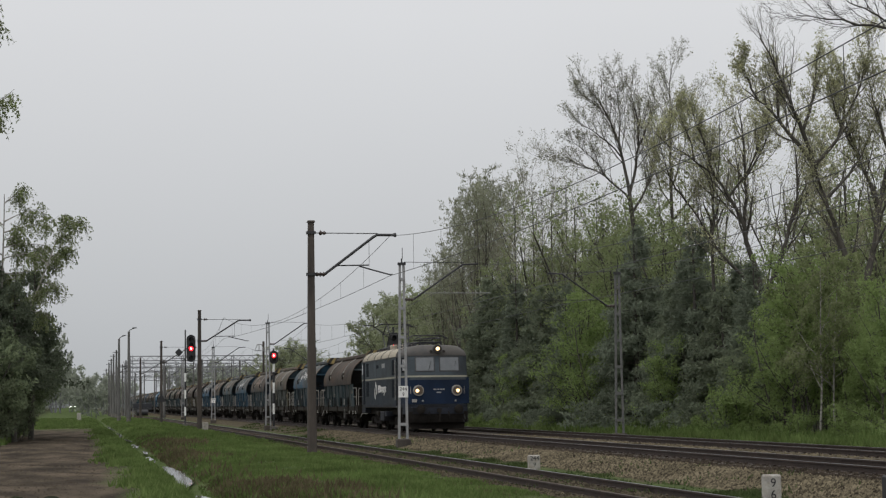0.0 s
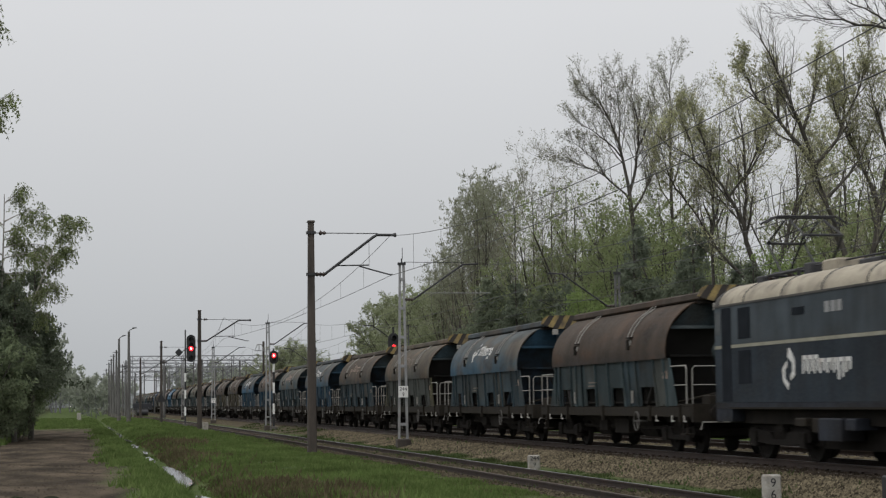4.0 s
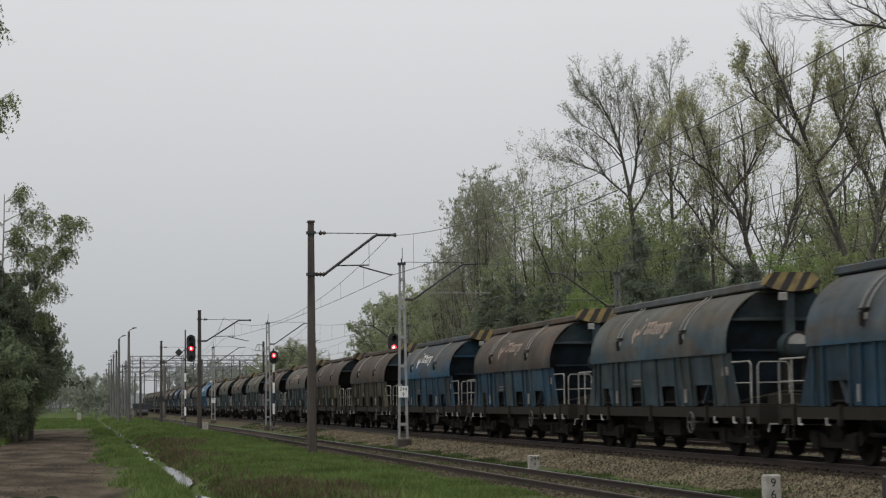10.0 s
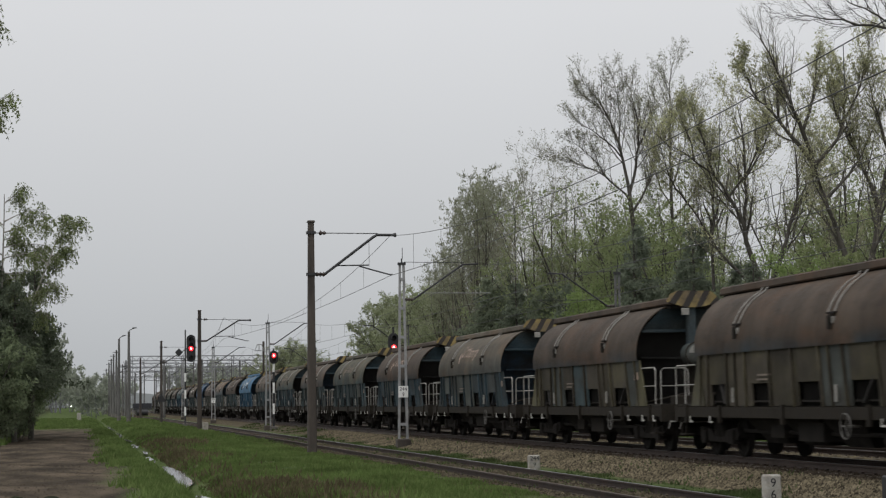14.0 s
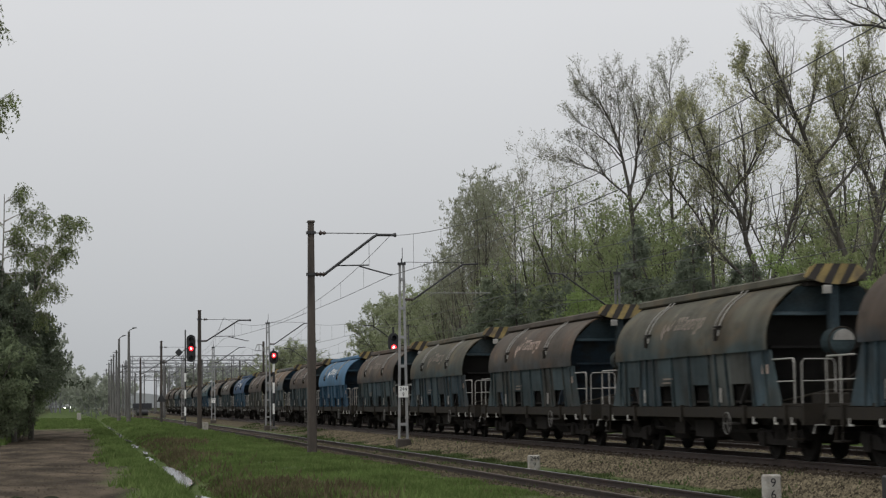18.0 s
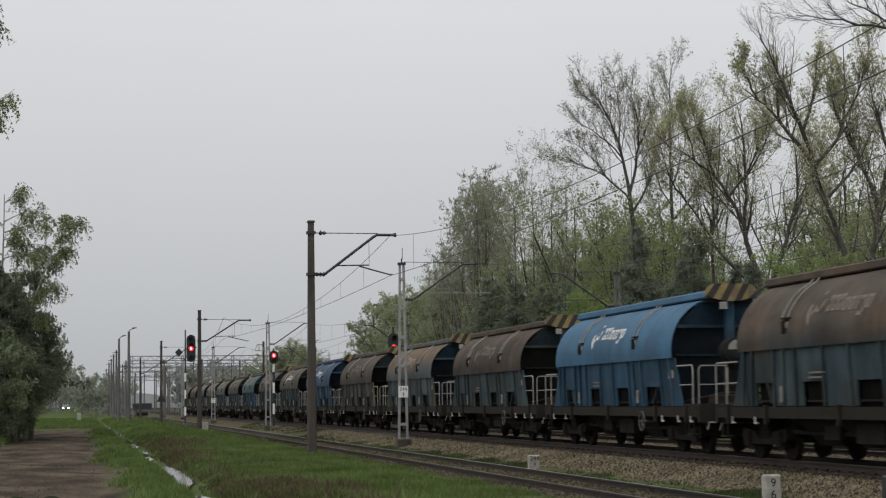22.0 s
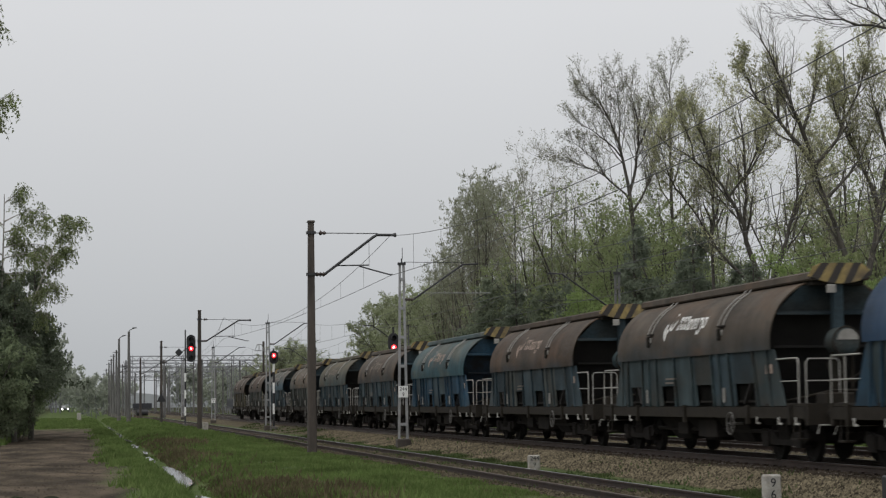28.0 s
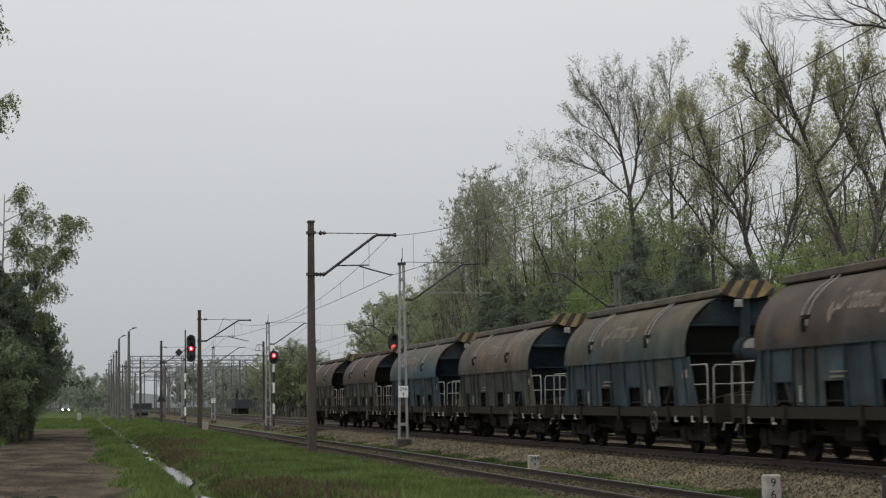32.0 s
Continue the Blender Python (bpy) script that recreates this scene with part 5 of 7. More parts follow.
def build_loco():
    """Blue electric locomotive; y = 0 is the plane of the top lamp, the nose points to lower y."""
    t = thing("electric_locomotive", "blue electric locomotive with grey roof and lit headlights", "locomotive")
    MB = paint("locomotive_blue_paint", (0.023, 0.031, 0.041), (0.026, 0.029, 0.033), 0.85, 0.45, 0.14)
    MG = paint("locomotive_grey_blue_paint", (0.056, 0.069, 0.080), (0.046, 0.052, 0.056), 0.7, 0.5, 0.14)
    MSKIRT = paint("dirty_grey_skirt_paint", (0.026, 0.030, 0.040), (0.015, 0.014, 0.014), 0.8, 0.5, 0.15)
    MCABROOF = mat("sooty_cab_roof", (0.080, 0.074, 0.068), 0.8, 0, 0.2, 1.0, 12.0, 0.05, (0.045, 0.045, 0.048), 0.7, 0.5)
    MNOSE = paint("navy_nose_paint", (0.011, 0.021, 0.046), (0.015, 0.022, 0.034), 0.6, 0.5, 0.12)
    MROOF = mat("dusty_beige_roof", (0.36, 0.32, 0.25), 0.85, 0, 0.18, 1.0, 12.0, 0.05, (0.13, 0.115, 0.095), 0.7, 0.5)
    MCREAM = mat("cream_stripe", (0.27, 0.26, 0.205), 0.7, 0, 0.15)
    MGLASS = mat("dark_cab_glass", (0.105, 0.115, 0.125), 0.12, 0.0, 0.1, spec=0.9)
    MBROWNGLASS = mat("brown_curtained_glass", (0.065, 0.058, 0.050), 0.15, 0.0, 0.15, spec=0.7)
    MLOUVRE = mat("grey_louvre", (0.016, 0.019, 0.024), 0.9, 0, 0.25, 2.0, 20.0, spec=0.05)
    MDOOR = mat("door_shadow_black", (0.008, 0.008, 0.009), 0.95, 0, 0.2, spec=0.03)
    MBOWL = mat("sooty_reflector", (0.10, 0.075, 0.055), 0.5, 0.3, 0.2)
    REAR = 14.35
    W = 1.41

    def plan(z):
        """Outline of the body at height z, from the near rear corner round the nose."""
        rake = 0.22 * max(0.0, (z - 2.5) / 1.0)
        bow = 0.20
        pts = []
        for i in range(13):
            f = -1 + 2 * i / 12
            x = f * W
            a = abs(f)
            pts.append((x, -0.25 + rake + bow * a ** 2.6 + (0.12 if a > 0.99 else 0), z))
        back = [(W, REAR, z), (-W, REAR, z)]
        return pts + back

    def body(zs, name, m, label=""):
        return part(name, Geo().shell([plan(z) for z in zs], True, True), m, t, label, smooth=35)
    body([1.13, 1.27], "skirt", MSKIRT, "dirty grey-blue lower skirt")
    for ya, yb in ((0, 1.35), (REAR - 1.1, REAR)):
        ring = [(x, max(y, ya) if ya else min(y, yb)) for x, y, _ in plan(1.0)] if not ya else [(-W, ya), (W, ya), (W, yb), (-W, yb)]
        part("cab_skirt", Geo().shell([[(x * 0.998, y, z) for x, y in ring] for z in (0.84, 1.125)], True, True), MSKIRT, t)
    body([1.275, 2.0, 2.52], "lower_body", MB, "deep blue lower body")
    body([2.525, 2.60], "cream_stripe", MCREAM, "cream waist stripe").scale = (1.002, 1.0005, 1)
    body([2.605, 3.0, 3.52], "upper_body", MG, "grey-blue upper body")
    # roof
    rings = []
    for k in range(9):
        f = k / 8
        a = f * math.pi / 2
        z, sh = 3.52 + 0.50 * math.sin(a), (1 - math.cos(a))
        ring = []
        for x, y, _ in plan(3.52):
            ring.append((x * (1 - 0.55 * sh), y + (0.55 * sh if y < 5 else -0.45 * sh), z))
        rings.append(ring)
    part("roof", Geo().shell(rings, True, True), MCABROOF, t, "sooty grey rounded roof", smooth=40)
    joints = (3.0, 5.3, 7.6, 9.9, 12.3, 14.0)
    for ya, yb in zip(joints, joints[1:]):
        for s in (-1, 1):
            arc = [(s * W * (1 - 0.55 * (1 - math.cos(a))) + s * 0.012 * math.cos(a), 3.525 + 0.50 * math.sin(a) + 0.012 * math.sin(a)) for a in np.linspace(0.04, 1.40, 8)]
            part("roof_panel", Geo().shell([[(x, yy, z) for x, z in arc] for yy in (ya + 0.02, yb - 0.02)]), MROOF, t, "dusty beige roof panel", smooth=40)
    part("gutter", Geo().shell([[(x * 1.012, y - (0.02 if y < 5 else -0.02), z) for x, y, _ in plan(3.52)] for z in (3.50, 3.54)], True, True), MCABROOF, t)
    for y in joints:
        for s in (-1, 1):
            arc = [(s * W * (1 - 0.55 * (1 - math.cos(a))) * 1.01, y, 3.53 + 0.50 * math.sin(a)) for a in np.linspace(0, 1.5, 7)]
            part("roof_joint", Geo().path(arc, 0.02, 5), M_DARKSTEEL, t)

    def nose_y(x, z):
        a = min(1, abs(x) / W)
        return -0.25 + 0.22 * max(0.0, (z - 2.5) / 1.0) + 0.20 * a ** 2.6

    def on_nose(x0, x1, z0, z1, out, n=6):
        """A patch that lies on the nose."""
        g = Geo()
        xs = np.linspace(x0, x1, n)
        g.shell([[(x, nose_y(x, z) - out, z) for x in xs] for z in (z0, (z0 + z1) / 2, z1)])
        g.shell([[(x, nose_y(x, z) + 0.03, z) for x in xs] for z in (z0, z1)])
        e = [[(x, nose_y(x, z) - out, z) for x in xs] for z in (z0, z1)]
        b = [[(x, nose_y(x, z) + 0.03, z) for x in xs] for z in (z0, z1)]
        g.shell([e[0], b[0]]).shell([e[1], b[1]])
        return g
    for x0, x1 in ((-1.00, -0.19), (0.11, 0.98)):
        fr = part("windscreen_frame", on_nose(x0 - 0.05, x1 + 0.05, 2.77, 3.47, 0.008), M_DARKSTEEL, t)
        part("windscreen", on_nose(x0, x1, 2.82, 3.42, 0.02), MGLASS, fr, "pale reflecting windscreen")
        wp = Geo().tube((x1 - 0.25, nose_y(x1, 2.9) - 0.05, 2.85), (x1 - 0.12, nose_y(x1, 3.3) - 0.05, 3.25), 0.015)
        part("wiper", wp, M_BLACK, fr)
    for x in (-0.92, 0.86):
        y = nose_y(x, 1.91)
        hs = part("headlight_housing", Geo().lathe([(-0.10, 0.205), (-0.10, 0.235), (-0.04, 0.25), (0.10, 0.25)], (x, y, 1.91), "y", 22), M_HANDRAIL, t, "pale chrome headlight ring", smooth=40)
        part("reflector", Geo().lathe([(-0.105, 0.195), (-0.101, 0.10)], (x, y, 1.91), "y", 20), MBOWL, hs)
        part("bulb", Geo().lathe([(-0.15, 0.02), (-0.135, 0.06), (-0.107, 0.078)], (x - 0.07 if x < 0 else x + 0.04, y, 1.90), "y", 16), M_HEAD, hs, "glowing headlight")
    y = -0.02
    tl = part("top_lamp", Geo().lathe([(-0.16, 0.14), (-0.16, 0.19), (-0.08, 0.20), (0.45, 0.18)], (0, y, 3.82), "y", 20), M_CHARCOAL, t, "round roof headlight", smooth=40)
    part("bulb", Geo().lathe([(-0.20, 0.02), (-0.18, 0.07), (-0.165, 0.085)], (0, y, 3.82), "y", 16), M_HEAD, tl, "glowing headlight")
    for x in (-0.30, 0.30):
        part("horn", Geo().lathe([(-0.16, 0.07), (0.10, 0.03), (0.2, 0.02)], (x, 0.1, 3.70), "y", 10), M_CHARCOAL, t)
    part("number_marks", on_nose(-0.25, -0.10, 1.93, 1.99, 0.012).add([], []), M_STEEL, t)
    for x0 in (-0.05, 0.08, 0.19):
        part("number_marks", on_nose(x0, x0 + 0.09, 1.93, 1.99, 0.012), M_STEEL, t)
    part("number_marks", on_nose(-0.1, 0.12, 1.80, 1.85, 0.012), M_STEEL, t)
    part("lamp_bracket", on_nose(-1.22, -1.00, 1.38, 1.52, 0.05), M_HANDRAIL, t, "pale yellow plate by the buffer")
    for x in (-0.72, 0.80):
        part("marker_lamp", Geo().lathe([(-0.05, 0.03), (-0.03, 0.045), (0.05, 0.05)], (x, nose_y(x, 1.44), 1.44), "y", 10), M_HANDRAIL, t)
    for x in (-1.28, 1.22):
        part("nose_handrail", Geo().path([(x, nose_y(x, 2.1) - 0.06, 1.75), (x, nose_y(x, 2.1) - 0.06, 2.1)], 0.015, 5), M_HANDRAIL, t)
    part("nose_panel", on_nose(-1.47, 1.47, 1.30, 2.50, 0.003, 14), MNOSE, t, "navy blue nose panel")
    part("nose_fringe", on_nose(-1.44, 1.44, 2.40, 2.52, 0.006, 14), MG, t, "grey-blue lower edge of the window band")
    # side details on both sides
    for s in (-1, 1):
        def plate(y0, y1, z0, z1, d=0.012):
            a, b = sorted((s * (W - 0.02), s * (W + d)))
            return Geo().box(a, b, y0, y1, z0, z1)
        part("cab_side_panel", plate(0.22, 2.60, 1.30, 2.50, 0.005), MNOSE, t, "navy panel behind the nose")
        cw = part("cab_window", plate(0.42, 1.50, 2.76, 3.44), MDOOR, t, "dark cab side window")
        part("pane", plate(0.50, 0.80, 2.84, 3.36, 0.02), MBROWNGLASS, cw)
        part("pane", plate(0.86, 1.16, 2.84, 3.36, 0.02), MBROWNGLASS, cw, "brown-curtained pane")
        part("cab_quarter_light", plate(0.30, 0.38, 2.85, 3.38), M_GREYIRON, t)
        # Flat plate; the door recess's shade is put into its black.
        dr = part("cab_door", plate(2.70, 3.10, 1.22, 3.50, 0.006), MDOOR, t, "flat black cab door with painted recess shade")
        part("door_step", plate(2.72, 3.08, 1.13, 1.20, 0.03), M_BLACK, t)
        part("door_rail", Geo().tube((s * (W + 0.05), 2.62, 1.3), (s * (W + 0.05), 2.62, 3.3), 0.02), M_BLACK, dr)
        part("door_rail", Geo().tube((s * (W + 0.05), 3.16, 1.5), (s * (W + 0.05), 3.16, 3.4), 0.018), M_HANDRAIL, dr)
        part("side_louvre", plate(3.35, 4.35, 2.68, 3.42), MLOUVRE, t)
        part("side_louvre", plate(3.35, 4.35, 1.62, 2.45), MLOUVRE, t)
        part("side_louvre", plate(11.9, 12.7, 2.72, 3.42), MLOUVRE, t)
        part("side_louvre", plate(11.9, 12.7, 1.70, 2.45), MLOUVRE, t)
        part("rear_door", plate(13.2, 13.85, 1.30, 3.46, 0.006), MLOUVRE, t)
        part("rear_window", plate(13.92, 14.28, 2.85, 3.38), MGLASS, t)
        for i in range(3):
            part("number_marks", plate(6.60 + i * 0.32, 6.84 + i * 0.32, 3.08, 3.30), M_STEEL, t)
        part("number_marks", plate(8.6, 9.3, 3.10, 3.26), MLOUVRE, t)
        pl = part("number_plate", plate(1.98, 2.40, 1.60, 1.94, 0.02), M_PALE, t, "white plate with small bars")
        for zz in (1.70, 1.81):
            part("bar", plate(2.09, 2.34, zz, zz + 0.05, 0.024), MLOUVRE, pl)
        def put(u0, u1, z0, z1, lg):
            a, b = sorted((s * (W + 0.004), s * (W + 0.012)))
            ya, yb = (9.95 - 3.95 * u1, 9.95 - 3.95 * u0) if s < 0 else (6.0 + 3.95 * u0, 6.0 + 3.95 * u1)
            lg.box(a, b, ya, yb, z0, z1)
        for hook in ([(0.0, 1.98), (0.075, 2.16), (0.075, 2.03), (0.045, 1.96), (0.045, 1.78), (0.105, 1.66), (0.085, 1.54), (0.015, 1.72)],
                     [(0.12, 2.42), (0.19, 2.16), (0.19, 1.84), (0.12, 1.72), (0.12, 1.84), (0.15, 1.92), (0.15, 2.10), (0.085, 2.24), (0.10, 2.42)]):
            pts = [(9.95 - 3.95 * u if s < 0 else 6.0 + 3.95 * u, z) for u, z in hook]
            part("emblem_piece", Geo().prism(pts, *sorted((s * (W + 0.004), s * (W + 0.012))), "x"), M_LOGO, t)
        x = 0.30
        for w, z0, z1 in ((0.07, 1.86, 2.24), (0.08, 1.86, 2.24), (0.07, 1.86, 2.24), (0.09, 1.86, 2.16), (0.09, 1.86, 2.16), (0.05, 1.86, 2.16), (0.09, 1.72, 2.16), (0.09, 1.86, 2.16)):
            lb = Geo()
            put(x, x + w * 0.28, z0, z1, lb)
            put(x + w * 0.28, x + w * 0.85, z1 - 0.08, z1, lb)
            put(x + w * 0.60, x + w * 0.85, z0 + 0.05, z1 - 0.08, lb)
            part("logo_block", lb, M_LOGO, t)
            x += w + 0.005
        part("skirt_line", plate(1.4, 13.4, 1.13, 1.17, 0.004), M_SOLE, t)
        for y0, y1, z0 in ((6.1, 6.6, 0.72), (6.8, 8.0, 0.50), (8.1, 8.5, 0.66), (8.7, 9.3, 0.78)):
            a, b = sorted((s * 0.9, s * (1.42 if y0 != 8.1 else 1.36)))
            part("equipment_box", Geo().block(a, b, y0, y1, z0, 0.95, 0.03), MSKIRT if y0 in (6.8, 6.1) else M_SOLE, t, "grey underfloor equipment box" if y0 == 6.8 else "")
    part("front_skirt", Geo().shell([[(x, nose_y(x, 1) + d, z) for x in np.linspace(-1.40, 1.40, 11)] for z, d in ((0.95, 0.0), (0.60, 0.05), (0.45, 0.10))])
         .shell([[(x, nose_y(x, 1) + d + 0.05, z) for x in np.linspace(-1.40, 1.40, 11)] for z, d in ((0.95, 0.0), (0.60, 0.05), (0.45, 0.10))]), M_BOGIE, t, "black front apron")
    part("snow_plough", Geo().prism([(-1.25, 0.16), (1.25, 0.16), (1.30, 0.46), (-1.30, 0.46)], 0.15, 0.25), M_BOGIE, t)
    for x in (-0.875, 0.875):
        part("buffer", Geo().lathe([(-0.58, 0.17), (-0.55, 0.21), (-0.50, 0.19), (-0.50, 0.08), (-0.35, 0.08), (-0.40, 0.13), (0.0, 0.15)], (x, 0, 1.05), "y", 16), M_FRAME, t, smooth=40)
        part("rear_buffer", Geo().lathe([(0.0, 0.15), (0.3, 0.13), (0.3, 0.08), (0.52, 0.08), (0.52, 0.22), (0.58, 0.20)], (x, REAR, 1.05), "y", 16), M_FRAME, t, smooth=40)
    part("coupling_hook", Geo().box(-0.08, 0.08, -0.55, 0.1, 0.92, 1.10).path([(0, -0.5, 0.95), (0, -0.58, 0.7), (0, -0.52, 0.5)], 0.04, 6), M_FRAME, t)
    part("brake_hose", Geo().path([(0.45, -0.25, 0.95), (0.47, -0.42, 0.75), (0.47, -0.35, 0.5)], 0.03, 6).path([(-0.45, -0.25, 0.95), (-0.47, -0.42, 0.75), (-0.47, -0.35, 0.5)], 0.025, 6), M_BOGIE, t)
    part("side_hose", Geo().path([(1.2, -0.05, 0.9), (1.26, -0.12, 0.6), (1.22, -0.1, 0.45), (1.15, -0.05, 0.62)], 0.025, 6), M_BLACK, t)
    part("underframe", Geo().box(-1.1, 1.1, 0.4, 14.3, 0.80, 1.12), M_FRAME, t)
    # Dark fill blocks added under the floor to close the see-through gap.
    part("transformer_tank", Geo().block(-0.85, 0.85, 5.6, 9.3, 0.30, 0.82, 0.05), M_BOGIE, t)
    for y in (3.55, 11.2):
        part("traction_motor", Geo().block(-0.9, 0.9, y - 2.2, y + 2.2, 0.35, 0.80, 0.05), M_BOGIE, t)
    wme = wheelset_geo(0.625).mesh("wheelset", M_WHEEL, 40)
    bme = bogie_geo(1.5, 0.625).mesh("bogie", M_BOGIE)
    for y in (3.55, 11.2):
        add_bogie(t, y, 1.5, 0.625, wme, None, bme)
    # roof gear: resistor boxes, insulators, one lowered and one raised pantograph
    for y0, y1 in ((8.2, 9.6),):
        part("roof_box", Geo().block(-0.70, -0.05, y0 + 0.3, y1 - 0.25, 4.0, 4.27, 0.04), MROOF, t, "pale roof box")
    for y0, y1, h in ((4.2, 4.9, 0.18), (5.3, 5.7, 0.28), (6.5, 7.6, 0.16), (10.2, 10.6, 0.30), (13.2, 13.6, 0.2)):
        part("roof_switchgear", Geo().block(-0.62, -0.2, y0, y1, 3.98, 4.0 + h, 0.03), M_DARKSTEEL, t)
    bus = Geo().tube((-0.5, 3.4, 4.22), (-0.5, 12.8, 4.22), 0.02).tube((0.45, 3.4, 4.22), (0.45, 12.8, 4.22), 0.02)
    part("busbar", bus, M_DARKSTEEL, t)
    for y in (3.6, 4.9, 6.2, 7.5, 10.4, 11.7, 12.9):
        for x in (-0.5, 0.45):
            part("roof_insulator", Geo().lathe([(0, 0.06), (0.05, 0.09), (0.08, 0.05), (0.12, 0.085), (0.15, 0.04), (0.2, 0.03)], (x, y, 4.0), "z", 8), M_INSUL, t)

    def pantograph(y, up):
        zb = 4.18
        g = Geo()
        for x in (-0.55, 0.55):
            g.tube((x, y - 0.9, zb), (x, y + 0.9, zb), 0.035)
        for yy in (-0.9, 0.9):
            g.tube((-0.55, y + yy, zb), (0.55, y + yy, zb), 0.035)
            for x in (-0.5, 0.5):
                g.tube((x, y + yy, 3.95), (x, y + yy, zb), 0.05)
        p = part("pantograph", g, M_DARKSTEEL, t, "raised pantograph" if up else "lowered pantograph")
        top = 5.46 if up else 4.52
        kn = 4.95 if up else 4.34
        for x in (-0.45, 0.45):
            for d in (-1, 1):
                part("pantograph_arm", Geo().path([(x, y + d * 0.25, zb), (x, y + d * (1.15 if up else 1.25), kn), (x * 0.9, y + d * 0.18, top - 0.08)], 0.032, 5), M_DARKSTEEL, p)
        for d in (-1, 1):
            part("cross_tube", Geo().tube((-0.45, y + d * 1.15, kn), (0.45, y + d * 1.15, kn), 0.03), M_DARKSTEEL, p)
            part("brace", Geo().tube((-0.45, y + d * 1.15, kn), (0.4, y + d * 0.18, top - 0.08), 0.012), M_DARKSTEEL, p)
        part("pan_head", Geo().path([(-0.98, y - 0.18, top - 0.16), (-0.7, y - 0.18, top), (0.7, y - 0.18, top), (0.98, y - 0.18, top - 0.16)], 0.025, 6)
             .path([(-0.98, y + 0.18, top - 0.16), (-0.7, y + 0.18, top), (0.7, y + 0.18, top), (0.98, y + 0.18, top - 0.16)], 0.025, 6), M_DARKSTEEL, p)
    pantograph(2.6, False)
    pantograph(12.1, True)
    return t


LOCO = build_loco()
WAGON = build_wagon()
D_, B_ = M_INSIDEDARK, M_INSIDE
# barrel paint, side paint, hopper end, logo paint, looks
CONSIST = [
    (P_RED, S_TEAL, D_, None, "rust-brown dusty"), (P_MIDBLUE, S_DULL, B_, M_LOGO, "faded blue", P_DUSTBLUE), (P_TAN, S_GREY, D_, M_LOGOFAINT, "pale brown dusty"),
    (P_EARTH, S_DULL, B_, M_LOGOPINK, "dark brown"), (P_MIDBLUE, S_BLUE, B_, M_LOGO, "dusty grey-blue", P_DUSTBLUE), (P_GREYBLUE, S_DULL, B_, M_LOGOPINK, "pale grey-green", P_MIDBLUE),
    (P_EARTH, S_BLUE, B_, M_LOGOPINK, "olive-brown dusty"), (P_DUSTBLUE, S_BLUE, B_, M_LOGO, "dusty blue"), (P_BROWN, S_BROWN, D_, None, "dark brown sooty"),
    (P_BROWN, S_BROWN, D_, None, "dark brown sooty"), (P_TAN, S_DULL, B_, M_LOGOPINK, "dusty grey-brown"), (P_BROWN, S_DULL, D_, M_LOGOPINK, "brown dusty"),
    (P_OLIVE, S_TEAL, D_, M_LOGOFAINT, "olive brown"), (P_EARTH, S_TEAL, B_, M_LOGOPINK, "grey dusty"), (P_OLIVE, S_DULL, D_, M_LOGOFAINT, "olive dusty"),
    (P_EARTH, S_TEAL, D_, M_LOGOFAINT, "brown sooty"), (P_BLUE, S_BRIGHT, B_, M_LOGO, "bright blue"), (P_RED, S_TEAL, D_, M_LOGOFAINT, "rust-brown"),
    (P_PATCHY, S_PALE, B_, M_LOGOPINK, "pale rust-dusted blue", P_MIDBLUE), (P_RED, S_GREY, D_, M_LOGOFAINT, "rust-brown"), (P_NAVY, S_BLUE, B_, M_LOGO, "deep blue"),
    (P_EARTH, S_TEAL, D_, M_LOGO, "grey-brown"), (P_BROWN, S_DULL, D_, M_LOGOPINK, "dark brown"), (P_TEAL, S_BLUE, B_, M_LOGOPINK, "dusty teal-blue"),
    (P_EARTH, S_DULL, D_, M_LOGOFAINT, "grey-brown"), (P_OLIVE, S_DULL, D_, M_LOGOFAINT, "olive brown"), (P_TAN, S_GREY, B_, M_LOGOFAINT, "pale dusty"),
    (P_GREYBLUE, S_DULL, B_, M_LOGOFAINT, "grey dusty"), (P_BROWN, S_GREY, D_, None, "dark brown"), (P_BROWN, S_BROWN, D_, None, "dark brown"),
]
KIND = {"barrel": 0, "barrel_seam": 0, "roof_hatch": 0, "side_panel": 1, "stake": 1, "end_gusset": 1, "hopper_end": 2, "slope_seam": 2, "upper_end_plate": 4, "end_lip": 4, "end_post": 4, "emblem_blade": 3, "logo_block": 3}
BLUES = (P_BLUE, P_DUSTBLUE, P_MIDBLUE, P_NAVY, P_PATCHY, P_TEAL)
NEAR = {S_BLUE: (S_DULL, S_TEAL), S_DULL: (S_TEAL, S_GREY), S_TEAL: (S_DULL, S_GREY), S_GREY: (S_TEAL, S_BROWN), S_BROWN: (S_GREY, S_TEAL), S_PALE: (S_GREY, S_TEAL), S_BRIGHT: (S_BRIGHT, S_BLUE)}
WAGONS = []


def repaint(w, spec):
    for o in list(w.children):
        k = KIND.get(o.name.split(".")[0])
        if k is None:
            continue
        blue = spec[0] in BLUES
        m = (S_BLUE if blue else S_DULL) if k == 4 else spec[k]
        if o.name.startswith("roof_hatch"):
            m = spec[5] if len(spec) > 5 else spec[0]
        if m is None:
            bpy.data.objects.remove(o)
            continue
        if k == 1 and o.name.startswith("side_panel"):
            m = random.choices((spec[1], *NEAR[spec[1]]), (0.72, 0.15, 0.13))[0]
        if o.name.startswith("end_gusset") and spec[1] in (S_PALE, S_GREY, S_BROWN):
            m = S_OCHRE
        o.material_slots[0].link = "OBJECT"
        o.material_slots[0].material = m
    tagged(w, f"{spec[4]} covered hopper wagon with curved barrel sides")


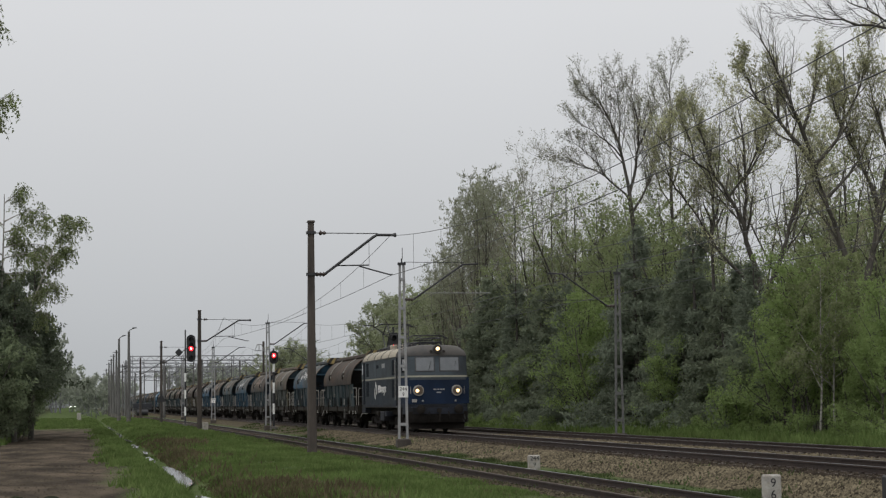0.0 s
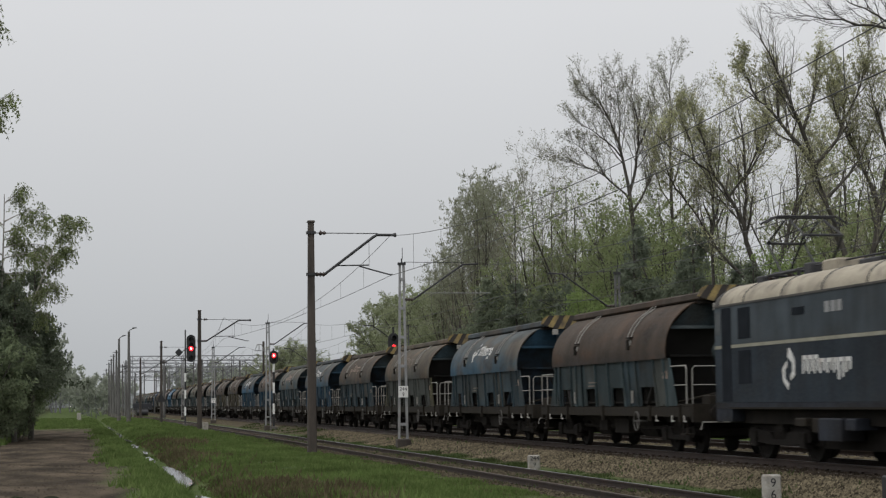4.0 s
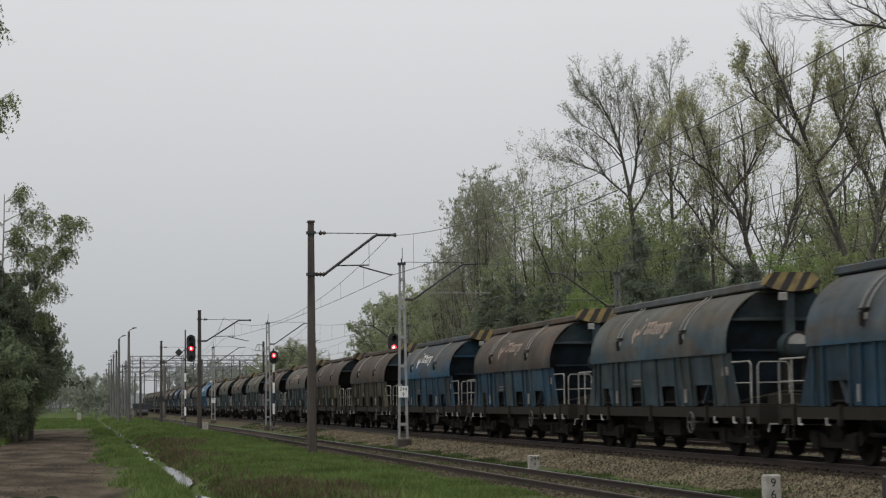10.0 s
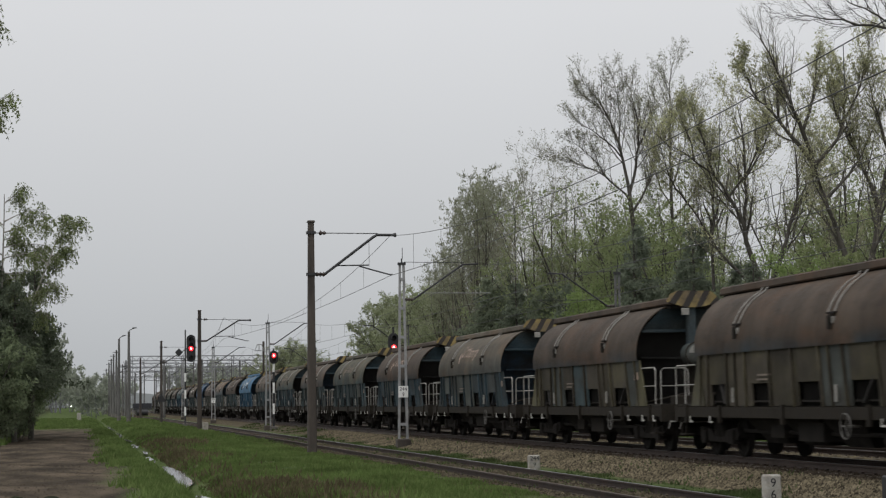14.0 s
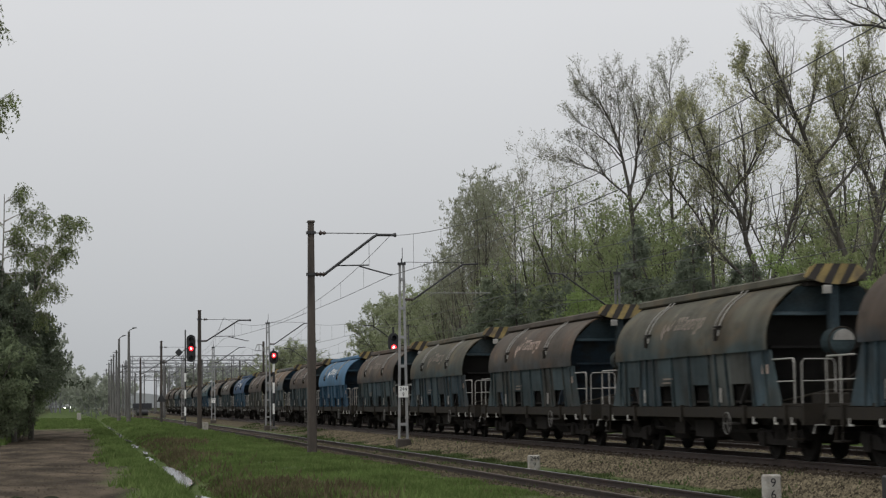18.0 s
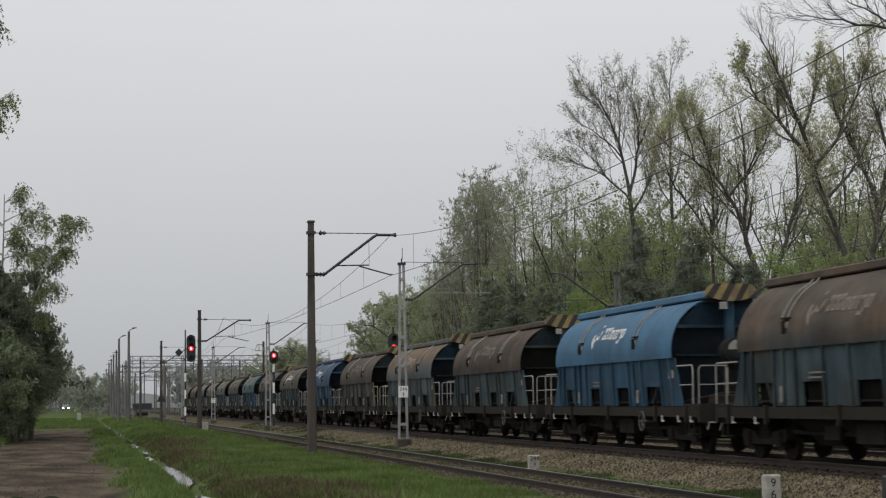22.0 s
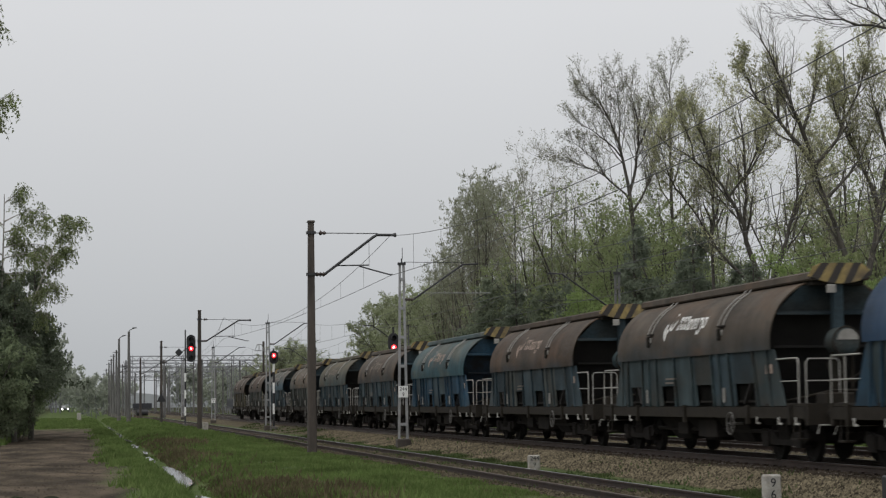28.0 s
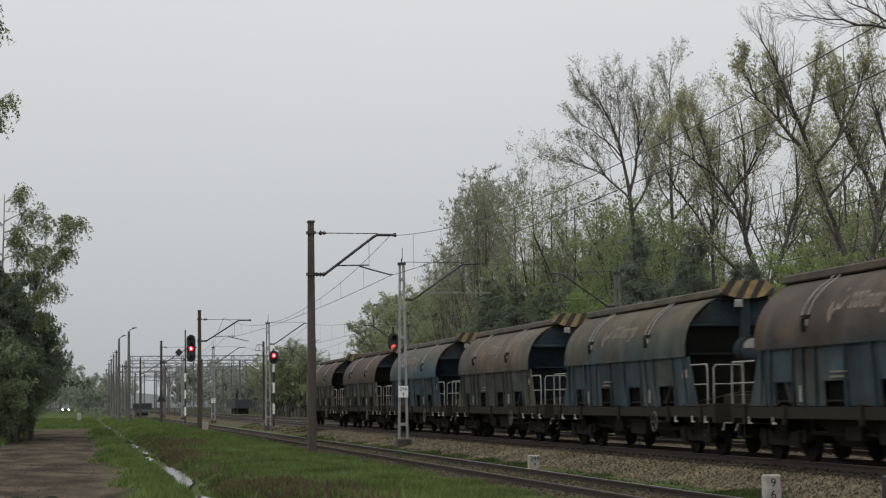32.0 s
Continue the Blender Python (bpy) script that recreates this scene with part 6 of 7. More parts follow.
for i in range(len(CONSIST)):
    WAGONS.append(copy_thing(WAGON, pose(MAIN, 100 + 16.947 * i, RAIL)))
for o in [*WAGON.children_recursive, WAGON]:
    bpy.data.objects.remove(o)
for w, spec in zip(WAGONS, CONSIST):
    repaint(w, spec)


# ---- trees ----
class Tree:
    """Grows limbs and leaves; keeps them as arrays."""

    def __init__(self, seed):
        self.r = random.Random(seed)
        self.wood, self.twig, self.tips = Geo(), Geo(), []

    def limb(self, p, d, length, r0, r1, nseg, bend, up, sides, geo):
        """A bent limb; returns its points and directions."""
        r = self.r
        pts, dirs = [Vector(p)], [Vector(d).normalized()]
        for i in range(nseg):
            q = dirs[-1] + Vector((r.gauss(0, bend), r.gauss(0, bend), r.gauss(0, bend) + up))
            q.normalize()
            dirs.append(q)
            pts.append(pts[-1] + q * (length / nseg))
        rad = [r0 + (r1 - r0) * i / nseg for i in range(nseg + 1)]
        if geo is not None:
            geo.path(pts, rad, sides)
        return pts, dirs, rad

    def grow(self, p, d, length, rad, level, spec):
        r = self.r
        s = spec[level]
        last = level == len(spec) - 1
        pts, dirs, rads = self.limb(p, d, length, rad, rad * s.get("taper", 0.35), s["seg"], s["bend"], s["up"], s["sides"],
                                    None if s.get("hidden") else self.wood if level < 2 else self.twig)
        if last:
            n = s["leaves"]
            for i in range(n):
                f = r.uniform(0.15, 1.0) * (len(pts) - 1)
                k = min(int(f), len(pts) - 2)
                self.tips.append(tuple(pts[k].lerp(pts[k + 1], f - k)))
            return
        nx = spec[level + 1]
        n = s["kids"]
        for i in range(n):
            f = s["from"] + (1 - s["from"]) * (i + r.random()) / n
            k = min(int(f * (len(pts) - 1)), len(pts) - 2)
            q = pts[k].lerp(pts[k + 1], f * (len(pts) - 1) - k)
            side = dirs[k].orthogonal().normalized()
            side = Matrix.Rotation(r.uniform(0, 2 * math.pi), 3, dirs[k]) @ side
            ang = radians(r.uniform(*s["angle"]))
            dd = dirs[k] * math.cos(ang) + side * math.sin(ang)
            ln = length * r.uniform(*s["ratio"]) * (1.15 - 0.6 * f)
            self.grow(q, dd, max(ln, 0.25), max(rads[k] * s["thin"], 0.0045), level + 1, spec)


def leaf_mesh(name, tips, size, material, seed, spread=0.12, droop=0.0, aspect=0.55, per=1):
    """A single pointed leaf or small sprig at each tip."""
    g = np.random.default_rng(seed)
    c = np.repeat(np.array(tips, np.float32), per, 0)
    n = len(c)
    c = c + g.normal(0, spread, c.shape)
    a = g.normal(0, 1, (n, 3))
    a[:, 2] -= droop
    a /= np.linalg.norm(a, axis=1)[:, None]
    b = np.cross(a, g.normal(0, 1, (n, 3)))
    b /= np.linalg.norm(b, axis=1)[:, None] + 1e-9
    s = (size * g.uniform(0.6, 1.35, n))[:, None]
    v = np.stack([c + b * s * aspect * 0.55, c - b * s * aspect * 0.55, c + a * s], 1)
    return quick_mesh(name, v.reshape(-1, 3), np.arange(n * 3).reshape(-1, 3), material)


def finish(tr, name, label, category, bark, leaf, size, seed, group="", twig=None, **kw):
    t = thing(name, label, category, group)
    tr_m = tr.wood.mesh("trunk", bark, 60) if tr.wood.v else None
    if tr_m:
        part("trunk", tr_m, None, t)
    if tr.twig.v:
        part("branchwork", quick_poly(tr.twig, "branchwork", twig or M_TWIG), None, t)
    if tr.tips:
        part("crown", leaf_mesh("crown", tr.tips, size, leaf, seed, **kw), None, t)
    return t


def quick_poly(geo, name, material):
    me = bpy.data.meshes.new(name)
    me.from_pydata(geo.v, [], geo.f)
    me.materials.append(material)
    return me


def broad_spec(dense=1.0, leaves=4, up=0.05, wide=(25, 55), wild=1.0):
    return [
        {"seg": 11, "bend": 0.105 * wild, "up": 0.055, "sides": 8, "kids": int(11 * dense), "from": 0.24, "angle": wide, "ratio": (0.38, 0.60), "thin": 0.44, "taper": 0.18},
        {"seg": 8, "bend": 0.20 * wild, "up": up + 0.03, "sides": 5, "kids": int(9 * dense), "from": 0.15, "angle": (25, 60), "ratio": (0.32, 0.52), "thin": 0.45, "taper": 0.25},
        {"seg": 4, "bend": 0.20, "up": up, "sides": 3, "kids": 6, "from": 0.1, "angle": (25, 60), "ratio": (0.40, 0.65), "thin": 0.5},
        {"seg": 2, "bend": 0.2, "up": up * 0.6, "sides": 3, "leaves": leaves},
    ]


def broad_tree(seed, h, r0, leaf, size, dense=1.0, leaves=4, lean=(0, 0), label="", wide=(25, 55), name="poplar_tree", stems=None, twig=None, aspect=0.5, up=0.05, per=1, spread=0.10, wild=1.0, droop=0.0):
    """stems: (tilt in degrees to greater x, tilt to greater y, share of height, share of girth, start height) for trees that fork low."""
    tr = Tree(seed)
    sp = broad_spec(dense, leaves, up, wide, wild)
    if stems:
        top = max(s[4] for s in stems)
        tr.limb((0, 0, -0.3), (lean[0], lean[1], 1), top + 0.3, r0, r0 * 0.8, 5, 0.03, 0.0, 10, tr.wood)
        base = Vector((lean[0], lean[1], 1)).normalized()
        for tx, ty, hh, gg, z in stems:
            d = Vector((math.tan(radians(tx)), math.tan(radians(ty)), 1))
            tr.grow(base * (z - 0.05), d, h * hh, r0 * gg, 0, sp)
    else:
        tr.grow((0, 0, -0.3), (lean[0], lean[1], 1), h * 0.86, r0, 0, sp)
    return finish(tr, name, label, "tree", M_BARK, leaf, size, seed, "trees beside the line", twig, spread=spread, aspect=aspect, per=per, droop=droop)


def conifer(seed, h, rad, leaf, label, name="spruce_tree", open_=0.0):
    """Whorls of drooping boughs, each a fan of needle sprays."""
    tr = Tree(seed)
    r = tr.r
    tr.limb((0, 0, -0.3), (0, 0, 1), h + 0.3, 0.05 + h * 0.013, 0.02, 8, 0.01, 0, 7, tr.wood)
    tips, z = [], 0.25 + open_ * h
    while z < h - 0.15:
        f = 1 - (z - open_ * h) / (h * (1 - open_))
        L = rad * (0.10 + 0.9 * f ** 0.8) * r.uniform(0.7, 1.15)
        n = max(5, int(9 * f + 4))
        for i in range(n):
            a = r.uniform(0, 2 * math.pi)
            l = L * r.uniform(0.65, 1.15)
            droop = r.uniform(0.0, 0.35) * l
            end = Vector((l * math.cos(a), l * math.sin(a), z - droop + 0.12 * l))
            start = Vector((0, 0, z))
            if l > 0.5:
                tr.twig.tube(start, end, 0.02, 0.006, 3, caps=False)
            m = int(12 + 46 * l)
            for k in range(m):
                q = r.uniform(0.15, 1.0) ** 0.7
                w = 0.28 * l * (1 - 0.6 * q)
                p = start.lerp(end, q)
                tips.append((p.x + r.gauss(0, w * 0.5), p.y + r.gauss(0, w * 0.5), p.z + r.gauss(-0.05, 0.09)))
        z += 0.30 + 0.10 * r.random()
    tr.tips = tips
    return finish(tr, name, label, "tree", M_BARK, leaf, 0.21, seed, "conifers at the wood's edge", M_BARK, spread=0.05, droop=0.5, aspect=0.40)


def bush(seed, h, rad, leaf, label, stems=9, leaves=11, size=0.16, name="bush", bark=M_BARK, per=2, droop=0.0, category="bush"):
    tr = Tree(seed)
    r = tr.r
    spec = [
        {"seg": 5, "bend": 0.10, "up": 0.03, "sides": 5, "kids": 9, "from": 0.12, "angle": (20, 60), "ratio": (0.30, 0.50), "thin": 0.5},
        {"seg": 4, "bend": 0.16, "up": 0.03, "sides": 4, "kids": 6, "from": 0.1, "angle": (25, 65), "ratio": (0.35, 0.6), "thin": 0.5},
        {"seg": 2, "bend": 0.2, "up": 0.0, "sides": 3, "leaves": leaves, "hidden": True},
    ]
    for i in range(stems):
        a, q = r.uniform(0, 2 * math.pi), r.uniform(0, 1) ** 0.6
        d = (0.45 * rad / h * math.cos(a) * q * 2, 0.45 * rad / h * math.sin(a) * q * 2, 1)
        tr.grow((0.35 * rad * q * math.cos(a), 0.35 * rad * q * math.sin(a), -0.1), d, h * r.uniform(0.65, 0.95), 0.03 + 0.006 * h, 0, spec)
    return finish(tr, name, label, category, bark, leaf, size, seed, "bushes and young trees", None, spread=0.13, per=per, droop=droop)


def birch(seed, h, label, leaf=None, hang=-0.16, leaves=7, lean=(0, 0), girth=0.0, start=0.28):
    tr = Tree(seed)
    spec = [
        {"seg": 8, "bend": 0.04, "up": 0.04, "sides": 8, "kids": 13, "from": start, "angle": (25, 50), "ratio": (0.26, 0.40), "thin": 0.42, "taper": 0.2},
        {"seg": 5, "bend": 0.10, "up": -0.02, "sides": 5, "kids": 8, "from": 0.25, "angle": (25, 60), "ratio": (0.35, 0.6), "thin": 0.45},
        {"seg": 5, "bend": 0.10, "up": hang * 1.3, "sides": 3, "kids": 5, "from": 0.1, "angle": (15, 45), "ratio": (0.5, 0.9), "thin": 0.6},
        {"seg": 5, "bend": 0.08, "up": hang * 2.4, "sides": 3, "leaves": leaves},
    ]
    tr.grow((0, 0, -0.3), (lean[0], lean[1], 1), h * 0.9, girth or 0.04 + h * 0.011, 0, spec)
    return finish(tr, "birch_tree", label, "tree", M_BIRCHBARK, leaf or L_BIRCH, 0.13, seed, "birches", M_TWIG, spread=0.05, droop=0.8, aspect=0.6)


def put(ob, x, y, rot=0.0, scale=1.0, zs=None):
    """Moves the first of a kind to its place."""
    z = float(ground_z(np.float64(x), np.float64(y)))
    ob.matrix_basis = Matrix.Translation((x, y, z)) @ Matrix.Rotation(rot, 4, "Z") @ Matrix.Diagonal((scale, scale, zs or scale, 1))
    return ob


def again(ob, x, y, rot, scale=1.0, zs=None):
    z = float(ground_z(np.float64(x), np.float64(y)))
    m = Matrix.Translation((x, y, z)) @ Matrix.Rotation(rot, 4, "Z") @ Matrix.Diagonal((scale, scale, zs or scale, 1))
    made = {}
    for o in (ob, *ob.children_recursive):
        made[o] = o.copy()
        scene.collection.objects.link(made[o])
        made[o].parent = made.get(o.parent, o.parent)
    made[ob].matrix_basis = m
    return made[ob]


def across(px, y):
    """x of the sight line that stands px/1568 across the view, at y along the line."""
    half = math.tan(radians(HFOV / 2))
    return y * math.tan(YAW + math.atan((px / 784 - 1) * half))


# tall trees behind the line, each of its own shape
def limbed_tree(seed, z_fork, r0, lean, limbs, leaf, size, label, leaves=3, bark=None, twig=None, kids=12, aspect=0.42, name="poplar_tree"):
    """A trunk that forks into chosen limbs: (parent or -1, share along it, tilt at start, tilt at end, depth tilt, length, girth, leafy)."""
    tr = Tree(seed)
    r = tr.r
    trunk = tr.limb((0, 0, -0.3), (lean, 0, 1), z_fork + 0.3, r0, r0 * 0.72, 7, 0.02, 0.0, 9, tr.wood)
    spec = [
        {},
        {"seg": 6, "bend": 0.10, "up": 0.10, "sides": 4, "kids": 7, "from": 0.12, "angle": (18, 48), "ratio": (0.34, 0.58), "thin": 0.50, "taper": 0.25},
        {"seg": 4, "bend": 0.10, "up": 0.09, "sides": 3, "kids": 5, "from": 0.1, "angle": (18, 46), "ratio": (0.42, 0.70), "thin": 0.6, "taper": 0.4},
        {"seg": 2, "bend": 0.10, "up": 0.08, "sides": 3, "leaves": leaves},
    ]
    done = []
    for parent, share, t0, t1, depth, length, girth, leafy in limbs:
        pts, dirs, rads = trunk if parent < 0 else done[parent]
        k = min(int(share * (len(pts) - 1)), len(pts) - 2)
        p = pts[k].lerp(pts[k + 1], share * (len(pts) - 1) - k)
        q, ds, n = [p], [], 11
        for i in range(n):
            tilt = radians(t0 + (t1 - t0) * i / (n - 1)) + r.gauss(0, 0.11)
            d = Vector((math.sin(tilt), math.tan(radians(depth)) + r.gauss(0, 0.06), math.cos(tilt))).normalized()
            ds.append(d)
            q.append(q[-1] + d * (length / n))
        ds.append(ds[-1])
        rad = [r0 * girth * (1 - 0.86 * i / n) for i in range(n + 1)]
        tr.wood.path(q, rad, 7)
        done.append((q, ds, rad))
        spec[3]["leaves"] = leaves if leafy else 0
        m = int(kids * (0.5 + length / 12))
        for i in range(m):
            f = 0.22 + 0.78 * (i + r.random()) / m
            j = min(int(f * n), n - 1)
            c = q[j].lerp(q[j + 1], f * n - j)
            side = Matrix.Rotation(r.uniform(0, 2 * math.pi), 3, ds[j]) @ ds[j].orthogonal().normalized()
            ang = radians(r.uniform(24, 52))
            dd = ds[j] * math.cos(ang) + side * math.sin(ang) + Vector((0, 0, 0.22))
            tr.grow(c, dd, length * r.uniform(0.28, 0.52) * (1.15 - 0.55 * f), max(rad[j] * 0.45, 0.012), 1, spec)
    return finish(tr, name, label, "tree", bark or M_BARK, leaf, size, seed, "trees beside the line", twig or M_FINETWIG, spread=0.07, aspect=aspect, droop=-0.7)


put(limbed_tree(11, 13.4, 0.17, -0.045, [(-1, 1.0, -8, -34, 3, 7.0, 0.62, 1), (-1, 0.97, -36, -88, 5, 5.6, 0.40, 1), (-1, 1.0, 12, -10, -4, 6.3, 0.58, 1), (0, 0.30, -44, -66, -6, 3.8, 0.32, 1),
                                         (-1, 0.92, 32, 6, 8, 6.2, 0.46, 1), (2, 0.45, 26, 10, 4, 3.2, 0.28, 1), (0, 0.42, 8, -8, 6, 4.0, 0.28, 1), (1, 0.35, -30, -60, -3, 3.0, 0.26, 1), (0, 0.6, -40, -50, 4, 2.6, 0.24, 1)],
                L_GREY, 0.10, "tall half-bare poplar with fine grey twigs", 2, kids=19), across(1152, 104), 104, 0)
put(limbed_tree(12, 14.6, 0.13, 0.0, [(-1, 1.0, -2, 2, 0, 7.2, 0.70, 1), (-1, 0.84, 40, 12, 4, 5.4, 0.46, 1), (-1, 0.90, -28, -8, -4, 6.0, 0.42, 1), (-1, 0.97, 22, 6, 6, 6.0, 0.42, 1), (-1, 0.78, -36, -18, 3, 4.0, 0.30, 1)],
                L_POPLAR, 0.10, "slender half-bare poplar behind the wood's edge", 3, kids=17), across(1213, 108), 108, 0)
put(limbed_tree(13, 7.0, 0.22, 0.0, [(-1, 1.0, -4, -58, 0, 8.2, 0.68, 1), (-1, 0.97, -46, -30, 6, 6.6, 0.48, 1), (-1, 0.94, 32, -6, 4, 8.2, 0.60, 1), (0, 0.32, 6, -10, 4, 6.6, 0.46, 1), (0, 0.70, -18, -24, -5, 3.4, 0.34, 1),
                                     (2, 0.45, 30, 14, 8, 5.0, 0.36, 1), (1, 0.5, 4, -14, 3, 4.6, 0.30, 1), (0, 0.55, 34, 10, -6, 5.0, 0.30, 1),
                                     (0, 0.85, -6, -30, 4, 2.8, 0.26, 1), (1, 0.8, -40, -10, -4, 4.0, 0.24, 1), (3, 0.4, 34, 14, 5, 3.4, 0.26, 1)],
                L_WILLOW, 0.12, "large forked tree with sparse yellow-green leaves", 3, kids=16), across(1362, 86), 86, 0)
put(limbed_tree(14, 6.0, 0.26, 0.0, [(-1, 1.0, -20, -14, 0, 6.6, 0.74, 1), (0, 0.97, -40, -50, 3, 4.6, 0.46, 1), (0, 1.0, -14, -36, -3, 6.2, 0.44, 0), (0, 0.95, 42, 0, 6, 4.8, 0.40, 1), (1, 0.5, 0, -10, 4, 2.6, 0.28, 1),
                                     (-1, 1.0, 26, 4, 3, 9.6, 0.66, 1), (5, 0.45, -26, -8, 5, 5.4, 0.40, 1), (5, 0.62, 30, 14, -4, 4.6, 0.34, 1), (5, 0.72, -20, -4, -4, 4.0, 0.30, 1), (2, 0.2, 22, 10, 5, 3.6, 0.34, 1), (0, 0.7, 50, 20, 8, 4.6, 0.34, 1), (3, 0.5, 30, 12, 3, 4.4, 0.28, 1), (6, 0.5, -30, -10, -5, 4.0, 0.26, 1), (1, 0.8, -30, -14, 2, 2.2, 0.24, 1), (5, 0.9, 24, 8, 6, 4.0, 0.26, 1)],
                L_WILLOW, 0.12, "large tree forked low with sparse yellow leaves", 3, kids=15), across(1517, 80), 80, 0)
SNAG = limbed_tree(15, 10.2, 0.10, 0.02, [(-1, 1.0, -28, -10, 0, 1.2, 0.8, 0), (-1, 0.97, 22, 10, 0, 1.8, 0.8, 0)], L_GREY, 0.1, "dead bare snag among the tree tops", 0, kids=1, name="dead_tree")
put(SNAG, across(1262, 88), 88, 0)
A1 = put(broad_tree(16, 19.0, 0.20, L_POPLAR, 0.24, 1.1, 7, label="upright poplar with grey-green opening leaves", wide=(14, 34), up=0.14, per=1, wild=0.35, aspect=0.30, spread=0.07, droop=-1.6), across(862, 150), 150, 0)
A2 = put(broad_tree(17, 20.5, 0.13, L_WILLOW, 0.12, 0.9, 4, label="airy poplar with opening yellow-green leaves", wide=(18, 40), up=0.10, per=1, wild=0.5, aspect=0.4), across(1280, 112), 112, 0.9, 0.92)
A3 = put(broad_tree(18, 18.5, 0.15, L_GREY, 0.12, 1.0, 4, label="half-bare tree with grey-green buds", wide=(18, 40), up=0.10, wild=0.5), across(945, 128), 128, 0)
for src, px, y, rot, sc in ((A1, 812, 152, 1.9, 0.90), (A1, 786, 154, 5.3, 0.74), (A1, 892, 149, 4.0, 1.0), (A1, 850, 144, 2.6, 0.98), (A3, 905, 142, 2.2, 1.0), (A3, 985, 124, 4.1, 0.95), (A2, 1030, 122, 1.1, 0.74), (A2, 925, 136, 3.1, 0.74), (A2, 1000, 130, 5.1, 0.76), (A2, 955, 133, 0.2, 0.72), (A2, 1060, 126, 2.2, 0.74),
                            (A3, 1065, 118, 0.7, 0.82), (A2, 1095, 120, 3.0, 0.72), (A2, 1330, 104, 2.0, 0.80), (A2, 1425, 96, 5.0, 0.76), (A2, 1490, 92, 0.6, 0.74),
                            (A3, 1270, 121, 5.5, 1.0), (A1, 838, 146, 3.0, 0.94), (A3, 1010, 120, 1.4, 0.9), (A2, 1620, 80, 4.0, 0.76), (A2, 965, 150, 2.0, 0.78)):
    again(src, across(px, y), y, rot, sc)
# tree groups further up the line, beyond the far mast
for px, y, rot, sc in ((695, 205, 0.4, 0.68), (735, 195, 2.4, 0.62), (775, 180, 1.0, 0.74), (530, 320, 1.0, 0.55), (500, 335, 2.0, 0.52)):
    again(A1, across(px, y), y, rot, sc)

# conifers and bushes at the wood's edge
S1 = put(conifer(21, 9.5, 2.9, L_SPRUCE, "dense dark spruce at the wood's edge"), across(1000, 107), 107, 0, 0.92)
S2 = put(conifer(22, 8.0, 3.0, L_PINE, "dark bushy pine at the wood's edge", "pine_tree"), across(1200, 92), 92, 0)
for k, (px, y, rot, sc) in enumerate(((870, 126, 1.0, 1.30), (915, 121, 2.0, 1.02), (955, 116, 3.0, 1.14), (1125, 97, 0.5, 1.18), (1165, 99, 4.0, 0.98), (1232, 90, 1.4, 1.10),
                                      (1278, 87, 5.2, 0.92), (1335, 84, 2.7, 0.86), (845, 134, 3.3, 1.0), (985, 116, 5.0, 0.98), (1105, 100, 5.6, 0.95),
                                      (895, 134, 4.4, 1.2), (1205, 98, 3.4, 1.05), (935, 130, 0.4, 1.12), (1145, 104, 1.4, 1.0), (1310, 90, 3.4, 0.9))):
    again(S1 if k % 2 else S2, across(px, y), y, rot, sc)
B1 = put(bush(31, 7.5, 2.0, L_BUSH, "tall fresh-green young tree at the wood's edge", 8, 11, 0.13, "young_tree", M_BARK, 3, 0.3, "tree"), across(1440, 75), 75, 0)
B4 = put(bush(34, 14.5, 3.0, L_SOFT, "tall soft green tree in new leaf", 6, 12, 0.18, "leafy_tree", M_BARK, 2, 0.1, "tree"), across(1180, 104), 104, 0)
for px, y, rot, sc in ((1105, 108, 1.0, 0.90), (1225, 102, 2.0, 0.86), (1265, 98, 3.0, 0.76), (1150, 112, 4.0, 1.0), (1060, 114, 5.0, 0.82), (1330, 92, 0.6, 0.60),
                       (765, 178, 1.6, 0.80), (725, 196, 2.9, 0.80), (800, 166, 4.4, 0.78), (1030, 124, 3.2, 0.80), (1400, 104, 1.9, 0.80), (1480, 101, 0.4, 1.04), (1555, 98, 2.9, 1.06), (1440, 108, 3.9, 1.04), (1530, 106, 5.0, 1.18),
                       (915, 134, 0.9, 0.92), (968, 127, 4.9, 0.98), (1005, 124, 1.2, 1.0), (1045, 120, 4.2, 1.02), (1085, 118, 3.3, 1.04), (1118, 117, 0.1, 1.12), (1185, 111, 5.2, 0.9), (1590, 100, 0.2, 0.9)):
    again(B4, across(px, y), y, rot, sc)
B5 = put(bush(35, 13.0, 4.4, L_PALE, "broad pale green tree with a dense rounded crown", 12, 17, 0.22, "leafy_tree", M_BARK, 2, 0.1, "tree"), across(700, 190), 190, 0, 0.98)
for px, y, rot, sc in ((728, 184, 1.2, 0.92), (752, 178, 2.6, 0.98), (785, 171, 4.1, 1.0), (675, 204, 5.2, 0.74), (655, 214, 0.7, 0.54), (815, 160, 3.3, 0.92),
                       (486, 264, 1.9, 0.66), (508, 258, 3.7, 0.80), (530, 256, 5.5, 0.76), (546, 262, 0.3, 0.56)):
    again(B5, across(px, y), y, rot, sc)
B2 = put(bush(32, 2.2, 1.5, L_BUSH, "low fresh-green bush at the wood's edge", 7, 5, 0.13), across(1300, 80), 80, 0)
B3 = put(bush(33, 4.2, 2.0, L_DARK, "dark green thicket at the wood's edge", 9, 5, 0.18), across(1350, 82), 82, 0)
